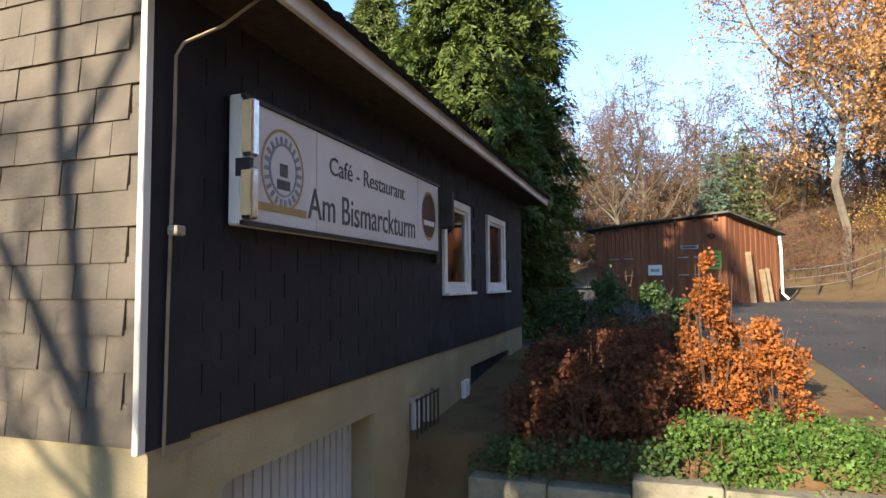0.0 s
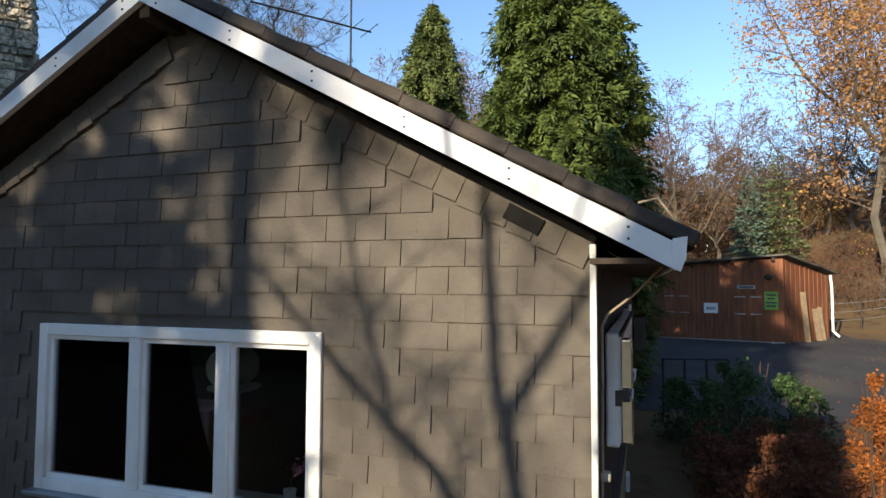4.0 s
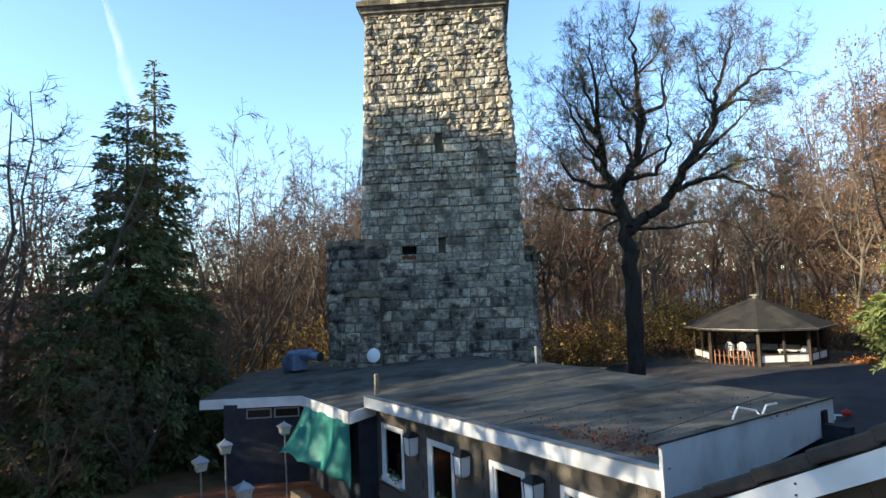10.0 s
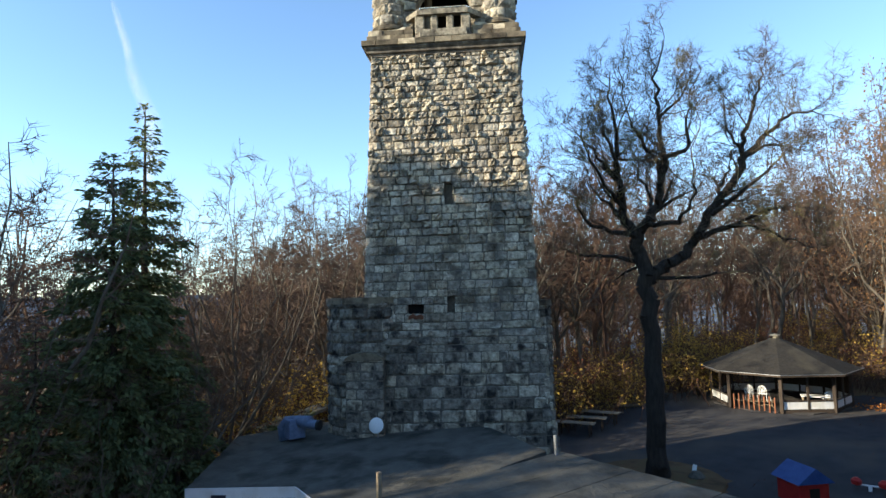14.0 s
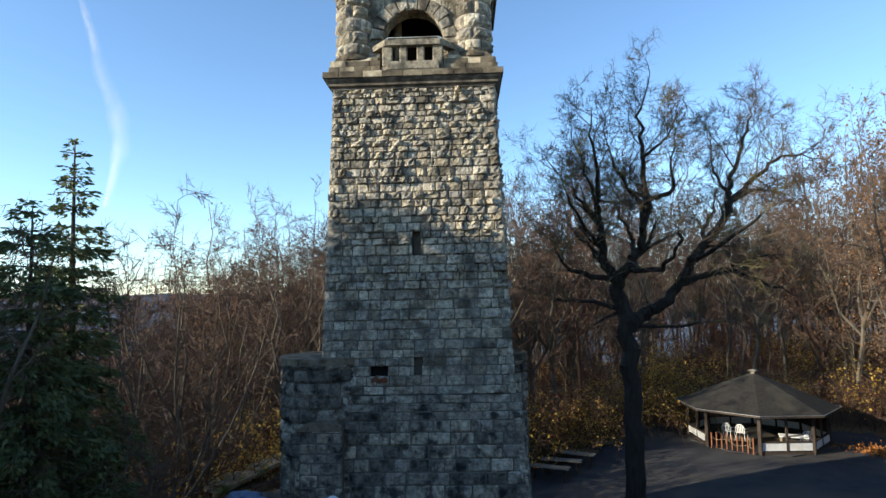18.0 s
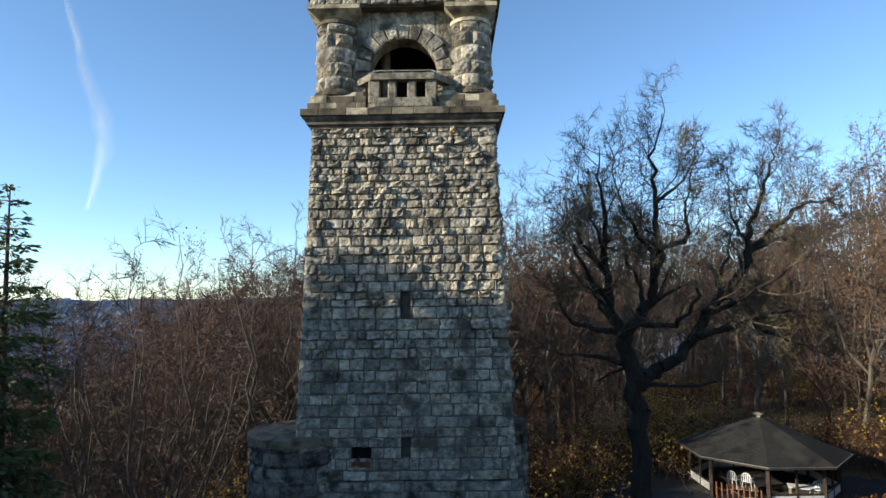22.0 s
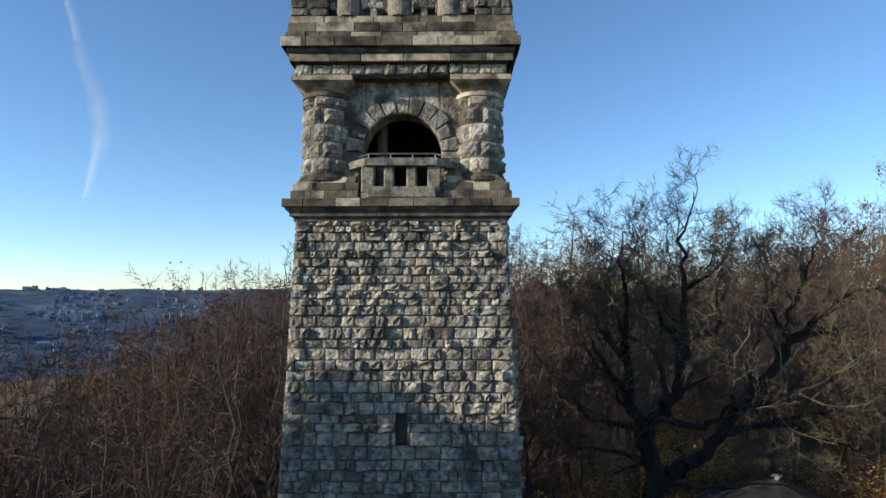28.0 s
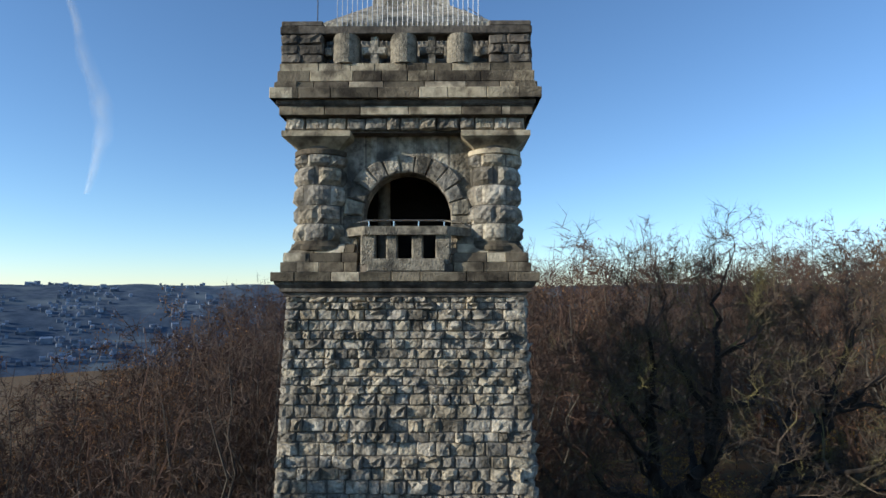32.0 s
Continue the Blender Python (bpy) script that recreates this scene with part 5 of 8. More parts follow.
for i, w in enumerate(AW):
    win = window(annex, *w, 5.0, True, [(w[0] + w[1]) / 2] if i < 0 else [], 0.09, label="white framed annex window with a flower box")
    part("curtain", MB().loft([[(w[0] + 0.12 + k * 0.045, 5.075 + 0.015 * (k % 2), zz) for k in range(10)] for zz in (w[2] + 0.15, w[3] - 0.1)], cap=False, closed=False), WHITE, win)
    part("flower_box", MB().box(w[0] + 0.1, 4.90, w[2], w[1] - 0.1, 5.0, w[2] + 0.1, 0.01), WHITE, win)
    part("foliage", leaves([(r.uniform(w[0] + 0.45, w[1] - 0.12), 4.93, w[2] + 0.16 + 0.1 * r.random()) for _ in range(26)], 0.06, r, 2, 0.04), LEAF_GREEN, win)
top = [(-17.15, 4.76, 3.84), (-8.95, 4.70, 4.0), (-10.15, 11.4, 3.80), (-16.75, 9.85, 4.18)]
aroof = part("roof", MB().loft([[(x, y, z - 0.2) for x, y, z in top], [(x, y, z - 0.02) for x, y, z in top]]), FELT, annex)
for k in range(7):
    u0, u1 = k / 7, (k + 1) / 7 - 0.003
    def lerp2(u, v):
        a = Vector(top[0]).lerp(Vector(top[1]), u)
        b = Vector(top[3]).lerp(Vector(top[2]), u)
        return a.lerp(b, v)
    q = [lerp2(u0, 0), lerp2(u1, 0), lerp2(u1, 1), lerp2(u0, 1)]
    part("felt_sheet", MB().loft([[p + Vector((0, 0, -0.01)) for p in q], [p + Vector((0, 0, 0.002 + 0.004 * (k % 2))) for p in q]]), FELT, aroof)
part("fascia", MB().loft([[(x, y, z) for x, z in ((-17.17, 3.61), (-8.95, 3.77), (-8.95, 4.01), (-17.17, 3.85))] for y in (4.69, 4.74)]), WHITE, annex, "white painted fascia board")
part("drip_edge", MB().loft([[(x, y, z) for x, z in ((-17.18, 3.85), (-8.95, 4.01), (-8.95, 4.03), (-17.18, 3.87))] for y in (4.67, 4.83)]), METAL, annex)
part("end_fascia", MB().loft([[(-8.93, 4.66, z0), (-10.12, 11.42, z1), (-10.16, 11.42, z1), (-8.98, 4.66, z0)] for z0, z1 in ((3.45, 3.22), (4.34, 3.84))]), WHITE, annex, "tall white panelled end of the annex")
part("edge_trim", MB().loft([[(-8.90, 4.5, z0), (-10.10, 11.45, z1), (-10.2, 11.45, z1), (-9.02, 4.5, z0)] for z0, z1 in ((4.34, 3.84), (4.37, 3.87))]), FELT, annex)
part("small_window", MB().box(-0.03, -0.12, -0.17, 0.03, 0.12, 0.17), DARK_IN, annex, at=pose(-9.98, 10.75, 3.55, 0, 0, 9.7))
part("tube", MB().tube([(-9.6, 7.2, 4.15), (-9.75, 7.6, 4.25), (-9.7, 8.0, 4.15), (-9.5, 7.8, 4.1), (-9.8, 8.5, 4.15), (-9.9, 9.0, 4.1)], 0.018), PLASTIC, annex, "loose white cable on the roof")
part("ladder", MB().box(-16.72, 9.6, 4.0, -16.64, 9.66, 4.62).box(-16.64, 9.6, 4.0, -16.3, 9.66, 4.06), METAL, annex, "grey metal flashing leaning on the tower")
drift = leaves([(min(-9.5, r.gauss(-10.3, 0.6)), 5.05 + abs(r.gauss(0, 0.5)), 4.03) for _ in range(900)] + [(min(-9.5, r.gauss(-10.4, 1.2)), r.uniform(5, 9.5), 4.06) for _ in range(260)], 0.036, r, 1, 0.02)
part("dead_leaves", drift, LEAF_RUST, annex, kind="stuff")


def wall_lamp(x):
    o = thing("wall_lamp", (x, 5.0, 2.86), "dark wall lantern with a milky white glass", "lamp", "lanterns on the annex wall")
    part("bracket", MB().box(-0.03, -0.1, 0.30, 0.03, 0.0, 0.34).box(-0.06, -0.02, 0.16, 0.06, 0.0, 0.4), METAL_DARK, o)
    part("shade", MB().loft([[(s * w, t * w - 0.14, z) for s, t in ((-1, -1), (1, -1), (1, 1), (-1, 1))] for w, z in ((0.07, 0.0), (0.10, 0.05), (0.11, 0.38))]), PLASTIC, o, "milky white glass")
    part("cap", MB().loft([[(s * w, t * w - 0.14, z) for s, t in ((-1, -1), (1, -1), (1, 1), (-1, 1))] for w, z in ((0.135, 0.38), (0.13, 0.41), (0.05, 0.48))]), METAL_DARK, o)
    for s in (-1, 1):
        for t in (-1, 1):
            part("rib", MB().tube([(s * 0.07, t * 0.07 - 0.14, 0), (s * 0.10, t * 0.10 - 0.14, 0.05), (s * 0.115, t * 0.115 - 0.14, 0.38)], 0.007, n=4), METAL_DARK, o)
    return o


for x in (-15.3, -13.45, -11.5):
    wall_lamp(x)

# ---- side wing ----
wing = thing("side_wing", (0, 0, 0), "dark blue-black flat-roofed wing joined to the annex", "building")
W = [(-21.55, 2.55), (-20.45, 4.55), (-17.2, 4.55), (-17.2, 9.5), (-25.4, 9.4), (-26.2, 5.0)]
part("wall", MB().loft([[(x, y, z) for x, y in W] for z in (0.0, 3.32)]), NAVY, wing)
RF = [(-22.1, 2.05, 3.44), (-20.25, 4.28, 3.52), (-16.98, 4.24, 3.56), (-17.22, 5.0, 3.62), (-17.22, 9.8, 4.1), (-20.6, 10.6, 4.0), (-26.4, 9.6, 3.7), (-27.2, 4.6, 3.45)]
part("roof", MB().loft([[(x, y, z - 0.2) for x, y, z in RF], [(x, y, z) for x, y, z in RF]]), FELT, wing)
for (a, b), nm in (((0, 1), 0), ((1, 2), 1), ((2, 3), 2)):
    p, q = Vector(RF[a]), Vector(RF[b])
    nrm = Vector((q.y - p.y, -(q.x - p.x), 0)).normalized() * 0.035
    part("fascia", MB().loft([[v + Vector((0, 0, d)) for v in (p, q, q + nrm, p + nrm)] for d in (-0.24, 0.02)]), WHITE, wing, "white fascia board")
d_ = (Vector((-20.45, 4.55, 0)) - Vector((-21.55, 2.55, 0))).normalized()
nn = Vector((d_.y, -d_.x, 0))
for u in (0.95, 1.7):
    c = Vector((-21.55, 2.55, 0)) + d_ * u
    fr = part("window", MB().loft([[c + d_ * s + nn * k for s, k in ((-0.34, 0), (0.34, 0), (0.34, 0.03), (-0.34, 0.03))] for c in (c + Vector((0, 0, 2.93)), c + Vector((0, 0, 3.2)))]), METAL, wing, "low strip window")
    part("pane", MB().loft([[c + d_ * s + nn * k for s, k in ((-0.3, 0.02), (0.3, 0.02), (0.3, 0.036), (-0.3, 0.036))] for c in (c + Vector((0, 0, 2.97)), c + Vector((0, 0, 3.16)))]), DARK_IN, fr)
tarp = thing("tarpaulin", (-18.6, 4.2, 3.3), "torn green tarpaulin hung from the roof edge", "tarpaulin")
tm, nu, nv = MB(), 18, 14
for j in range(nv + 1):
    for i in range(nu + 1):
        u, v = i / nu, j / nv
        top_p = Vector((-19.9, 4.26, 3.33)).lerp(Vector((-17.0, 4.22, 3.36)), u)
        bot_p = Vector((-19.6, 3.5, 2.3)).lerp(Vector((-16.95, 4.2, 2.0)), u)
        p = top_p.lerp(bot_p, v) + Vector((0, 0, -0.14 * math.sin(math.pi * v) * (1 + 0.3 * math.sin(u * 9)))) + Vector((0.03, -0.06, 0)) * math.sin(u * 17 + v * 2) * (0.3 + v)
        p += Vector((0, 0, -0.22 * max(0, u - 0.88) / 0.12 * v)) + Vector((0, 0, 0.05 * math.sin(u * 21) * v))
        tm.v.append(tuple(p - Vector((-18.6, 4.2, 3.3))))
tm.f = [(j * (nu + 1) + i, j * (nu + 1) + i + 1, (j + 1) * (nu + 1) + i + 1, (j + 1) * (nu + 1) + i) for j in range(nv) for i in range(nu)]
sheet = part("sheet", tm, TARP, tarp, smooth=True)
sd = sheet.modifiers.new("thickness", "SOLIDIFY")
sd.thickness = 0.008
dish = thing("satellite_dish", (-22.7, 7.7, 3.75), "round pale satellite dish on a short pole", "satellite dish")
part("reflector", MB().lathe([(0.0, 0.06), (0.15, 0.045), (0.26, 0.015), (0.30, 0.0), (0.30, -0.015), (0.24, 0.0), (0.0, 0.04)][::-1], 0, 0, 22), PLASTIC, dish, at=pose(0, 0, 0.38, 75, 0, 40) @ Matrix.Scale(0.82, 4), smooth=True)
part("pole", MB().tube([(0, 0.06, 0), (0, 0.06, 0.42)], 0.02), METAL, dish)
duct = thing("vent_duct", (-25.2, 5.6, 3.55), "bent blue-grey metal ventilation duct on the roof", "vent duct")
part("pipe", MB().tube([(0, 0, 0), (-0.05, -0.05, 0.42), (0.1, 0.05, 0.6), (0.5, 0.3, 0.66), (0.95, 0.55, 0.68)], 0.17, n=14), DUCT, duct, smooth=True)
part("fan_box", MB().box(0.02, -0.05, 0.1, 0.62, 0.5, 0.72, 0.03), DUCT, duct, "blue-grey fan box")
part("pipe", MB().tube([(0.6, 0.3, 0.62), (1.25, 0.7, 0.58)], 0.15, n=12), DUCT, duct, smooth=True)
part("outlet", MB().lathe([(0.16, -0.02), (0.16, 0.06), (0.12, 0.07)], 0, 0, 14), METAL_DARK, duct, at=Matrix.Translation((1.24, 0.69, 0.58)) @ Vector((0.65, 0.4, -0.04)).to_track_quat("Z", "Y").to_matrix().to_4x4())
stub = thing("roof_post", (-17.9, 5.4, 3.6), "short weathered wooden post at the roof edge", "post")
part("post", MB().box(-0.05, -0.05, -0.2, 0.05, 0.05, 0.62, 0.01), WOOD_PALE, stub)

# ---- terrace in front of the annex ----
solid("terrace", MB().box(-21.5, -4.0, 0.7, -8.6, 5.0, 1.17), TERRA, "red-brown tiled terrace", "terrace", "structure")


LIME = mat("yellow_green_leaves", [(0.16, 0.22, 0.03), (0.30, 0.34, 0.06)], 3, 0.6, island=0.3, translucent=0.35)


def garden_lamp(x, y, h, lean=0):
    o = thing("garden_lamp", pose(x, y, 1.17, lean, lean * 0.5), "white lantern garden lamp on a thin post", "lamp", "garden lamps")
    part("post", MB().tube([(0, 0, 0), (0, 0, h)], 0.022, n=8), METAL, o)
    n = 4
    ring4 = lambda w, z: [(w * math.cos((i + 0.5) * math.tau / n), w * math.sin((i + 0.5) * math.tau / n), z) for i in range(n)]
    part("lantern", MB().loft([ring4(0.115, h), ring4(0.15, h + 0.03), ring4(0.165, h + 0.19)]), MILK, o, "milky square lantern glass")
    for i in range(4):
        a = (i + 0.5) * math.tau / 4
        part("corner_bar", MB().tube([(0.122 * math.cos(a), 0.122 * math.sin(a), h), (0.172 * math.cos(a), 0.172 * math.sin(a), h + 0.19)], 0.008, n=4), PLASTIC, o)
    part("roof", MB().loft([ring4(0.225, h + 0.19), ring4(0.22, h + 0.205), ring4(0.03, h + 0.30)]), METAL, o)
    part("finial", MB().lathe([(0.02, h + 0.29), (0.025, h + 0.31), (0.0, h + 0.34)], 0, 0, 8), METAL, o)


MILK = mat("milky_lantern_glass", [(0.42, 0.39, 0.31), (0.60, 0.57, 0.47)], 9, 0.25)
for x, y, h in ((-10.58, 2.06, 1.57), (-13.09, 1.80, 1.50), (-15.47, 1.53, 1.50), (-17.95, 1.28, 1.48), (-19.57, 3.62, 1.58), (-18.9, 2.0, 1.52)):
    garden_lamp(x, y, h, 1.5)


def reed_clump(x, y, seed, n=34, tall=1.3):
    """Dry upright stalks with narrow blades and seed heads."""
    rr = random.Random(seed)
    o = thing("dry_reeds", (x, y, 1.15), "clump of dry straw-coloured garden stalks", "plant", "dry plants by the terrace")
    m = MB()
    for k in range(n):
        p = Vector((rr.gauss(0, 0.22), rr.gauss(0, 0.22), 0))
        q = p + Vector((rr.gauss(0, 0.12), rr.gauss(0, 0.12), tall * rr.uniform(0.55, 1.1)))
        m.tube([p, p.lerp(q, 0.5) + Vector((rr.gauss(0, 0.03), rr.gauss(0, 0.03), 0)), q], 0.008, 0.004, n=4)
        for j in range(4):
            c = p.lerp(q, rr.uniform(0.25, 0.95))
            e = c + Vector((rr.gauss(0, 0.14), rr.gauss(0, 0.14), rr.uniform(-0.1, 0.16)))
            w = Vector((0.012, 0.006, 0))
            m.add([c - w, c + w, e], [(0, 1, 2)])
    part("stalks", m, STRAW, o, kind="stuff")


STRAW = mat("dry_straw_stalks", [(0.16, 0.11, 0.06), (0.34, 0.26, 0.15)], 6, 0.9, island=0.3)
for k, (x, y) in enumerate(((-12.0, 1.55), (-12.6, 1.75), (-11.5, 1.5), (-13.3, 1.9), (-11.1, 1.3), (-12.3, 1.2), (-14.3, 1.7))):
    reed_clump(x, y, 600 + k, tall=1.15)
for k, (x, y, h) in enumerate(((-9.75, 1.25, 1.75), (-12.4, 1.1, 1.3), (-14.1, 1.2, 1.1))):
    rr = random.Random(640 + k)
    vine = thing("leafy_climber", (x, y, 1.15), "yellow-green leafy climber on a thin stake", "plant", "climbers by the terrace")
    part("stake", MB().tube([(0, 0, 0), (0.03, 0.02, h)], 0.011, n=5), WOOD_PALE, vine)
    part("leaves", leaves([Vector((rr.gauss(0, 0.06), rr.gauss(0, 0.06), h * rr.uniform(0.25, 1.0))) for _ in range(90)], 0.075, rr, 1, 0.05), LIME, vine, kind="stuff")
for i in range(3):
    crate = thing("planter_box", (-17.2 + i * 0.9 - 1.6, 3.7 - 0.4 * i, 1.17), "pale wooden planter box on the terrace", "planter")
    part("body", MB().box(-0.35, -0.14, 0, 0.35, 0.14, 0.28, 0.01), WOOD_PALE, crate)
    part("soil", MB().box(-0.32, -0.11, 0.24, 0.32, 0.11, 0.29), SOIL, crate)

# ---- pavilion ----
PAV = (-25.4, 35.7)
pav = thing("pavilion", pose(PAV[0], PAV[1], gz(*PAV) + 0.02, 0, 0, 8.0), "octagonal dark timber garden pavilion with low white panels", "pavilion")


def octa(rad, i):
    a = (i + 0.5) * math.tau / 8
    return Vector((rad * math.cos(a), rad * math.sin(a), 0))


SHINGLE = mat("dark_bitumen_shingle", [(0.017, 0.0155, 0.0135), (0.034, 0.031, 0.026)], 6, 0.95, 0.4, 30, stain=(0.05, 0.045, 0.034))
for i in range(8):
    a, b = octa(4.3, i), octa(4.3, i + 1)
    ta, tb = octa(0.22, i), octa(0.22, i + 1)
    up = Vector((0, 0, 1))
    q = [a + up * 2.12, b + up * 2.12, tb + up * 3.80, ta + up * 3.80]
    part("roof_panel", MB().loft([[p - up * 0.06 for p in q], q]), SHINGLE, pav)
    part("eaves_board", MB().loft([[a * k + up * z for k, z in ((1.0, 2.02), (1.008, 2.02), (1.008, 2.13), (1.0, 2.13))], [b * k + up * z for k, z in ((1.0, 2.02), (1.008, 2.02), (1.008, 2.13), (1.0, 2.13))]]), WOOD_DARK, pav)
    part("drip_edge", MB().loft([[p * k + up * z for k, z in ((1.002, 2.118), (1.012, 2.118), (1.012, 2.142), (1.002, 2.142))] for p in (a, b)]), METAL, pav)
    c = octa(3.65, i)
    part("post", MB().box(-0.09, -0.09, 0, 0.09, 0.09, 2.2, 0.01), WOOD_DARK, pav, at=c)
    d = octa(3.65, i + 1)
    mid = c.lerp(d, 0.5)
    ang = math.degrees(math.atan2(d.y - c.y, d.x - c.x))
    ln = (d - c).length
    if i in (3, 4, 6, 7, 0, 1, 2):
        for s in (-1, 1):
            part("panel", MB().box(-ln / 4 + 0.06, -0.025, 0.22, ln / 4 - 0.06, 0.025, 0.62), WHITE, pav, "white weathered panel", at=Matrix.Translation(mid) @ pose(0, 0, 0, 0, 0, ang) @ pose(s * ln / 4, 0, 0))
        part("mid_post", MB().box(-0.05, -0.05, 0, 0.05, 0.05, 2.15), WOOD_DARK, pav, at=Matrix.Translation(mid) @ pose(0, 0, 0, 0, 0, ang))
        part("sill_rail", MB().box(-ln / 2, -0.05, 0.62, ln / 2, 0.05, 0.70).box(-ln / 2, -0.06, 0, ln / 2, 0.06, 0.16), WOOD_DARK, pav, at=Matrix.Translation(mid) @ pose(0, 0, 0, 0, 0, ang))
    else:
        for k in range(9):
            part("picket", MB().box(-0.035, -0.03, 0, 0.035, 0.03, 0.85 + 0.04 * (k % 2), 0.006), WOOD_RED, pav, at=Matrix.Translation(mid) @ pose(0, 0, 0, 0, 0, ang) @ pose(-ln / 2 + 0.3 + k * (ln - 0.6) / 8, -0.15, 0))
        part("chain", MB().tube([(-ln / 2 + 0.3 + k * (ln - 0.6) / 16, -0.2, 0.62 - 0.08 * math.sin(k * 0.8) - 0.02 * k) for k in range(17)], 0.012, n=5), WOOD_PALE, pav, at=Matrix.Translation(mid) @ pose(0, 0, 0, 0, 0, ang))
    part("brace", MB().tube([c * 0.99 + up * 1.7, c * 0.86 + up * 2.18], 0.035, n=4), WOOD_DARK, pav)
part("finial", MB().square([(0.10, 3.76), (0.09, 3.92), (0.22, 3.94), (0.22, 4.0), (0.05, 4.05)]), CONCRETE, pav, "pale louvred roof finial")
part("floor", MB().lathe([(3.8, 0), (3.8, 0.05)], 0, 0, 8), ASPHALT, pav)
part("back_wall", MB().loft([[octa(3.6, i) + Vector((0, 0, z)) for i in (0, 1, 2)] + [octa(3.55, i) + Vector((0, 0, z)) for i in (2, 1, 0)] for z in (0.7, 2.1)]), WOOD_DARK, pav)


def plastic_chair(x, y, z, turn):
    o = thing("plastic_chair", pose(x, y, z, 0, 0, turn), "white stacking plastic garden chair in the pavilion", "chair", "chairs in the pavilion")
    part("seat", MB().box(-0.23, -0.22, 0.40, 0.23, 0.22, 0.44, 0.012), PLASTIC, o)
    n = 10
    arch = [(0.24 * math.cos(math.pi * i / n), 0.24, 0.62 + 0.26 * math.sin(math.pi * i / n)) for i in range(n + 1)]
    part("back_frame", MB().tube([(0.24, 0.22, 0.42)] + arch + [(-0.24, 0.22, 0.42)], 0.028, n=6), PLASTIC, o)
    for k in range(4):
        part("back_slat", MB().box(-0.17 + k * 0.095, 0.225, 0.44, -0.12 + k * 0.095, 0.245, 0.82), PLASTIC, o)
    for sx in (-1, 1):
        for sy in (-1, 1):
            part("leg", MB().tube([(sx * 0.2, sy * 0.19, 0.41), (sx * 0.25, sy * 0.25, 0)], 0.022, 0.016, n=6), PLASTIC, o)
        part("armrest", MB().box(sx * 0.27 - 0.03, -0.2, 0.63, sx * 0.27 + 0.03, 0.24, 0.66, 0.01), PLASTIC, o)


base_z = gz(*PAV) + 0.07
for dx, dy, tn in ((-0.4, -2.2, 30), (0.25, -2.0, 36), (2.6, 0.3, 70), (3.0, -0.3, 60)):
    plastic_chair(PAV[0] + dx, PAV[1] + dy, base_z + (0.28 if dx < 1 else 0.0), tn + 150)
for dx, dy in ((-0.08, -1.9), (2.5, -0.9)):
    tb = thing("garden_table", pose(PAV[0] + dx, PAV[1] + dy, base_z, 0, 0, 30), "plain garden table inside the pavilion", "table")
    part("top", MB().box(-0.7, -0.4, 0.24 if dx < 0 else 0.7, 0.7, 0.4, 0.28 if dx < 0 else 0.74, 0.01), WOOD_PALE if dx < 0 else PLASTIC, tb)
    for sx in (-0.6, 0.6):
        for sy in (-0.32, 0.32):
            part("leg", MB().box(sx - 0.03, sy - 0.03, 0, sx + 0.03, sy + 0.03, 0.24 if dx < 0 else 0.7), WOOD_PALE, tb)

# ---- shed ----
SC = Vector((2.55, 22.0, 0))                       # its near corner
SL, SR = Vector((-1.75, 22.9, 0)), Vector((4.5, 24.6, 0))
sz = gz(2.5, 23)
# Duller than the pale wood: the shed end's shade is in this colour.
PLANK = mat("weathered_shaded_planks", [(0.13, 0.095, 0.06), (0.22, 0.165, 0.105)], 5, 0.85, 0.3, 30)
shed = thing("shed", (SC.x, SC.y, sz), "red-brown stained board shed with a sloping felt roof", "shed")
e1, e2 = (SL - SC), (SR - SC)
l1, l2 = e1.length, e2.length
H0, HL, HR = 2.95, 2.62, 2.36


def shed_side(e, ln, h_end, n, inner):
    d = e.normalized()
    nr = Vector((d.y, -d.x, 0))
    if nr.dot(inner) > 0:
        nr = -nr
    for k in range(n):
        a, b = d * (ln * k / n + 0.006), d * (ln * (k + 1) / n - 0.006)
        za, zb = H0 + (h_end - H0) * k / n, H0 + (h_end - H0) * (k + 1) / n
        off = nr * (0.012 * (k % 2))
        part("board", MB().loft([[a + off, b + off, b + nr * -0.03, a + nr * -0.03], [p + Vector((0, 0, h)) for p, h in ((a + off, za), (b + off, zb), (b + nr * -0.03, zb), (a + nr * -0.03, za))]]), WOOD_RED, shed)
    return d, nr


d1, n1 = shed_side(e1, l1, HL, 30, e2)
d2, n2 = shed_side(e2, l2, HR, 20, e1)
part("core", MB().loft([[(d1 * 0.03 + d2 * 0.03) + Vector((0, 0, z)) for z in (0.02,)] + [e1 - n1 * 0.05 + d2 * 0.03 + Vector((0, 0, 0.02)), e1 + e2 + Vector((0, 0, 0.02)), e2 - n2 * 0.05 + d1 * 0.03 + Vector((0, 0, 0.02))],
     [(d1 * 0.03 + d2 * 0.03) + Vector((0, 0, H0 - 0.05)), e1 - n1 * 0.05 + d2 * 0.03 + Vector((0, 0, HL - 0.05)), e1 + e2 + Vector((0, 0, HR - 0.4)), e2 - n2 * 0.05 + d1 * 0.03 + Vector((0, 0, HR - 0.05))]]), WOOD_RED, shed)
rq = [-d1 * 0.25 - d2 * 0.3 + Vector((0, 0, H0 + 0.06)), e1 + d1 * 0.3 - d2 * 0.3 + Vector((0, 0, HL + 0.05)), e1 + e2 + d1 * 0.3 + Vector((0, 0, HR - 0.35)), e2 + d2 * 0.25 - d1 * 0.25 + Vector((0, 0, HR + 0.05))]
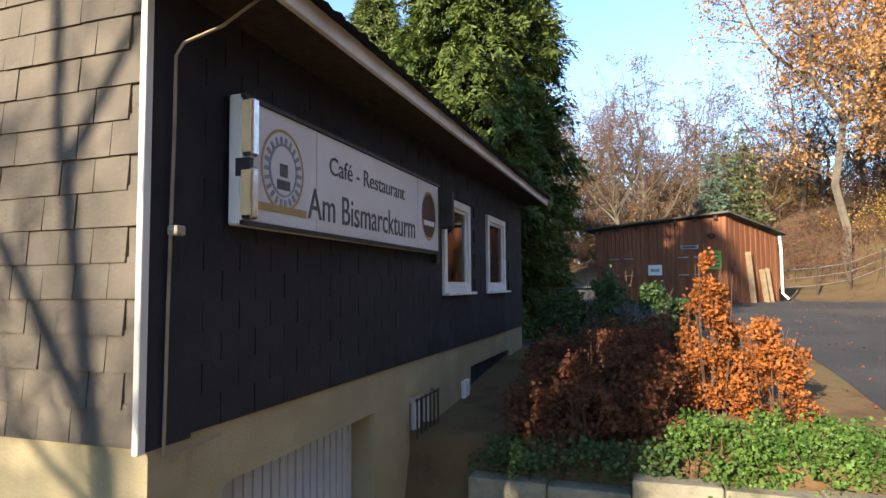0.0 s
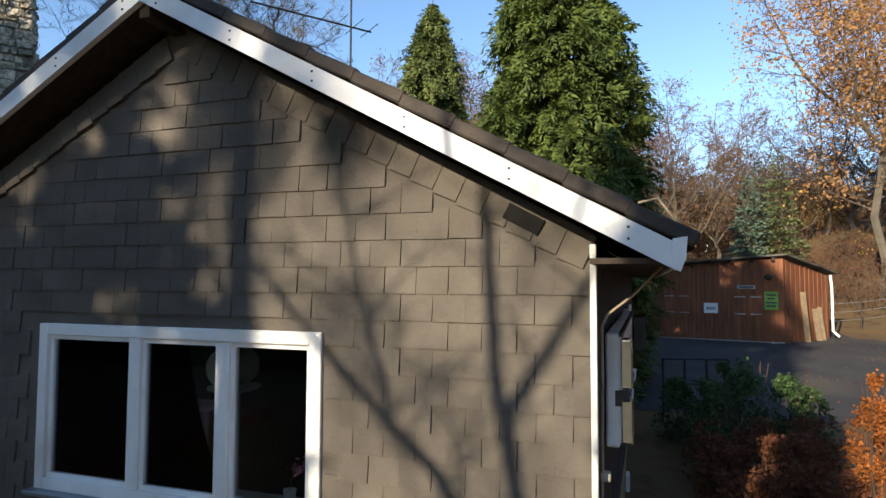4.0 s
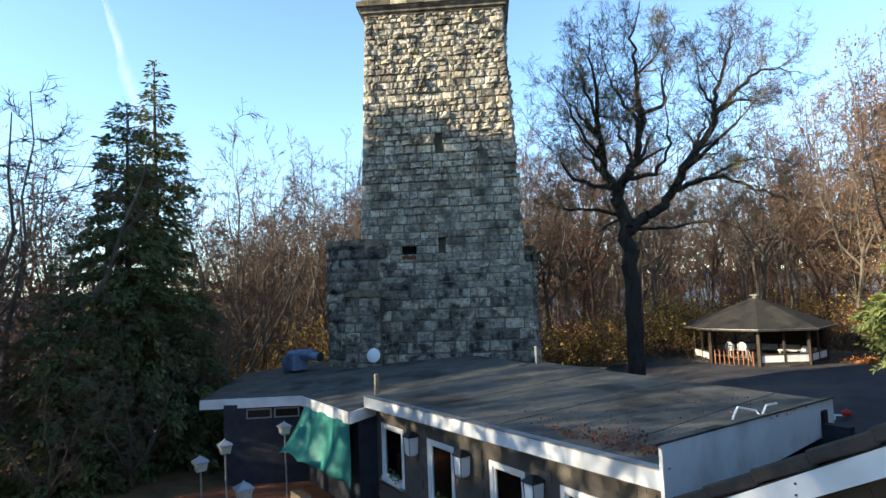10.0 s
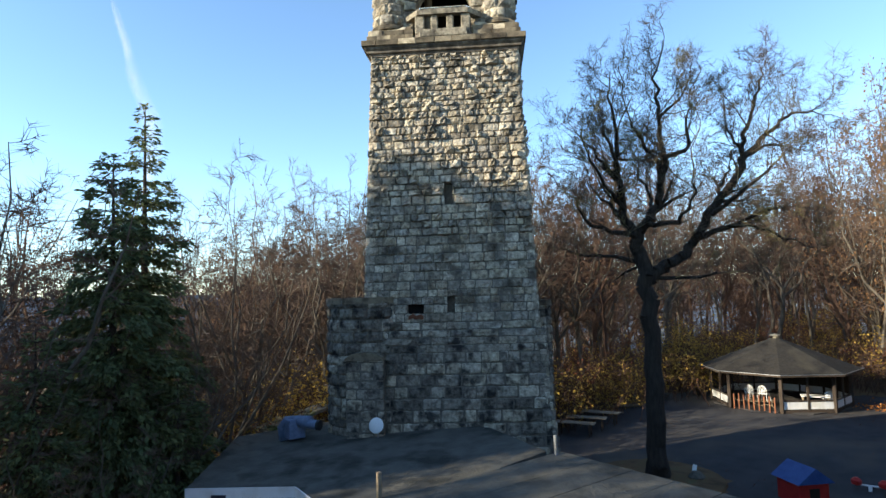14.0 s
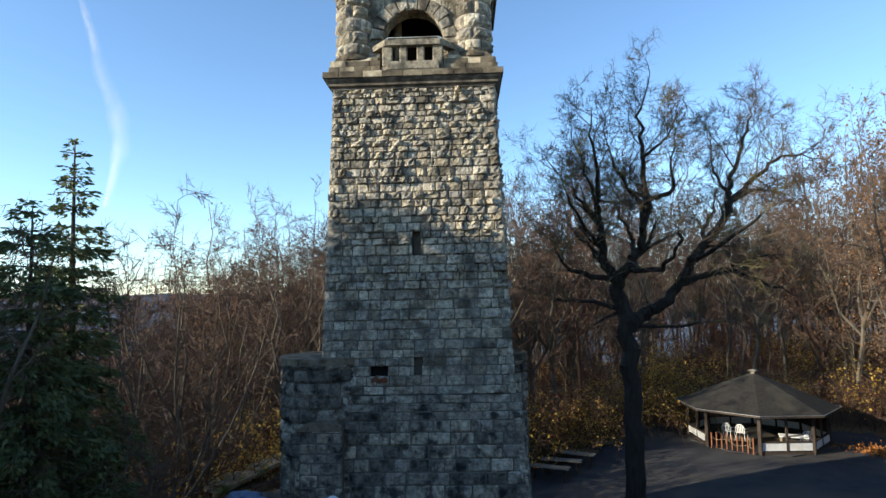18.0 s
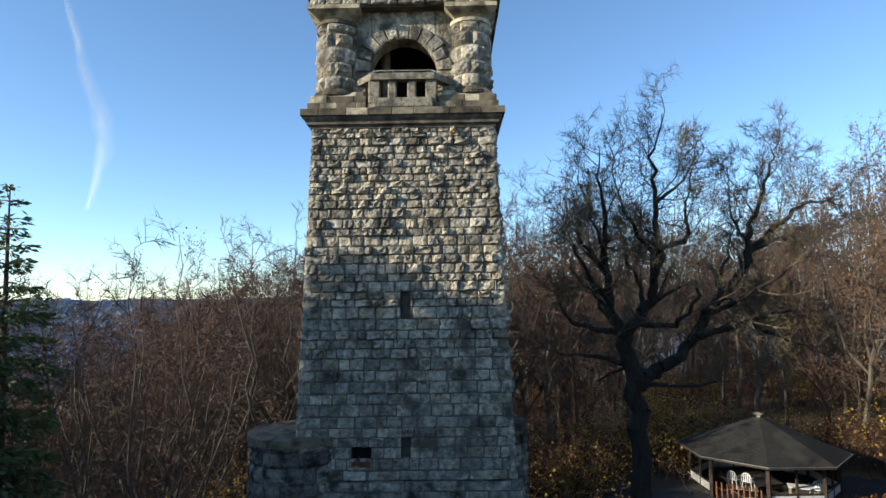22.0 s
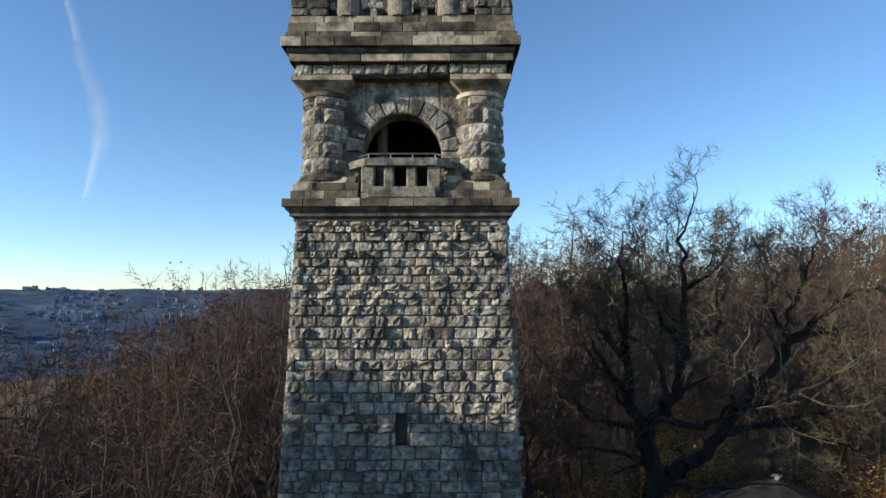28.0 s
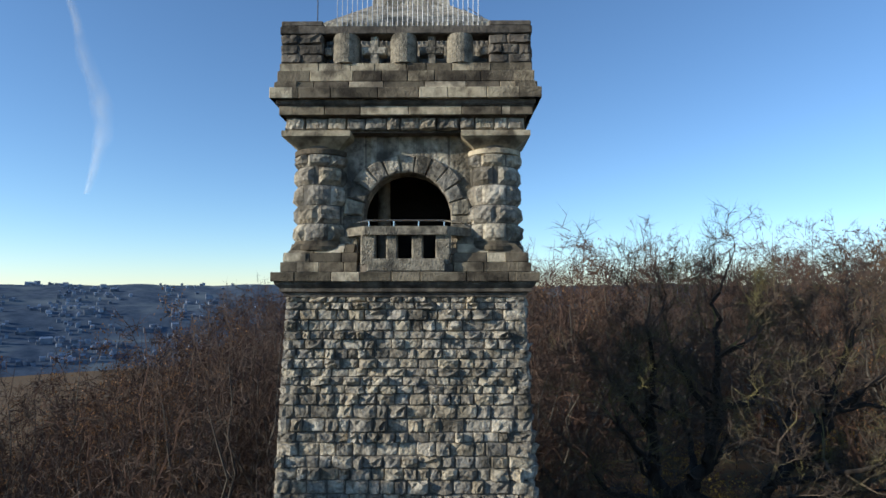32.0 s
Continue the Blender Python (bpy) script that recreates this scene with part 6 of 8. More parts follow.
part("roof", MB().loft([[p for p in rq], [p + Vector((0, 0, 0.06)) for p in rq]]), FELT, shed)
for k in range(7):
    p = d1 * (0.3 + k * (l1 - 0.5) / 6)
    part("rafter", MB().box(-0.05, -0.05, -0.08, 0.05, 0.2, 0.05), WOOD_DARK, shed, at=Matrix.Translation(p + n1 * 0.12 + Vector((0, 0, H0 + (HL - H0) * (p.length / l1) - 0.03))))


def shed_plate(name, u, z, w, h, material, label, lift=0.035, face=1):
    d, nr, ln = (d1, n1, l1) if face == 1 else (d2, n2, l2)
    c = d * u + nr * lift + Vector((0, 0, z))
    a = d * (w / 2)
    return part(name, MB().loft([[c - a + nr * t, c + a + nr * t, c + a + nr * t + Vector((0, 0, h)), c - a + nr * t + Vector((0, 0, h))] for t in (-0.02, 0.012)]), material, shed, label)


for u in (1.1, 3.45):
    for s in (-0.23, 0.23):
        sh = shed_plate("shutter", u + s, 0.9, 0.44, 0.78, WOOD_RED, "closed plank shutter")
        for zz in (0.96, 1.56):
            shed_plate("hinge", u + s * 1.1, zz, 0.34, 0.035, METAL, "", 0.05)
SIGN_GREEN = mat("green_yellow_sign", [(0.14, 0.38, 0.05), (0.24, 0.48, 0.08)], 3, 0.5)
shed_plate("notice", 0.38, 1.15, 0.42, 0.62, SIGN_GREEN, "yellow-green notice board with dark marks")
for k, (zz, w) in enumerate(((1.62, 0.3), (1.5, 0.22), (1.36, 0.34), (1.24, 0.3))):
    shed_plate("text_bar", 0.38, zz, w, 0.06, INK, "", 0.052)
shed_plate("notice", 2.3, 0.98, 0.46, 0.36, PLASTIC, "white notice sheet")
shed_plate("text_bar", 2.3, 1.1, 0.3, 0.10, METAL, "", 0.052)
shed_plate("name_board", 1.15, 1.86, 0.56, 0.12, METAL, "small grey name board")
shed_plate("text_bar", 1.15, 1.89, 0.46, 0.06, INK, "", 0.052)
part("lamp", MB().lathe([(0.02, -0.14), (0.12, -0.1), (0.12, 0.0), (0.03, 0.03)], 0, 0, 14), METAL_DARK, shed, at=d1 * 0.45 + n1 * 0.12 + Vector((0, 0, 2.32)))
shed_plate("meter_box", 0.35, 0.95, 0.22, 0.28, WOOD_RED, "", 0.06, 2)
part("gutter_pipe", MB().tube([e2 + n2 * 0.1 + Vector((0, 0, HR)), e2 + n2 * 0.14 + Vector((0, 0, 1.9)), e2 + n2 * 0.14 + Vector((0, 0, 0.3)), e2 + n2 * 0.35 + Vector((0, 0, 0.1))], 0.045, n=8), PLASTIC, shed, "white downpipe")
part("skirting", MB().loft([[n1 * 0.05, e1 + n1 * 0.05, e1 + n1 * 0.08, n1 * 0.08], [p + Vector((0, 0, 0.05)) for p in (n1 * 0.05, e1 + n1 * 0.05, e1 + n1 * 0.08, n1 * 0.08)]]), METAL, shed)
for u, h, w, c in ((1.15, 1.75, 0.09, PLANK), (2.0, 1.15, 0.09, PLANK), (2.35, 1.2, 0.07, PLANK)):
    p = SC + d2 * u + n2 * 0.22
    plank = thing("leaning_plank", pose(p.x, p.y, gz(p.x, p.y)), "weathered plank leaning against the shed", "plank")
    part("plank", MB().loft([[Vector(q) + off for q in ((-w, 0, 0), (w, 0, 0), (w, 0.03, 0), (-w, 0.03, 0))] for off in (Vector((0, 0, 0)), -n2 * 0.14 + Vector((0, 0, h)))]), c, plank)

# ---- things in the yard ----
def heap(name, x, y, n, spread, ln, material, label, cat):
    rr = random.Random(int(x * 7 + y))
    o = thing(name, (x, y, gz(x, y)), label, cat)
    for k in range(n):
        a = rr.uniform(-0.3, 0.3)
        px, py = rr.gauss(0, spread), rr.gauss(0, spread * 0.4)
        d = Vector((math.cos(a), math.sin(a), 0)) * ln * rr.uniform(0.6, 1.0) / 2
        part("log", MB().tube([Vector((px, py, 0.1 + 0.13 * (k % 3))) - d, Vector((px, py, 0.1 + 0.13 * (k % 3))) + d], 0.09, n=8), material, o, at=pose(0, 0, 0, 0, 0, 70))
    return o


heap("log_pile", -31.3, 26.4, 12, 0.9, 2.6, PLANK, "low pile of pale sawn logs at the wood edge", "logs")
heap("log_pile", -31.0, 24.2, 8, 0.7, 2.0, WOOD_DARK, "low pile of dark logs at the wood edge", "logs")
toy = thing("rocking_toy", pose(-16.0, 24.2, gz(-16, 24), 0, 0, 20) @ Matrix.Scale(0.55, 4), "small red and white playground rocker", "playground toy")
for s in (-0.75, 0.75):
    part("body", MB().lathe([(0.1, 0.25), (0.3, 0.35), (0.32, 0.6), (0.12, 0.78)], s, 0, 12), RED, toy)
part("seat", MB().box(-0.6, -0.1, 0.3, 0.6, 0.1, 0.36).box(-0.1, -0.3, 0.0, 0.1, 0.3, 0.3), PLASTIC, toy)
hut = thing("play_house", pose(-17.1, 21.7, gz(-17, 22), 0, 0, 65) @ Matrix.Scale(0.95, 4), "small red toy house with a blue roof", "playground toy")
part("wall", MB().box(-0.6, -0.6, 0, 0.6, 0.6, 0.85, 0.02), RED, hut)
part("roof", MB().loft([[(-0.75, y, 0.8), (0.75, y, 0.8), (0, y, 1.35)] for y in (-0.75, 0.75)]), BLUE, hut)
# Near-black sheet stands for the shaded door opening.
part("door", MB().box(-0.2, -0.62, 0, 0.2, -0.59, 0.6), DARK_IN, hut)
bed = solid("flower_bed", MB().lathe([(2.7, 0), (2.6, 0.08), (0.1, 0.16)], 0, 0, 24), SOIL, "round bed of leaf litter under the oak", "flower bed", at=Matrix.Translation((-21.9, 19.8, gz(-21.9, 19.8))))
lit = leaves([(r.gauss(-19.5, 0.9), r.gauss(37.5, 0.5), gz(-19.5, 37.5) + abs(r.gauss(0, 0.15))) for _ in range(900)], 0.12, r, 1, 0.05)
solid("leaf_pile", lit, LEAF_ORANGE, "heap of fallen orange leaves", "leaves", "stuff")
pts = []
while len(pts) < 3800:
    x, y = r.uniform(-32, 13), r.uniform(6, 44)
    if in_yard(x, y) and (noise.noise((x * 0.25, y * 0.25, 5)) > 0.05 or (x > 2 and y > 14)):
        pts.append((x, y, gz(x, y) + 0.025))
solid("fallen_leaves", leaves(pts, 0.045, r, 1, 0.01), LEAF_RUST, "scattered brown leaves on the yard", "leaves", "stuff")
post = thing("sign_post", (-20.9, 20.8, gz(-20.9, 20.8)), "small leaning white sign by the oak bed", "sign")
part("plate", MB().box(-0.08, -0.01, 0.15, 0.08, 0.01, 0.6), PLASTIC, post, at=pose(0, 0, 0, -20, 12, 40))
part("stone", MB().lathe([(0.3, 0), (0.34, 0.15), (0.15, 0.35)], 0.1, 0.1, 8), MORTAR, post)

# ---- planting in front of the cellar: wall, hedges, bushes ----
# Concrete tone and stain lowered to hold the shade on this wall.
CONCRETE_SHADED = mat("shade_darkened_concrete", [(0.17, 0.155, 0.115), (0.30, 0.27, 0.20)], 3, 0.9, 0.5, 30, stain=(0.11, 0.11, 0.07), stain_scale=2)
pw = thing("planter_wall", (0, 5.45, 0), "low pale concrete retaining wall of the planting", "wall")
for k in range(5):
    x0 = -1.5 + k * 0.70
    part("block", MB().box(x0, -0.1, -1.3, x0 + 0.69, 0.12, (0.50 if k > 1 else 0.40) - 0.015 * (k % 2), 0.012), CONCRETE_SHADED, pw)


def bush(name, x, y, z, rad, h, material, label, n, leaf, seed, stems=14, shape=0.7):
    rr = random.Random(seed)
    o = thing(name, (x, y, z), label, "bush")
    st, pts = MB(), []
    for k in range(stems):
        a, q = rr.uniform(0, math.tau), rad * 0.25 * rr.random()
        p0 = Vector((q * math.cos(a), q * math.sin(a), 0))
        top = Vector((math.cos(a) * rad * rr.uniform(0.2, 0.75), math.sin(a) * rad * rr.uniform(0.2, 0.75), h * rr.uniform(0.6, 1.0)))
        st.tube([p0, p0.lerp(top, 0.5) + Vector((rr.gauss(0, 0.05), rr.gauss(0, 0.05), 0)), top], 0.012, 0.004, n=4)
    while len(pts) < n:
        v = rr.random() ** 0.8
        a = rr.uniform(0, math.tau)
        w = rad * (1 - v ** 2.2 * shape) * (0.75 + 0.35 * math.sin(a * 3 + v * 7 + seed)) * math.sqrt(rr.uniform(0.25, 1.05))
        p = Vector((w * math.cos(a), w * math.sin(a), h * v))
        if noise.noise(p * 3.2 + Vector((seed, 0, 0))) > -0.06:
            pts.append(p)
    part("stemwork", st, BARK_BROWN, o, kind="stuff")
    part("leaves", leaves(pts, leaf, rr, 1, 0.03), material, o, kind="stuff")
    return o


bush("beech_bush", 0.68, 7.2, 0.5, 0.38, 1.9, LEAF_COPPER, "upright copper-orange beech bush in low sun", 5200, 0.042, 1, shape=0.92)
bush("beech_bush", 1.26, 7.1, 0.5, 0.44, 1.2, LEAF_COPPER, "rounded copper-orange beech bush in low sun", 4200, 0.042, 2, shape=0.55)
bush("beech_bush", 0.9, 7.5, 0.5, 0.45, 1.15, LEAF_COPPER, "rounded copper-orange beech bush in low sun", 3000, 0.042, 22, shape=0.6)
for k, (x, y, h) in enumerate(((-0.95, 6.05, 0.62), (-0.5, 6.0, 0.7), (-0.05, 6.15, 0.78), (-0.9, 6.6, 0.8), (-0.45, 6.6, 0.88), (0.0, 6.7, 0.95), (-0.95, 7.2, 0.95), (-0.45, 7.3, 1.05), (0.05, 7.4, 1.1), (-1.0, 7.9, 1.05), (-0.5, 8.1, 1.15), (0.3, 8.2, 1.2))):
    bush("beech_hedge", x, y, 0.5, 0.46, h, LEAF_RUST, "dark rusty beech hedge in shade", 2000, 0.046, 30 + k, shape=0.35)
for k, (x, y, h, w) in enumerate(((-1.0, 8.9, 1.45, 0.5), (-0.45, 9.1, 1.8, 0.5), (0.1, 9.2, 1.55, 0.5), (0.5, 9.6, 1.3, 0.45), (-1.4, 9.8, 1.35, 0.5), (-0.7, 9.9, 1.6, 0.5))):
    bush("evergreen_bush", x, y, 0.55, w, h, EVERGREEN, "dark green evergreen shrub in shade", 2300, 0.055, 50 + k, shape=0.75)
for k, (x, y) in enumerate(((0.4, 5.78), (0.8, 5.75), (1.2, 5.8), (1.6, 5.9), (1.9, 6.2), (1.7, 6.6), (0.6, 6.1), (1.0, 6.1), (1.4, 6.2), (0.55, 6.5), (1.1, 6.55))):
    bush("ivy_patch", x, y - 0.08, 0.46, 0.36, 0.4, LEAF_GREEN, "low bright green ground cover along the wall", 1100, 0.042, 70 + k, 6, 0.4)
for k in range(8):
    bush("ground_cover", 0.15 - 0.2 * k, 5.68 + 0.04 * math.sin(k * 2.1), 0.44, 0.3, 0.26, EVERGREEN, "low dark green ground cover in shade", 520, 0.042, 170 + k, 6, 0.4)
fence = thing("railing", (-1.6, 11.3, gz(-1.6, 11.6)), "dark metal railing at the house corner", "railing")
for k in range(4):
    part("post", MB().tube([(k * 0.4, 0.1 * k, 0), (k * 0.4, 0.1 * k, 1.1)], 0.025, n=6), METAL_DARK, fence)
for zz in (0.15, 0.6, 1.08):
    part("rail", MB().tube([(0, 0, zz), (1.2, 0.3, zz)], 0.02, n=6), METAL_DARK, fence)
kiosk = thing("small_hut", (-3.3, 21.5, gz(-3, 21)), "small pale hut with a dark roof behind the house", "hut")
part("wall", MB().box(-1.2, 0, 0, 0.5, 1.5, 1.7, 0.01), CONCRETE, kiosk)
part("roof", MB().box(-1.5, -0.5, 1.7, 0.9, 1.8, 1.82), FELT, kiosk)
part("notice", MB().box(-0.9, -0.03, 0.9, -0.4, 0.0, 1.4), PLASTIC, kiosk)
fen = thing("wire_fence", (6, 27, 0), "grey post and wire fence on the bank", "fence")
for k in range(9):
    x, y = 5.2 + k * 1.3, 27.5 + k * 0.5
    part("post", MB().tube([(x - 6, y - 27, gz(x, y)), (x - 6, y - 27, gz(x, y) + 1.2)], 0.04, n=6), WOOD_DARK, fen)
    if k:
        for h in (0.4, 0.75, 1.1):
            part("wire", MB().tube([(x - 7.3, y - 27.5, gz(x - 1.3, y - 0.5) + h), (x - 6, y - 27, gz(x, y) + h)], 0.012, n=4), METAL, fen)


# mossy lean-to behind the wing, and benches under the trees
lean = thing("mossy_lean_to", (-30.9, 8.0, 0), "old lean-to with a mossy slab roof beside the turret", "lean-to")
corners = [Vector(p) for p in ((0.8, -1.6, 2.7), (-0.34, 1.47, 3.2), (-1.6, 1.95, 3.25), (-0.7, -1.65, 2.75))]
MOSSY = mat("mossy_grey_slabs", [(0.13, 0.11, 0.08), (0.26, 0.22, 0.16)], 4, 0.95, 0.8, 14, stain=(0.08, 0.11, 0.025), stain_scale=1.4, island=0.2)
rr = random.Random(71)
for i in range(6):
    for j in range(3):
        q = []
        for u, v in ((i / 6, j / 3), ((i + 1) / 6, j / 3), ((i + 1) / 6, (j + 1) / 3), (i / 6, (j + 1) / 3)):
            q.append(corners[0].lerp(corners[1], u).lerp(corners[3].lerp(corners[2], u), v))
        c = sum(q, Vector()) / 4
        up = Vector((0, 0, rr.uniform(0.05, 0.12)))
        part("slab", MB().loft([[c + (p - c) * 0.98 - Vector((0, 0, 0.06)) for p in q], [c + (p - c) * 0.95 + up for p in q]]), MOSSY, lean)
part("wall", MB().loft([[(p.x * 0.85, p.y * 0.9, z) for p in corners] for z in (-0.2, 2.62)]), MORTAR, lean)


def bench(x, y, turn, label):
    o = thing("wooden_bench", pose(x, y, gz(x, y), 0, 0, turn), label, "bench", "benches under the trees")
    for k in range(3):
        part("board", MB().box(-1.05, -0.3 + k * 0.205, 0.66, 1.05, -0.11 + k * 0.205, 0.71, 0.006), WOOD_GREY, o)
    for sx in (-0.8, 0.8):
        for sy in (-0.22, 0.22):
            part("leg", MB().box(sx - 0.035, sy - 0.035, 0, sx + 0.035, sy + 0.035, 0.66), WOOD_DARK, o)
        part("crossbar", MB().box(sx - 0.03, -0.28, 0.58, sx + 0.03, 0.28, 0.655), WOOD_DARK, o)


WOOD_GREY = mat("silvered_bench_boards", [(0.15, 0.13, 0.10), (0.26, 0.23, 0.18)], 5, 0.85, 0.3, 30, stretch=(1, 3, 3))
for k, (x, y) in enumerate(((-29.0, 22.4), (-29.3, 23.6), (-29.5, 24.9))):
    bench(x, y, 30 + 6 * math.sin(k * 2.0), "weathered grey wooden table bench at the yard edge")


# ---- trees ----
def conifer(name, x, y, h, rad, material, label, seed, n=5200, leaf=0.2, droop=0.25, top=0.9, base=0.06, clump=2.4, bare=0.0, z0=None):
    """A conifer: trunk, boughs, and many small sprays in clumps with gaps between them."""
    rr = random.Random(seed)
    o = thing(name, (x, y, (gz(x, y) if z0 is None else z0) - 0.1), label, "tree")
    part("trunk", MB().tube([(0, 0, 0), (0.03, 0.02, h * 0.5), (0, 0, h)], 0.02 * h ** 0.95, 0.012, n=8), BARK, o)
    boughs, pts, dirs = MB(), [], []
    whorls = int(h * 3.2)
    for k in range(whorls):
        v = base + (1 - base) * (k + rr.random()) / whorls
        reach = rad * ((1 - v) ** top) * rr.uniform(0.78, 1.12) + 0.12
        for m in range(5 if v < 0.8 else 4):
            a = k * 1.7 + m * math.tau / 5 + rr.uniform(-0.35, 0.35)
            q = reach * rr.uniform(0.6, 1.1)
            p0 = Vector((0, 0, v * h))
            p1 = p0 + Vector((math.cos(a) * q, math.sin(a) * q, q * (0.12 - droop * (1 - v) * 2 + rr.uniform(-0.08, 0.08))))
            boughs.tube([p0, p0.lerp(p1, 0.6) + Vector((0, 0, 0.06 * q)), p1], 0.022, 0.006, n=3)
            cnt = max(6, int(n * q * q / (rad * rad * whorls * 1.9)) + 5)
            for _ in range(cnt):
                t = (bare + (1 - bare) * rr.random()) ** 0.6
                w = 0.30 * q * (1.1 - t) + 0.10
                p = p0.lerp(p1, t) + Vector((0, 0, 0.06 * q * math.sin(t * 3.1))) + Vector((rr.gauss(0, w * 0.45), rr.gauss(0, w * 0.45), -abs(rr.gauss(0, 0.10 + 0.12 * droop)) + 0.05))
                pts.append(p)
                dirs.append((p1 - p0).normalized())
    part("boughwork", boughs, BARK, o, kind="stuff")
    m = MB()
    for p, d in zip(pts, dirs):
        d = (d + Vector((rr.gauss(0, 0.5), rr.gauss(0, 0.5), rr.gauss(-droop, 0.35)))).normalized()
        s = leaf * rr.uniform(0.6, 1.4)
        b = d.orthogonal().normalized()
        b = (b * math.cos(rr.random() * 6.3) + d.cross(b) * math.sin(rr.random() * 6.3)) * s * 0.17
        k = len(m.v)
        m.v.extend([tuple(p), tuple(p + d * s * 0.5 + b), tuple(p + d * s), tuple(p + d * s * 0.5 - b)])
        m.f.extend([(k, k + 1, k + 2), (k, k + 2, k + 3)])
    part("needles", m, material, o, kind="stuff")
    return o


def scale_conifer(name, x, y, h, rad, material, label, seed, fans, profile, leaf=0.2, size=0.6, skirt=0.0, lumps=0.32):
    """A dense scale-leaved conifer: flat, drooping fan sprays on the ends of upswept boughs."""
    rr = random.Random(seed)
    o = thing(name, (x, y, gz(x, y) - 0.1), label, "tree")
    part("trunk", MB().tube([(0, 0, 0), (0.03, 0.02, h * 0.5), (0, 0, h)], 0.02 * h ** 0.95, 0.012, n=8), BARK, o)
    boughs, m = MB(), MB()
    for k in range(fans):
        v = 1 - (k + rr.random()) / fans
        v = 1 - v ** 0.8
        if v * h < skirt:
            continue
        a = k * 2.39996 + rr.gauss(0, 0.15)
        lump = 1 + lumps * noise.noise((math.cos(a) * 1.6, math.sin(a) * 1.6, v * h * 0.55)) + 0.28 * noise.noise((math.cos(a) * 4, math.sin(a) * 5, v * h * 1.6))
        reach = rad * profile(v) * lump * (rr.uniform(0.80, 1.04) if k % 4 else rr.uniform(0.45, 0.7)) + 0.05
        out = Vector((math.cos(a), math.sin(a), 0))
        side = Vector((-out.y, out.x, 0))
        tip = out * reach + Vector((0, 0, v * h * 0.97))
        if k % 3 == 0:
            boughs.tube([(0, 0, max(0.2, v * h * 0.97 - 0.5 * reach)), tip - out * 0.2], 0.018, 0.005, n=3)
        d = (out * rr.uniform(0.5, 1.0) + side * rr.gauss(0, 0.35) + Vector((0, 0, rr.uniform(-0.95, 0.1)))).normalized()
        w = (side * rr.uniform(0.6, 1) + Vector((0, 0, rr.gauss(0, 0.6)))).normalized()
        w = (w - d * w.dot(d)).normalized()
        nn = d.cross(w)
        L = size * rr.uniform(0.65, 1.3)
        for q in range(34):
            u, sd = q / 34, 1 if q % 2 else -1
            p = tip + d * (L * (u - 0.45)) + nn * rr.gauss(0, 0.05) - Vector((0, 0, 0.22 * L * u * u))
            e = (d * rr.uniform(0.5, 1.0) + w * sd * rr.uniform(0.5, 1.2) * (1.1 - u * 0.6) + nn * rr.gauss(0, 0.3) + Vector((0, 0, -0.25))).normalized()
            s = leaf * rr.uniform(0.6, 1.35) * (1.15 - 0.5 * u)
            b = (e.cross(nn) + nn * rr.gauss(0, 0.5)).normalized() * s * 0.15
            i = len(m.v)
            m.v.extend([tuple(p), tuple(p + e * s * 0.55 + b), tuple(p + e * s), tuple(p + e * s * 0.55 - b)])
            m.f.extend([(i, i + 1, i + 2), (i, i + 2, i + 3)])
    part("boughwork", boughs, BARK, o, kind="stuff")
    part("sprays", m, material, o, kind="stuff")
    return o


scale_conifer("arborvitae", -4.0, 14.2, 13.6, 2.25, NEEDLE, "tall dense yellow-green arborvitae behind the house", 1, 4200, lambda v: (1 - v ** 3.2) * 0.88 + 0.12 * (1 - v), 0.21, 0.62)
scale_conifer("spruce", -10.4, 22.4, 15.0, 3.3, NEEDLE_OLIVE, "tall olive-green conifer behind the roof", 2, 2700, lambda v: (1 - v) ** 0.75, 0.25, 0.8, 2.6, 0.55)
conifer("dark_spruce", -27.0, 1.6, 13.7, 2.7, NEEDLE_DARK, "tall dark spruce with a thin leading tip", 3, n=46000, leaf=0.2, droop=0.34, top=0.8)
conifer("dark_spruce", -25.5, 0.6, 11.6, 2.7, NEEDLE_DARK, "dark spruce with drooping boughs", 4, n=44000, leaf=0.2, droop=0.38, top=0.6)
conifer("dark_spruce", -24.2, -1.2, 6.6, 2.0, NEEDLE_DARK, "low bushy dark spruce", 5, n=15000, leaf=0.18, droop=0.3, top=0.7)
conifer("dark_spruce", -24.9, 2.3, 5.3, 1.7, NEEDLE_DARK, "low bushy dark spruce", 6, n=13000, leaf=0.18, droop=0.3, top=0.7)
for k, (x, y, h) in enumerate(((3.4, 35, 7.5), (5.2, 36.5, 8.5), (4.6, 39, 8.0))):
    conifer("blue_spruce", x, y, h * 0.92, 1.7, NEEDLE_BLUE if k != 1 else NEEDLE_DARK, "blue-green spruce on the bank behind the shed", 10 + k, n=9000, leaf=0.2, droop=0.12, top=0.8)
# Spruces placed out of view to cast shade on the lower tower.
for k, (x, y) in enumerate(((-28.9, -13.4), (-27.7, -11.6), (-28.5, -9.8), (-27.0, -14.2), (-26.6, -10.4))):
    conifer("tall_spruce", x, y, 19.2 + 0.5 * math.sin(k * 2.1), 1.9, NEEDLE_DARK, "unseen tall spruce with a high crown that shades the tower", 30 + k, n=7000, leaf=0.5, droop=0.2, top=0.5, base=0.5)

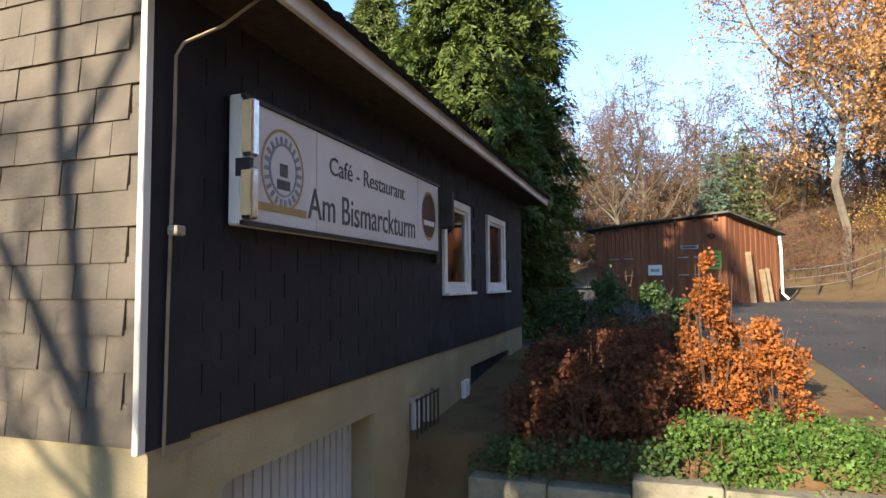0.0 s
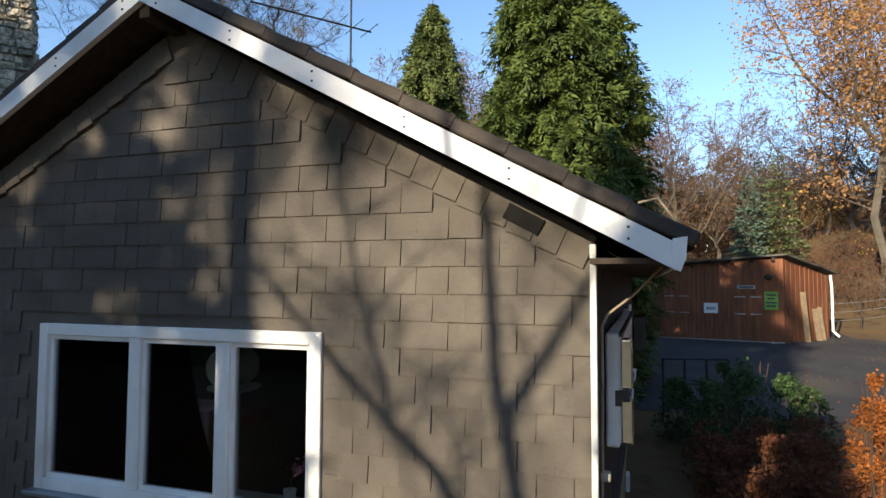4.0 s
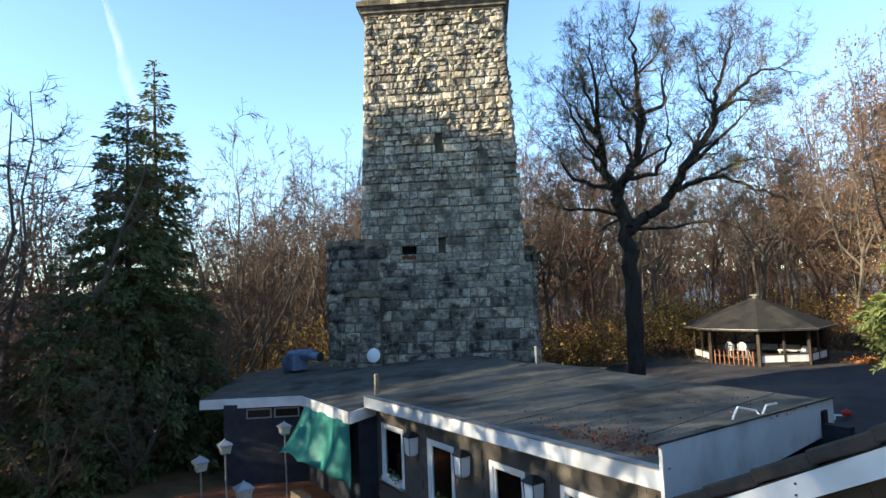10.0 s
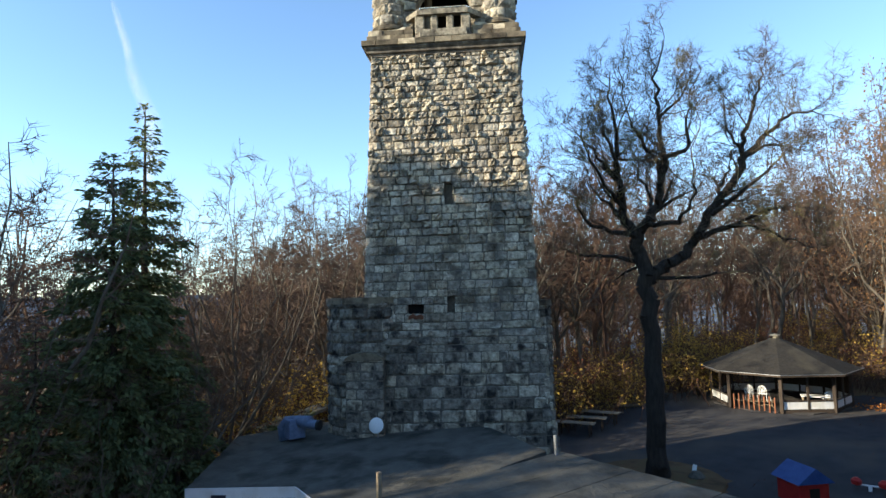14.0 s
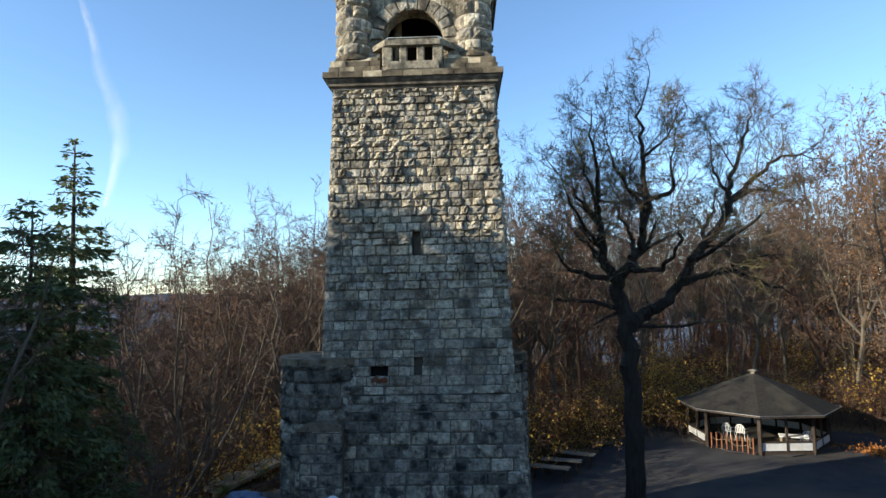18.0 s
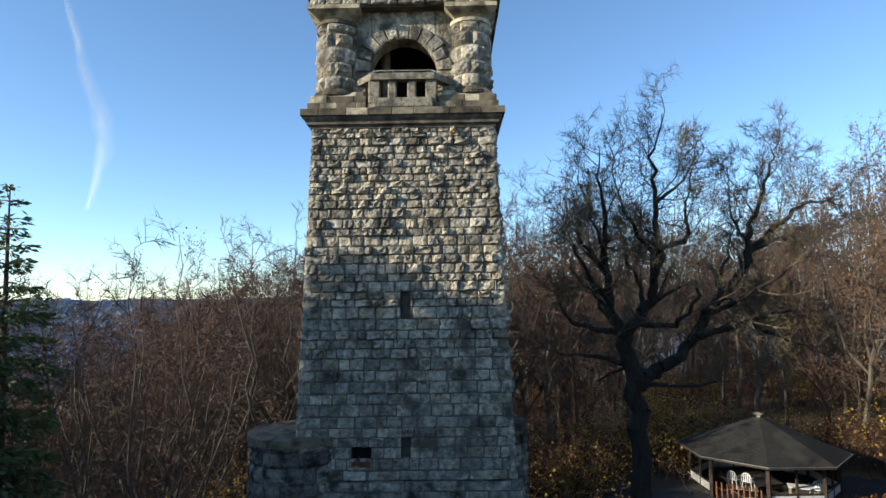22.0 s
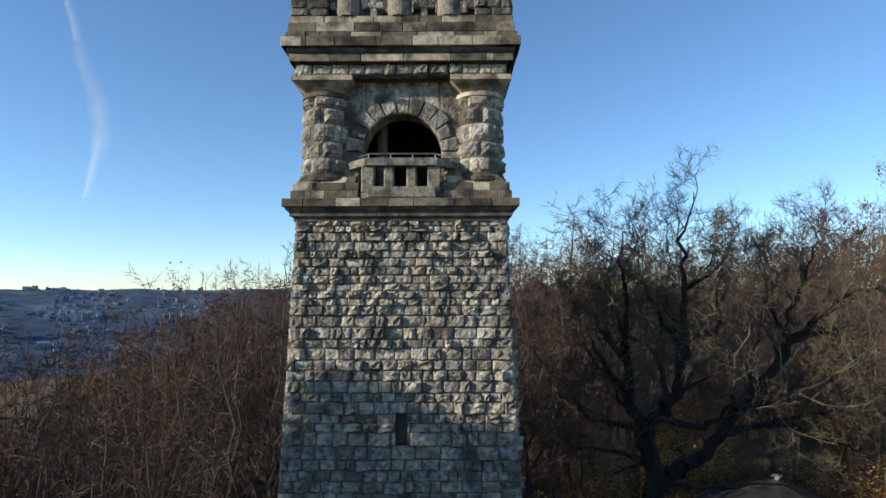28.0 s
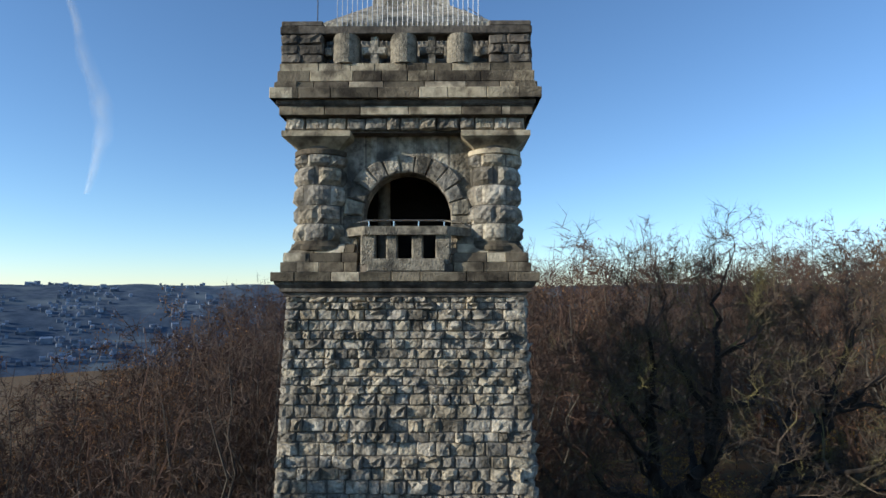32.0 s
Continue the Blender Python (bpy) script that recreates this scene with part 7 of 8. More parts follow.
# Out-of-view row placed to cast dense shade on gable and annex.
for k, (x, y, h, w) in enumerate(((-11.8, -10.2, 9.4, 2.0), (-10.6, -11.0, 9.8, 2.2), (-9.6, -10.2, 8.4, 1.7), (-13.9, -10.2, 7.8, 1.9), (-16.0, -9.2, 8.2, 1.9), (-17.6, -10.0, 7.6, 1.9), (-19.3, -9.0, 8.2, 1.9), (-20.8, -10.2, 8.0, 1.9))):
    conifer("garden_spruce", x, y, h, w, NEEDLE_DARK, "unseen bushy spruce that shades the gable and annex", 60 + k, n=5500, leaf=0.4, droop=0.2, top=0.42)

TREE_KINDS, FAR_KINDS, COARSE_KINDS, BEECH = [], [], [], {}
for v in range(7):
    rng = random.Random(40 + v)
    h = [17, 15, 18.5, 14, 16, 12, 17.5][v]
    args = dict(first=[0.34, 0.42, 0.38, 0.24, 0.45, 0.15, 0.36][v], leaders=[5, 6, 5, 6, 6, 6, 6][v], spread=[0.33, 0.31, 0.28, 0.38, 0.32, 0.42, 0.33][v], r0=0.17)
    thick, thin = crown_tree(h, rng, boughs=12, kids=6, twigs=7, twig_len=0.6, **args)
    trunk_me = wood([s for s in thick if s[2] > 0.03], [], 6).mesh("trunk")
    crown_me = wood([s for s in thick if s[2] <= 0.03], thin, 3, 1.2).mesh("crown")
    trunk_me.materials.append(BARK_GREY)
    crown_me.materials.append(TWIGS_GREY if v in (0, 1, 3, 4, 5) else BARK_BROWN)
    leaf_me = leaves([t[1] for t in thin if rng.random() < 0.5], 0.12, rng, 2, 0.2).mesh("leaves")
    leaf_me.materials.append(LEAF_BROWN)
    if v in (0, 1, 3, 4):
        BEECH[v] = leaves([t[1] for t in thin], 0.115, rng, 5, 0.32).mesh("leaves")
        BEECH[v].materials.append(LEAF_TAN)
    TREE_KINDS.append((trunk_me, crown_me, leaf_me, h))
    thick, thin = crown_tree(h, rng, boughs=9, kids=5, twigs=3, twig_len=1.0, **args)
    FAR_KINDS.append((wood([s for s in thick if s[2] > 0.02], thin, 3, 1.6), h))
    thick, thin = crown_tree(h, rng, boughs=7, kids=4, twigs=3, twig_len=1.2, **args)
    COARSE_KINDS.append((wood([s for s in thick if s[2] > 0.04], thin, 3, 2.4), h))


def forest_tree(x, y, kind, scale, turn, leafy, label="bare late-autumn woodland tree with fine brown twigs", top=None):
    t, c, lf, h = TREE_KINDS[kind]
    tall = scale * (0.9 + 0.2 * ((kind * 7 + int(turn)) % 5) / 4) if top is None else min(1.4, max(0.55, (top - gz(x, y)) / h))
    o = thing("bare_tree", pose(x, y, gz(x, y) - 0.2, 0, 0, turn) @ Matrix.Diagonal((scale, scale, tall, 1)),
              label if not leafy else "woodland tree still holding rusty autumn leaves", "tree", "woods round the yard")
    part("trunk", t, None, o)
    part("crown", c, None, o)
    if leafy:
        part("leaves", lf, None, o)
    return o


# undergrowth: thickets of thin stems
THICKETS = []
for v in range(4):
    rng = random.Random(90 + v)
    th = []
    for k in range(46):
        p = Vector((rng.gauss(0, 1.5), rng.gauss(0, 1.5), 0))
        q = p + Vector((rng.gauss(0, 0.9), rng.gauss(0, 0.9), rng.uniform(1.6, 4.2)))
        th.append((p, q, 0.014))
        for _ in range(13):
            u = p.lerp(q, rng.uniform(0.3, 1.0))
            th.append((u, u + Vector((rng.gauss(0, 0.4), rng.gauss(0, 0.4), rng.uniform(0.0, 0.6))), 0.010))
    tw = wood([], th, 3, 1.5).mesh("stems")
    tw.materials.append(BARK_BROWN)
    lf = leaves([q for p, q, w in th if w < 0.012 and rng.random() < (0.9 if v == 1 else 0.3)], 0.13 if v == 1 else 0.15, rng, 3 if v == 1 else 2, 0.2).mesh("leaves")
    lf.materials.append([LEAF_RUST, LEAF_YELLOW, LEAF_RUST, LEAF_RUST][v])
    THICKETS.append((tw, lf))


def thicket(x, y, v, s, turn):
    o = thing("thicket", pose(x, y, gz(x, y) - 0.1, 0, 0, turn) @ Matrix.Diagonal((s, s, s, 1)), ("yellow-leaved" if v == 1 else "brown tangled") + " undergrowth at the edge of the wood", "undergrowth", "undergrowth of the wood")
    part("stemwork", THICKETS[v][0], None, o, kind="stuff")
    part("leaves", THICKETS[v][1], None, o, kind="stuff")


def canopy(x, y):
    """Height of the tops of the wood: low on the western slope, higher to the north."""
    e = smooth(-14, -2, x)
    if e > 0.01:
        return (20.0 + 0.06 * (y - 42)) * (1 - e) + (14.0 + 0.1 * (y - 42)) * e
    return 14.8 + 6.0 * smooth(12, 38, y) + 0.06 * max(0.0, y - 42) - 0.06 * max(0.0, -48 - x) * smooth(45, 10, y)


rng = random.Random(5)
far_v, far_f, far_k = [], [], 0
FARS = [(np.array(q.v), q.f, h) for q, h in FAR_KINDS]
COARSE = [(np.array(q.v), q.f, h) for q, h in COARSE_KINDS]


def far_tree(kinds, x, y, r1, r2, sx, top):
    global far_k
    v, f, h = kinds[int(r1 * len(kinds))]
    z0 = gz(x, y)
    sz = min(1.45, max(0.6, (top - z0) / h))
    ca, sa = math.cos(r2 * 6.28) * sx, math.sin(r2 * 6.28) * sx
    far_v.append(np.stack([v[:, 0] * ca - v[:, 1] * sa + x, v[:, 0] * sa + v[:, 1] * ca + y, v[:, 2] * sz + z0], 1))
    far_f.extend([tuple(i + far_k for i in q) for q in f])
    far_k += len(v)


BRUSH = []
for v in range(3):
    th = []
    for k in range(16):
        p = Vector((rng.gauss(0, 2.0), rng.gauss(0, 2.0), 0))
        q = p + Vector((rng.gauss(0, 1.2), rng.gauss(0, 1.2), rng.uniform(2.5, 6)))
        th.append((p, q, 0.02))
        for _ in range(9):
            u = p.lerp(q, rng.uniform(0.2, 1.0))
            th.append((u, u + Vector((rng.gauss(0, 0.9), rng.gauss(0, 0.9), rng.uniform(0.1, 1.1))), 0.014))
    w = wood([], th, 3, 2.0)
    BRUSH.append((np.array(w.v), w.f, 7.0))
spots = []
for gy in range(-72, 190, 4):
    for gx in range(-190, 90, 4):
        x, y = gx + rng.uniform(-1.9, 1.9), gy + rng.uniform(-1.9, 1.9)
        r = [rng.random() for _ in range(6)]
        spots.append((math.hypot(x + 14, y - 14), x, y, r))
spots.sort(key=lambda q: q[0])
near, brush = 0, 0
for d, x, y, (r1, r2, r3, r4, r5, r6) in spots:
    # Out-of-view trees added south and east to dim the sky light.
    if d > 34 and (y < -14 or x > 14) and d < 75 and not (x > 0 and y > 20):
        if r4 < 0.42 and not -22 < x < 2:
            far_tree(COARSE, x, y, r1, r2, 1.0, gz(x, y) + 17.0)
        continue
    west = x < -33.5 and y > -45
    north = y > 42 and x > -40
    south_west = x < -24.5 and -7 < y < -2 and x < -22 + y * 0.5
    if d > 150 or not (west or north or south_west) or (x > 2 and y < 43):
        continue
    if math.hypot(x + 24, y - 12) < 9.5 or math.hypot(x - PAV[0], y - PAV[1]) < 6.6:
        continue
    if -8 < y < 7 and abs(x + 31.5 + 0.315 * (9 - y)) < 2.6:
        continue
    top = canopy(x, y) - 3.2 * r5 * r5 + 0.3
    calm = x < -30 and y < 27
    if d < 70 and near < 200 and r4 < (0.4 if y > 30 else 0.48):
        forest_tree(x, y, int(r1 * 7), 0.8 + 0.3 * r6, r2 * 360, r3 > (0.9 if calm else 0.86), top=top)
        near += 1
        if brush < 170 and r3 < 0.62:
            thicket(x + 1.5, y + 1.0, int(r3 * 4.9), 0.7 + 0.55 * r6, r2 * 300)
            brush += 1
    elif d > 48 and r4 > (0.6 if y < 38 or x > -8 else 0.86) and d < 120:
        far_tree(BRUSH, x, y, r1, r2, 1.0 + 0.5 * r6, gz(x, y) + 7.5)
        if r4 > 0.8:
            far_tree(COARSE, x, y, r5, r2, 1.0, top)
    elif r4 < (0.42 if d < 80 and y > 38 else 0.72 if d < 80 else 0.5 if d < 110 else 0.22):
        far_tree(FARS if d < 62 else COARSE, x, y, r1, r2, 0.9 + 0.3 * r6, top)
fm = bpy.data.meshes.new("far_woods")
fm.from_pydata(np.concatenate(far_v).tolist(), [], far_f)
fm.materials.append(BARK_BROWN)
tagged(new("far_woods", fm), "far brown leafless woods on the slopes", "woods", "", "stuff")

# edge of the clearing: hedges of undergrowth and single trees
for k in range(26):
    thicket(-31.8 + 1.0 * math.sin(k * 1.3), 3.0 + k * 1.5, (1, 1, 2, 1, 3)[k % 5], rng.uniform(0.6, 1.0), k * 40)
for k in range(24):
    thicket(-32 + k * 1.6, 43.6 + 0.12 * k + math.sin(k * 2.0), (0, 3, 2, 1, 0)[k % 5] if not 8 < k < 14 else 1, rng.uniform(0.5, 0.85), k * 33)
for x, y, kd, s, lf in ((-23.5, -4.6, 3, 0.6, 0), (-25.5, -3.4, 5, 0.75, 0), (-30.5, 3.5, 5, 0.8, 0), (-32.2, 6.8, 3, 0.72, 0), (-34.5, 16, 1, 0.9, 0),
                        (-33.5, 22, 6, 0.85, 0), (-32, 33, 4, 0.95, 0), (-14.5, 43, 1, 1.0, 1), (-9.5, 41, 3, 1.0, 1), (-5, 40.5, 1, 0.85, 1), (-1.5, 38.5, 6, 0.68, 1), (0.3, 40.5, 3, 0.75, 1), 
                        (10, 47, 0, 0.85, 1), (5, 48, 2, 0.6, 0), (14, 42, 4, 1.0, 1)):
    forest_tree(x, y, kd, s, 57 * x, lf)
# Unseen row added to cut the sky light on the side wall.
for k in range(11):
    thing_east = forest_tree(10.5 + 1.6 * math.sin(k * 2.3), -9 + k * 2.0, (0, 3)[k % 2], 0.85 + 0.1 * math.sin(k), 70 * k, 0, "unseen leafy tree added in the east to block sky light")
    part("leaves", BEECH[(0, 3)[k % 2]], None, thing_east, kind="stuff")
for x, y, kd, tp in ((-24.8, -3.8, 0, 12.0), (-28.8, 4.5, 5, 13.6), (-30.9, 5.8, 0, 13.0)):
    forest_tree(x, y, kd, 0.7, 61 * x, 0, "many-stemmed bare tree beside the dark spruces", top=tp)
# taller trees beside the tower and behind the pavilion
for x, y, kd, tp, lf in ((-38.5, 12.5, 0, 15.2, 0), (-41.0, 14.6, 4, 16.0, 0), (-44.0, 17.6, 2, 16.8, 0), (-18.6, 40.4, 3, 20.0, 1), (-16.0, 42.0, 1, 20.6, 1), (-13.4, 41.0, 0, 19.4, 0), (-33.0, 27.0, 6, 17.6, 0), (-24.5, 47.0, 3, 22.4, 1), (-20.5, 45.0, 1, 22.8, 1), (-27.5, 49.0, 3, 21.6, 0), (-17.0, 44.6, 3, 23.0, 1), (-13.5, 46.0, 1, 23.6, 1), (-10.0, 45.0, 3, 23.0, 1)):
    forest_tree(x, y, kd, 1.0, 41 * x, lf, top=tp)
for k, (x, y) in enumerate(((7.0, 33.0), (9.0, 35.2), (11.0, 33.6), (13.2, 31.0), (6.2, 37.0), (9.4, 39.0), (12.4, 38.0), (4.0, 36.6), (8.2, 30.6), (14.6, 35.0), (1.5, 37.5))):
    thicket(x, y, (0, 2, 1, 3, 2)[k % 5], 0.55 + 0.2 * math.sin(k * 1.9) ** 2, 50 * k)
# tall beeches on the bank, thick with tan leaves
for x, y, kd, sc in ((8.8, 32.5, 1, 1.2), (11.6, 30.5, 3, 1.2), (12.5, 37, 0, 1.1), (15.5, 33, 4, 1.15)):
    o = forest_tree(x, y, kd, sc, 57 * x, 0, "tall beech with a thick crown of tan autumn leaves")
    part("leaves", BEECH[kd], None, o, kind="stuff")
for x, y, kd, sc, tp in ((-0.4, 40.0, 1, 0.95, 16.4), (2.4, 43.0, 3, 0.9, 16.0), (-3.0, 43.5, 1, 0.9, 15.6)):
    o = forest_tree(x, y, kd, sc, 33 * y, 0, "rounded beech with a thin crown of tan leaves", top=tp)
    part("leaves", TREE_KINDS[kd][2], None, o, kind="stuff")
# small bare shrubs before the dark spruces
for x, y, kd, sc in ((-23.4, 0.4, 5, 0.42), (-24.2, -2.6, 3, 0.5), (-22.6, -1.6, 5, 0.36), (-25.4, 3.0, 1, 0.45)):
    forest_tree(x, y, kd, sc, 63 * x, 0, "bare arching shrub before the dark spruces")
for k, (x, y) in enumerate(((-33.6, 8.6), (-33.8, 11.0), (-33.4, 13.4), (-32.4, 15.6), (-32.8, 18.0))):
    thicket(x, y, 1, 1.15, k * 70)
# bare trees of the garden to the south, whose branches shade the gable and the roofs
for x, y, kd, s in ((-10.4, -10.6, 3, 0.76), (-9.7, -13.6, 1, 0.8), (-14.5, -10.5, 6, 0.8), (-17.5, -12.5, 2, 0.85), (-14.8, -14.5, 1, 0.95), (-13.2, -12.2, 5, 0.7), (3.0, -18.0, 1, 1.0)):
    forest_tree(x, y, kd, s, 91 * x, 0, "bare garden tree south of the terrace")

for k in range(6):
    forest_tree(-26.5 + 1.9 * k, -14.5 - 2.2 * math.sin(k * 2.3), (0, 6, 2, 4, 1)[k % 5], 1.0, 77 * k, 0, "tall bare tree of the wood to the south", top=17.0 + 1.2 * math.sin(k * 1.7))

# unseen cypress and pine, added to shade the hedge, the drive and the shed
scale_conifer("shade_cypress", -4.5, -7.0, 8.0 - gz(-4.5, -7.0), 0.5, NEEDLE, "unseen narrow cypress added to shade the hedge", 91, 620, lambda v: 1 - v ** 4, 0.2, 0.4)
scale_conifer("shade_pine", -10.4, -16.0, 19.0 - gz(-10.4, -16.0), 2.1, NEEDLE_DARK, "unseen pine with a bare trunk and high crown, added to shade the shed", 92, 1500, lambda v: (1 - v) ** 0.5 * 1.4 if v > 0.7 else 0.77, 0.3, 0.7, 12.2 - gz(-10.4, -16.0), 0.4)
# Unseen beech added so soft leaf shade falls on the gable.
o = forest_tree(-12.6, -24.0, 3, 1.0, 20, 0, "rounded beech with a thin crown of tan leaves")
part("leaves", TREE_KINDS[3][2], None, o, kind="stuff")

# a slender tree close to the gable, whose forked shadow falls on the slates
rng = random.Random(33)
slim = thing("slender_tree", (-4.8, -5.9, gz(-4.8, -5.9) - 0.1), "slender bare garden tree with a forked trunk", "tree")
thick, thin = [], []
for pts, ra, rb in (([(0, 0, 0), (0.05, 0, 2.2), (-0.08, 0, 4.2), (-0.22, 0.05, 5.6), (-0.5, 0.1, 7.2), (-0.6, 0.1, 9.0)], 0.13, 0.025), ([(-0.1, 0, 4.4), (0.25, 0.1, 5.6), (0.35, 0.1, 7.4)], 0.07, 0.015), ([(-0.25, 0.05, 5.7), (-0.9, 0, 6.6), (-1.7, 0.1, 7.3), (-2.5, 0, 8.2)], 0.06, 0.012),
                    ([(-0.45, 0.1, 6.9), (0.1, 0, 7.9), (0.4, 0, 9.0)], 0.05, 0.012), ([(-0.15, 0, 5.2), (-0.7, 0.1, 5.6), (-1.3, 0, 5.7)], 0.035, 0.008), ([(-1.2, 0, 6.9), (-1.5, 0, 8.0), (-1.6, 0.1, 8.8)], 0.035, 0.008)):
    pts = [Vector(p) for p in pts]
    for i in range(len(pts) - 1):
        k0, k1 = i / (len(pts) - 1), (i + 1) / (len(pts) - 1)
        thick.append((pts[i], pts[i + 1], ra + (rb - ra) * k0, ra + (rb - ra) * k1))
    for _ in range(7):
        i = rng.randrange(1, len(pts)) - 1
        q = pts[i].lerp(pts[i + 1], rng.random())
        if q.z > 4.5:
            e = q + Vector((rng.gauss(0, 0.5), rng.gauss(0, 0.3), rng.uniform(0.2, 0.8)))
            thick.append((q, e, 0.014, 0.006))
            thin += [(q.lerp(e, 0.6), q.lerp(e, 0.6) + Vector((rng.gauss(0, 0.3), rng.gauss(0, 0.3), 0.3)), 0.007) for _ in range(2)]
part("trunk", wood([q for q in thick if q[2] > 0.03], [], 8), BARK, slim, smooth=True)
part("crown", wood([q for q in thick if q[2] <= 0.03], thin, 3, 1.0), BARK, slim, kind="stuff")

# the old oak in the yard: limbs drawn one by one, then boughs and fans of fine twigs
rng = random.Random(19)
OAK_Z = gz(-21.9, 19.8) - 0.1
oak = thing("oak_tree", pose(-21.9, 19.8, OAK_Z, 0, 0, 52), "large bare old oak with a dark forked trunk", "tree")
thick, thin = [], []


def grow(p, d, length, ra, level):
    """A crooked bough with smaller ones on it; the last level carries twigs."""
    n = (5, 4, 3)[level]
    pts = [(p.copy(), ra)]
    for i in range(n):
        w = 0.28 + 0.04 * level
        d = (d + Vector((rng.gauss(0, w), rng.gauss(0, w), rng.gauss(0, w) + 0.08))).normalized()
        p = p + d * (length / n)
        pts.append((p.copy(), ra + (0.0045 - ra) * (i + 1) / n))
    for (a, x), (b, y) in zip(pts, pts[1:]):
        thick.append((a, b, x, y))
    kids = (6, 5, 5)[level]
    for k in range(kids):
        u = 0.18 + 0.82 * (k + rng.random()) / kids
        i = min(n - 1, int(u * n))
        q = pts[i][0].lerp(pts[i + 1][0], min(1.0, u * n - i))
        along = (pts[i + 1][0] - pts[i][0]).normalized()
        side = Vector((rng.gauss(0, 1), rng.gauss(0, 1), rng.gauss(0.2, 0.7)))
        side = (side - along * side.dot(along)).normalized()
        e = (along * rng.uniform(0.4, 0.95) + side * rng.uniform(0.6, 1.0)).normalized()
        if level == 2:
            thin.append((q, q + e * rng.uniform(0.2, 0.5), 0.0042))
        else:
            grow(q, e, length * rng.uniform(0.34, 0.52) * (1.15 - 0.35 * u), max(0.006, pts[i][1] * rng.uniform(0.42, 0.58)), level + 1)


def limb(pts, ra, rb, kids, reach):
    """A main limb along a drawn line, with boughs growing from it."""
    pts = [Vector((x * 0.875, y * 0.9 - 0.27 * max(0, z - 10.5), 0.962 * min(z, 9.0) + 0.755 * max(0, z - 9.0) - OAK_Z)) for x, y, z in pts]
    n = len(pts) - 1
    fine = []
    for i in range(n):
        p0, p1, p2, p3 = pts[max(0, i - 1)], pts[i], pts[i + 1], pts[min(n, i + 2)]
        for k in range(4):
            t = k / 4
            q = 0.5 * (2 * p1 + (p2 - p0) * t + (2 * p0 - 5 * p1 + 4 * p2 - p3) * t * t + (3 * p1 - p0 - 3 * p2 + p3) * t ** 3)
            jig = min(0.07, ra * 0.5) if i + k else 0.0
            fine.append(q + Vector((rng.gauss(0, jig), rng.gauss(0, jig), rng.gauss(0, jig * 0.5))))
    fine.append(pts[-1])
    n = len(fine) - 1
    rad = [ra + (rb - ra) * (i / n) ** 0.8 for i in range(n + 1)]
    for i in range(n):
        thick.append((fine[i], fine[i + 1], rad[i], rad[i + 1]))
    for k in range(kids):
        u = 0.15 + 0.85 * (k + rng.random()) / kids
        i = min(n - 1, int(u * n))
        along = (fine[i + 1] - fine[i]).normalized()
        side = Vector((rng.gauss(0, 1), rng.gauss(0, 1.2), rng.gauss(0.1, 0.6)))
        side = (side - along * side.dot(along)).normalized()
        e = (along * rng.uniform(0.4, 0.9) + side * rng.uniform(0.6, 1.0) + Vector((0, 0, 0.12))).normalized()
        grow(fine[i], e, reach * rng.uniform(0.7, 1.5) * (1.2 - 0.55 * u), max(0.018, rad[i] * rng.uniform(0.35, 0.5)), 0)


limb([(0.1, 0, 0.3), (0.1, 0.02, 3.6), (0.12, 0.03, 6.6), (0.05, 0.0, 9.0), (-0.25, 0.0, 10.5), (-0.4, 0, 11.4)], 0.42, 0.25, 0, 0)
thick.append((Vector((0.09, 0, -0.1)), Vector((0.09, 0, 0.7)), 0.60, 0.43))
# left leader and its limbs
limb([(-0.4, 0, 11.3), (-0.9, 0.1, 12.4), (-1.17, 0.2, 14.3), (-1.35, 0.1, 16.1), (-1.6, -0.2, 17.8), (-1.8, -0.3, 19.3)], 0.22, 0.018, 13, 2.3)
limb([(-1.1, 0.2, 13.9), (-1.7, 0.5, 15.0), (-2.3, 0.8, 16.0), (-3.5, 1.0, 17.7)], 0.11, 0.014, 9, 1.9)
limb([(-0.5, 0, 11.3), (-1.7, -0.2, 11.6), (-2.7, -0.5, 12.0), (-3.35, -0.7, 13.1), (-4.6, -0.9, 14.5)], 0.13, 0.014, 10, 2.0)
limb([(-0.95, 0.1, 12.6), (-1.9, -0.9, 13.8), (-2.9, -1.6, 15.2), (-3.4, -2.0, 16.6)], 0.11, 0.014, 9, 1.9)
limb([(-1.2, 0.1, 14.6), (-2.0, -0.6, 16.4), (-2.7, -0.9, 18.2)], 0.09, 0.012, 7, 1.6)
limb([(0.0, 0.0, 9.6), (-1.35, 0.2, 10.2), (-3.0, 0.3, 10.3), (-4.2, 0.2, 10.9)], 0.12, 0.012, 8, 1.8)
# middle leader
limb([(-0.4, 0, 11.2), (0.28, -0.1, 12.3), (0.67, -0.2, 13.4), (0.66, -0.3, 15.2), (0.37, -0.3, 17.2), (0.3, -0.1, 18.9), (0.55, 0.1, 20.8)], 0.25, 0.015, 15, 2.3)
limb([(0.66, -0.3, 15.1), (1.73, -0.2, 15.6), (1.78, 0.1, 16.4), (1.9, 0.3, 18.1), (2.3, 0.4, 19.6)], 0.11, 0.012, 10, 1.8)
limb([(0.66, -0.25, 14.6), (-0.2, 0.2, 16.2), (-0.8, 0.5, 17.6), (-1.1, 0.8, 19.6)], 0.10, 0.012, 9, 1.8)
limb([(0.4, -0.3, 17.1), (1.2, -0.8, 17.9), (1.5, -1.1, 19.4)], 0.07, 0.012, 7, 1.4)
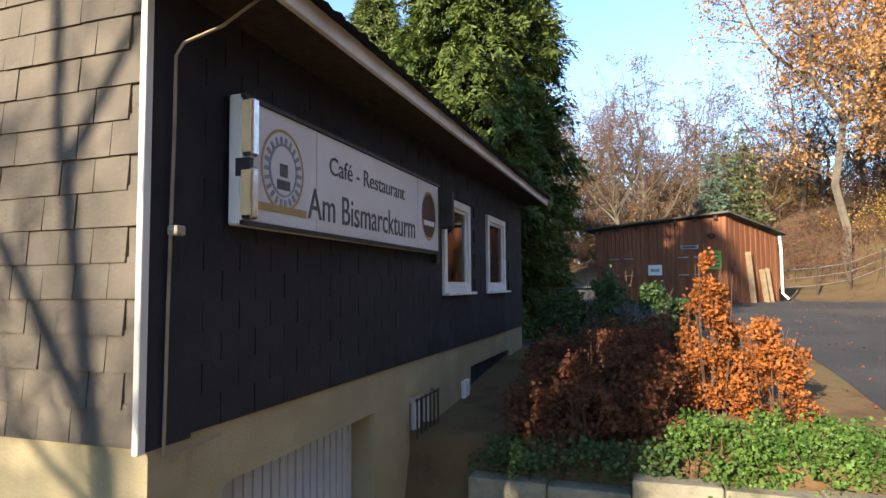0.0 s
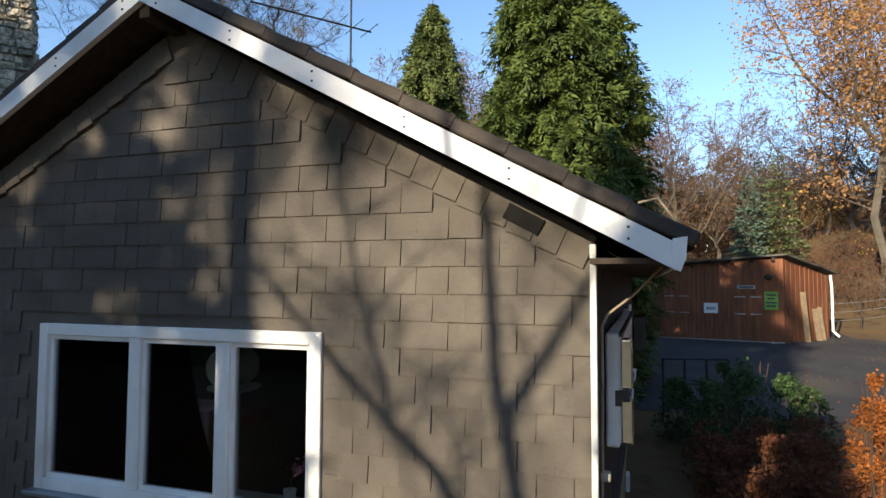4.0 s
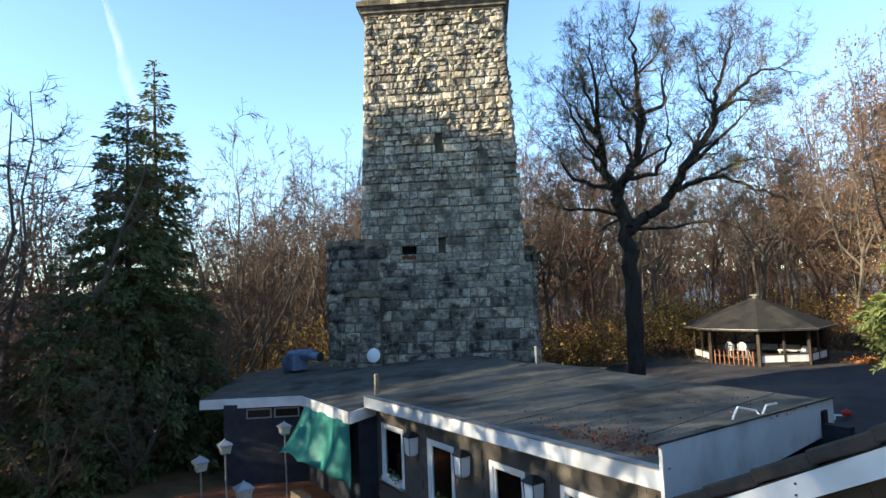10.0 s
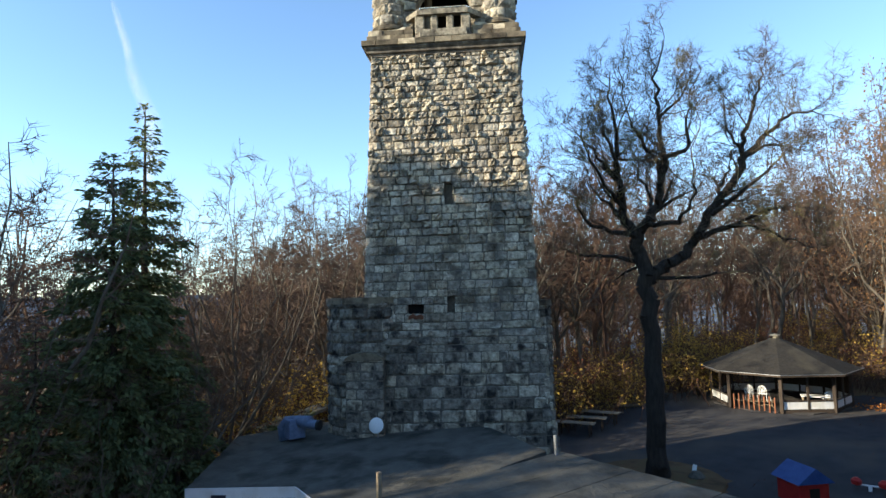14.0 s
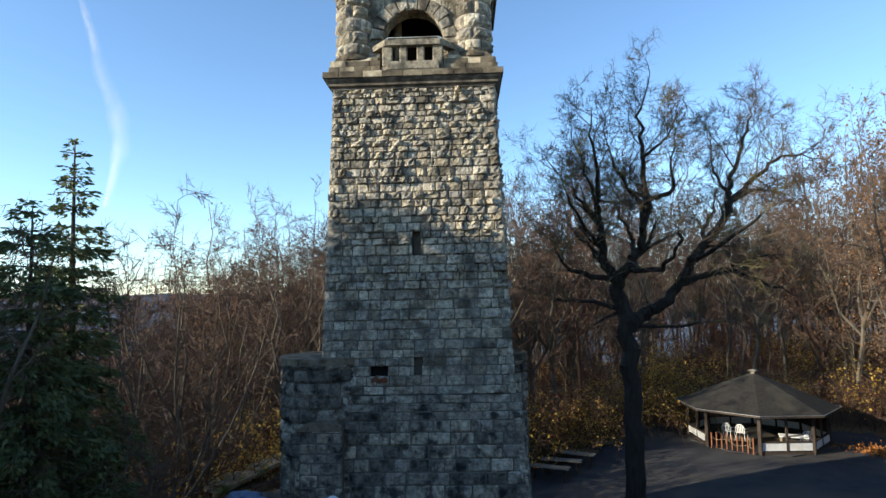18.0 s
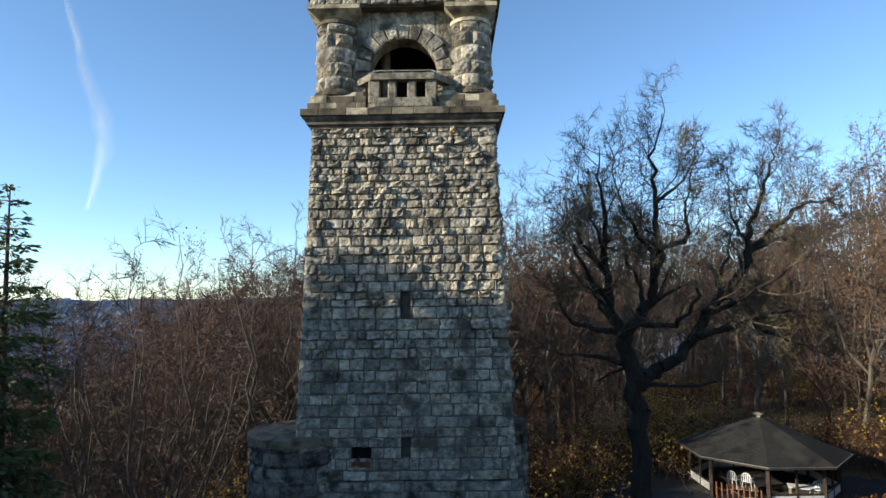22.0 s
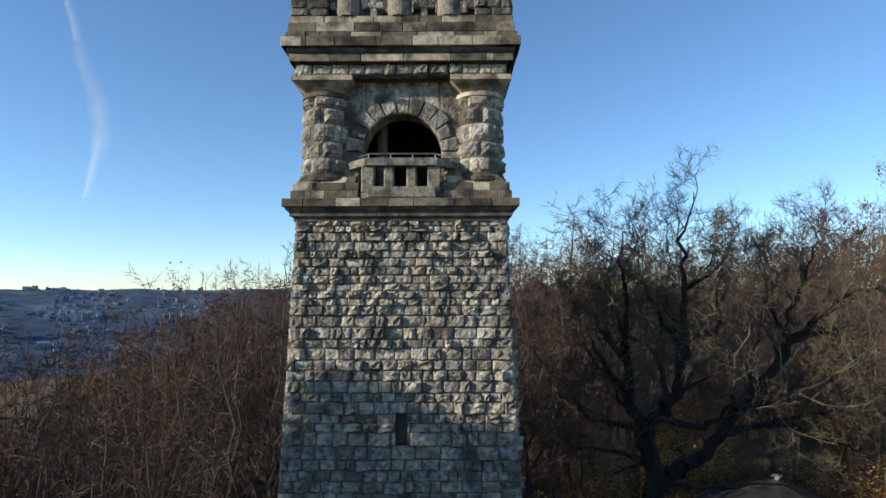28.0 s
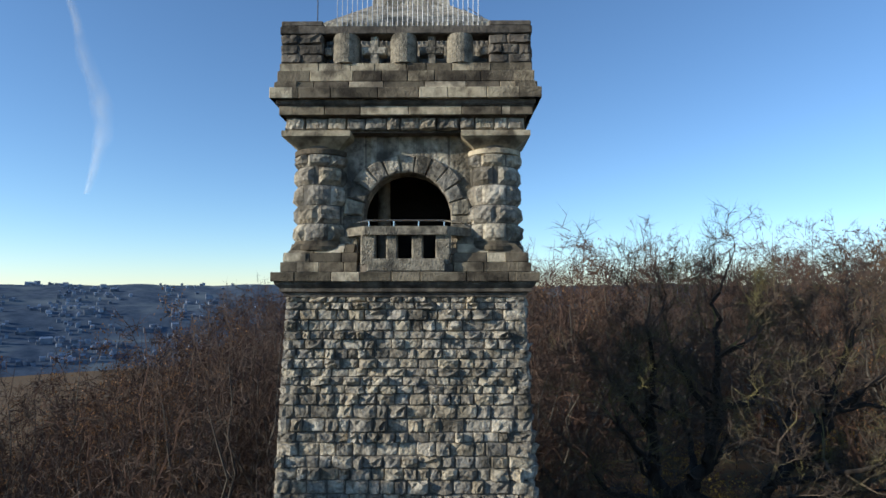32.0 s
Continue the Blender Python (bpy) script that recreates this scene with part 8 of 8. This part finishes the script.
limb([(0.1, -0.05, 11.8), (0.8, -1.2, 11.7), (1.45, -2.0, 12.3), (1.2, -2.8, 13.8), (0.9, -3.3, 15.6)], 0.13, 0.012, 9, 2.1)
limb([(0.3, 0.0, 12.4), (0.6, 1.3, 13.4), (0.2, 2.4, 15.2), (-0.3, 3.0, 17.2)], 0.13, 0.012, 10, 2.1)
limb([(-0.7, 0.1, 12.0), (-1.2, 1.6, 13.0), (-2.0, 2.7, 14.4), (-2.3, 3.4, 16.0)], 0.11, 0.012, 9, 2.0)
# great right limb
limb([(0.12, 0, 8.7), (0.7, 0.0, 9.35), (1.36, 0.0, 9.75), (2.27, 0.0, 10.8), (3.17, -0.1, 12.6), (3.81, -0.2, 13.8), (4.22, -0.2, 15.1)], 0.27, 0.13, 6, 2.0)
limb([(4.22, -0.2, 15.0), (4.17, -0.1, 16.1), (4.53, 0.1, 17.6), (4.8, 0.2, 19.0), (5.0, 0.3, 19.7)], 0.12, 0.012, 11, 1.9)
limb([(4.22, -0.2, 15.0), (5.0, -0.3, 16.0), (5.9, -0.2, 16.85), (7.0, 0.1, 17.05), (8.1, 0.2, 16.8)], 0.12, 0.012, 11, 1.8)
limb([(4.2, -0.2, 14.9), (4.9, -0.6, 15.4), (5.6, -0.8, 15.3), (6.7, -0.9, 15.0)], 0.09, 0.012, 8, 1.5)
limb([(4.2, -0.2, 15.3), (3.5, 0.2, 16.5), (3.35, 0.4, 18.2)], 0.08, 0.012, 8, 1.5)
limb([(3.3, -0.1, 12.8), (3.9, 1.4, 13.8), (4.6, 2.5, 15.2), (4.9, 3.1, 16.6)], 0.13, 0.012, 9, 2.0)
limb([(3.0, -0.1, 12.2), (3.6, -1.6, 13.0), (4.5, -2.5, 14.0), (5.2, -3.0, 15.2)], 0.12, 0.012, 9, 2.0)
limb([(2.4, 0.0, 11.0), (3.9, -0.3, 11.6), (5.2, -0.5, 11.3), (6.6, -0.4, 10.6), (8.3, -0.2, 9.9)], 0.14, 0.012, 13, 1.9)
limb([(4.0, -0.3, 11.6), (5.0, -0.9, 12.2), (6.0, -1.2, 12.3), (7.2, -1.3, 12.0)], 0.08, 0.010, 9, 1.6)
limb([(0.3, 0.0, 8.9), (2.2, -0.4, 8.9), (4.0, -0.6, 9.1), (5.4, -0.6, 8.7)], 0.09, 0.010, 8, 1.6)
part("trunk", wood([q for q in thick if q[2] > 0.045], [], 8), OAK_DARK, oak, smooth=True)
part("crown", wood([q for q in thick if q[2] <= 0.045], thin, 3, 1.0), OAK_BARK, oak, kind="stuff")


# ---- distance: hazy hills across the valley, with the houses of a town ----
# Air haze is mixed into the base colours of hills and houses.
HAZE = mat("haze_blue_far_woods", [(0.055, 0.075, 0.105), (0.105, 0.13, 0.165)], 0.03, 1.0, spec=0.0, stain=(0.15, 0.175, 0.19), stain_scale=0.006)


def ridge(a, layer):
    return (30, -38, -105)[layer] + (13, 12, 10)[layer] * noise.noise((a * 6, layer * 9.1, 0)) + 7 * noise.noise((a * 19, layer * 4.0, 2)) + 2.0 * noise.noise((a * 90, layer, 5)) + (16 * math.exp(-((a - 1.13) / 0.05) ** 2) if layer == 0 else 0)


def hill_point(a, v, layer):
    """a: bearing from north to west; v: 0 at the foot, 1 on the crest."""
    r = (1750, 1600, 1300)[layer] + (1100, 500, 350)[layer] * v
    z = -175 + (ridge(a, layer) + 175) * smooth(0, 1, v * 0.9 + 0.1)
    return (-10 - r * math.sin(a), r * math.cos(a), z)


for layer in range(3):
    m, na, nv = MB(), 420, 26
    for i in range(na + 1):
        a = -0.9 + 3.5 * i / na
        for j in range(nv + 1):
            m.v.append(hill_point(a, j / nv, layer))
        m.v.append((m.v[-1][0] * 1.1, m.v[-1][1] * 1.1, m.v[-1][2] - 60))
    w = nv + 2
    m.f = [(i * w + j, (i + 1) * w + j, (i + 1) * w + j + 1, i * w + j + 1) for i in range(na) for j in range(w - 1)]
    solid("far_hill", m, HAZE, "distant wooded hills across the valley, tinted blue for haze", "hills", "structure", smooth=True)
town = MB()
rng = random.Random(14)
for k in range(1000):
    layer = (0, 0, 1, 2)[rng.randrange(4)]
    a, v = rng.gauss(1.54, 0.14), rng.uniform(0.45, 0.97)
    if noise.noise((a * 14, v * 5, 1)) < -0.1:
        continue
    x, y, z = hill_point(a, v, layer)
    w, d, h = rng.uniform(6, 12), rng.uniform(6, 10), rng.uniform(4, 8)
    if rng.random() < 0.06:
        w, h = rng.uniform(14, 26), rng.uniform(8, 13)
    town.box(x - d / 2, y - w / 2, z - 4, x + d / 2, y + w / 2, z + h)
    town.loft([[(x + s * d * 0.55, yy, z + h) for s in (-1, 1)] + [(x, yy, z + h + 4)] for yy in (y - w / 2, y + w / 2)])
solid("far_town", town, mat("haze_pale_far_houses", [(0.13, 0.155, 0.20), (0.27, 0.29, 0.33)], 0.05, 1.0, island=0.5), "distant scattered houses of a town, paled for haze", "houses", "stuff")

# a vapour trail high in the western sky
VAPOUR = bpy.data.materials.new("vapour_trail")
VAPOUR.use_nodes = True
vn, vl = VAPOUR.node_tree.nodes, VAPOUR.node_tree.links
v_noise, v_ramp, v_mix, v_clear = vn.new("ShaderNodeTexNoise"), vn.new("ShaderNodeValToRGB"), vn.new("ShaderNodeMixShader"), vn.new("ShaderNodeBsdfTransparent")
v_noise.inputs["Scale"].default_value, v_noise.inputs["Detail"].default_value = 0.006, 3
v_ramp.color_ramp.elements[0].position, v_ramp.color_ramp.elements[1].position = 0.25, 0.9
v_ramp.color_ramp.elements[1].color = (0.13, 0.13, 0.13, 1)
v_geo = vn.new("ShaderNodeNewGeometry")
vn["Principled BSDF"].inputs["Base Color"].default_value = (0.9, 0.9, 0.9, 1)
vn["Principled BSDF"].inputs["Roughness"].default_value = 1.0
vl.new(v_geo.outputs["Position"], v_noise.inputs["Vector"])
vl.new(v_noise.outputs["Fac"], v_ramp.inputs[0])
vl.new(v_ramp.outputs[0], v_mix.inputs[0])
vl.new(v_clear.outputs[0], v_mix.inputs[1])
vl.new(vn["Principled BSDF"].outputs[0], v_mix.inputs[2])
vl.new(v_mix.outputs[0], vn["Material Output"].inputs[0])
trail = [Vector(p) for p in ((-3560, 160, 1900), (-3695, 274, 1553), (-3786, 358, 1293), (-3858, 463, 1012), (-3909, 457, 793), (-3958, 401, 533))]
fine = []
for i in range(len(trail) - 1):
    p0, p1, p2, p3 = trail[max(0, i - 1)], trail[i], trail[i + 1], trail[min(len(trail) - 1, i + 2)]
    for k in range(8):
        t = k / 8
        fine.append(0.5 * (2 * p1 + (p2 - p0) * t + (2 * p0 - 5 * p1 + 4 * p2 - p3) * t * t + (3 * p1 - p0 - 3 * p2 + p3) * t ** 3))
across = Vector((0.75, 0.66, 0))
for layer, wide in enumerate((64, 46, 30, 16)):
    m = MB()
    for i, p in enumerate(fine):
        u = i / len(fine)
        w = wide * (0.35 + 0.75 * math.sin(math.pi * u ** 1.4) ** 2) * (1 + 0.1 * math.sin(i * 0.9 + layer))
        c = p + Vector((layer * 3.0, -layer * 3.0, 0)) + across * (4 * math.sin(i * 0.7))
        m.v.extend([tuple(c - across * w), tuple(c + across * w)])
    m.f = [(2 * i, 2 * i + 1, 2 * i + 3, 2 * i + 2) for i in range(len(fine) - 1)]
    solid("vapour_trail", m, VAPOUR, "faint white vapour trail in the sky", "cloud", "structure", smooth=True)
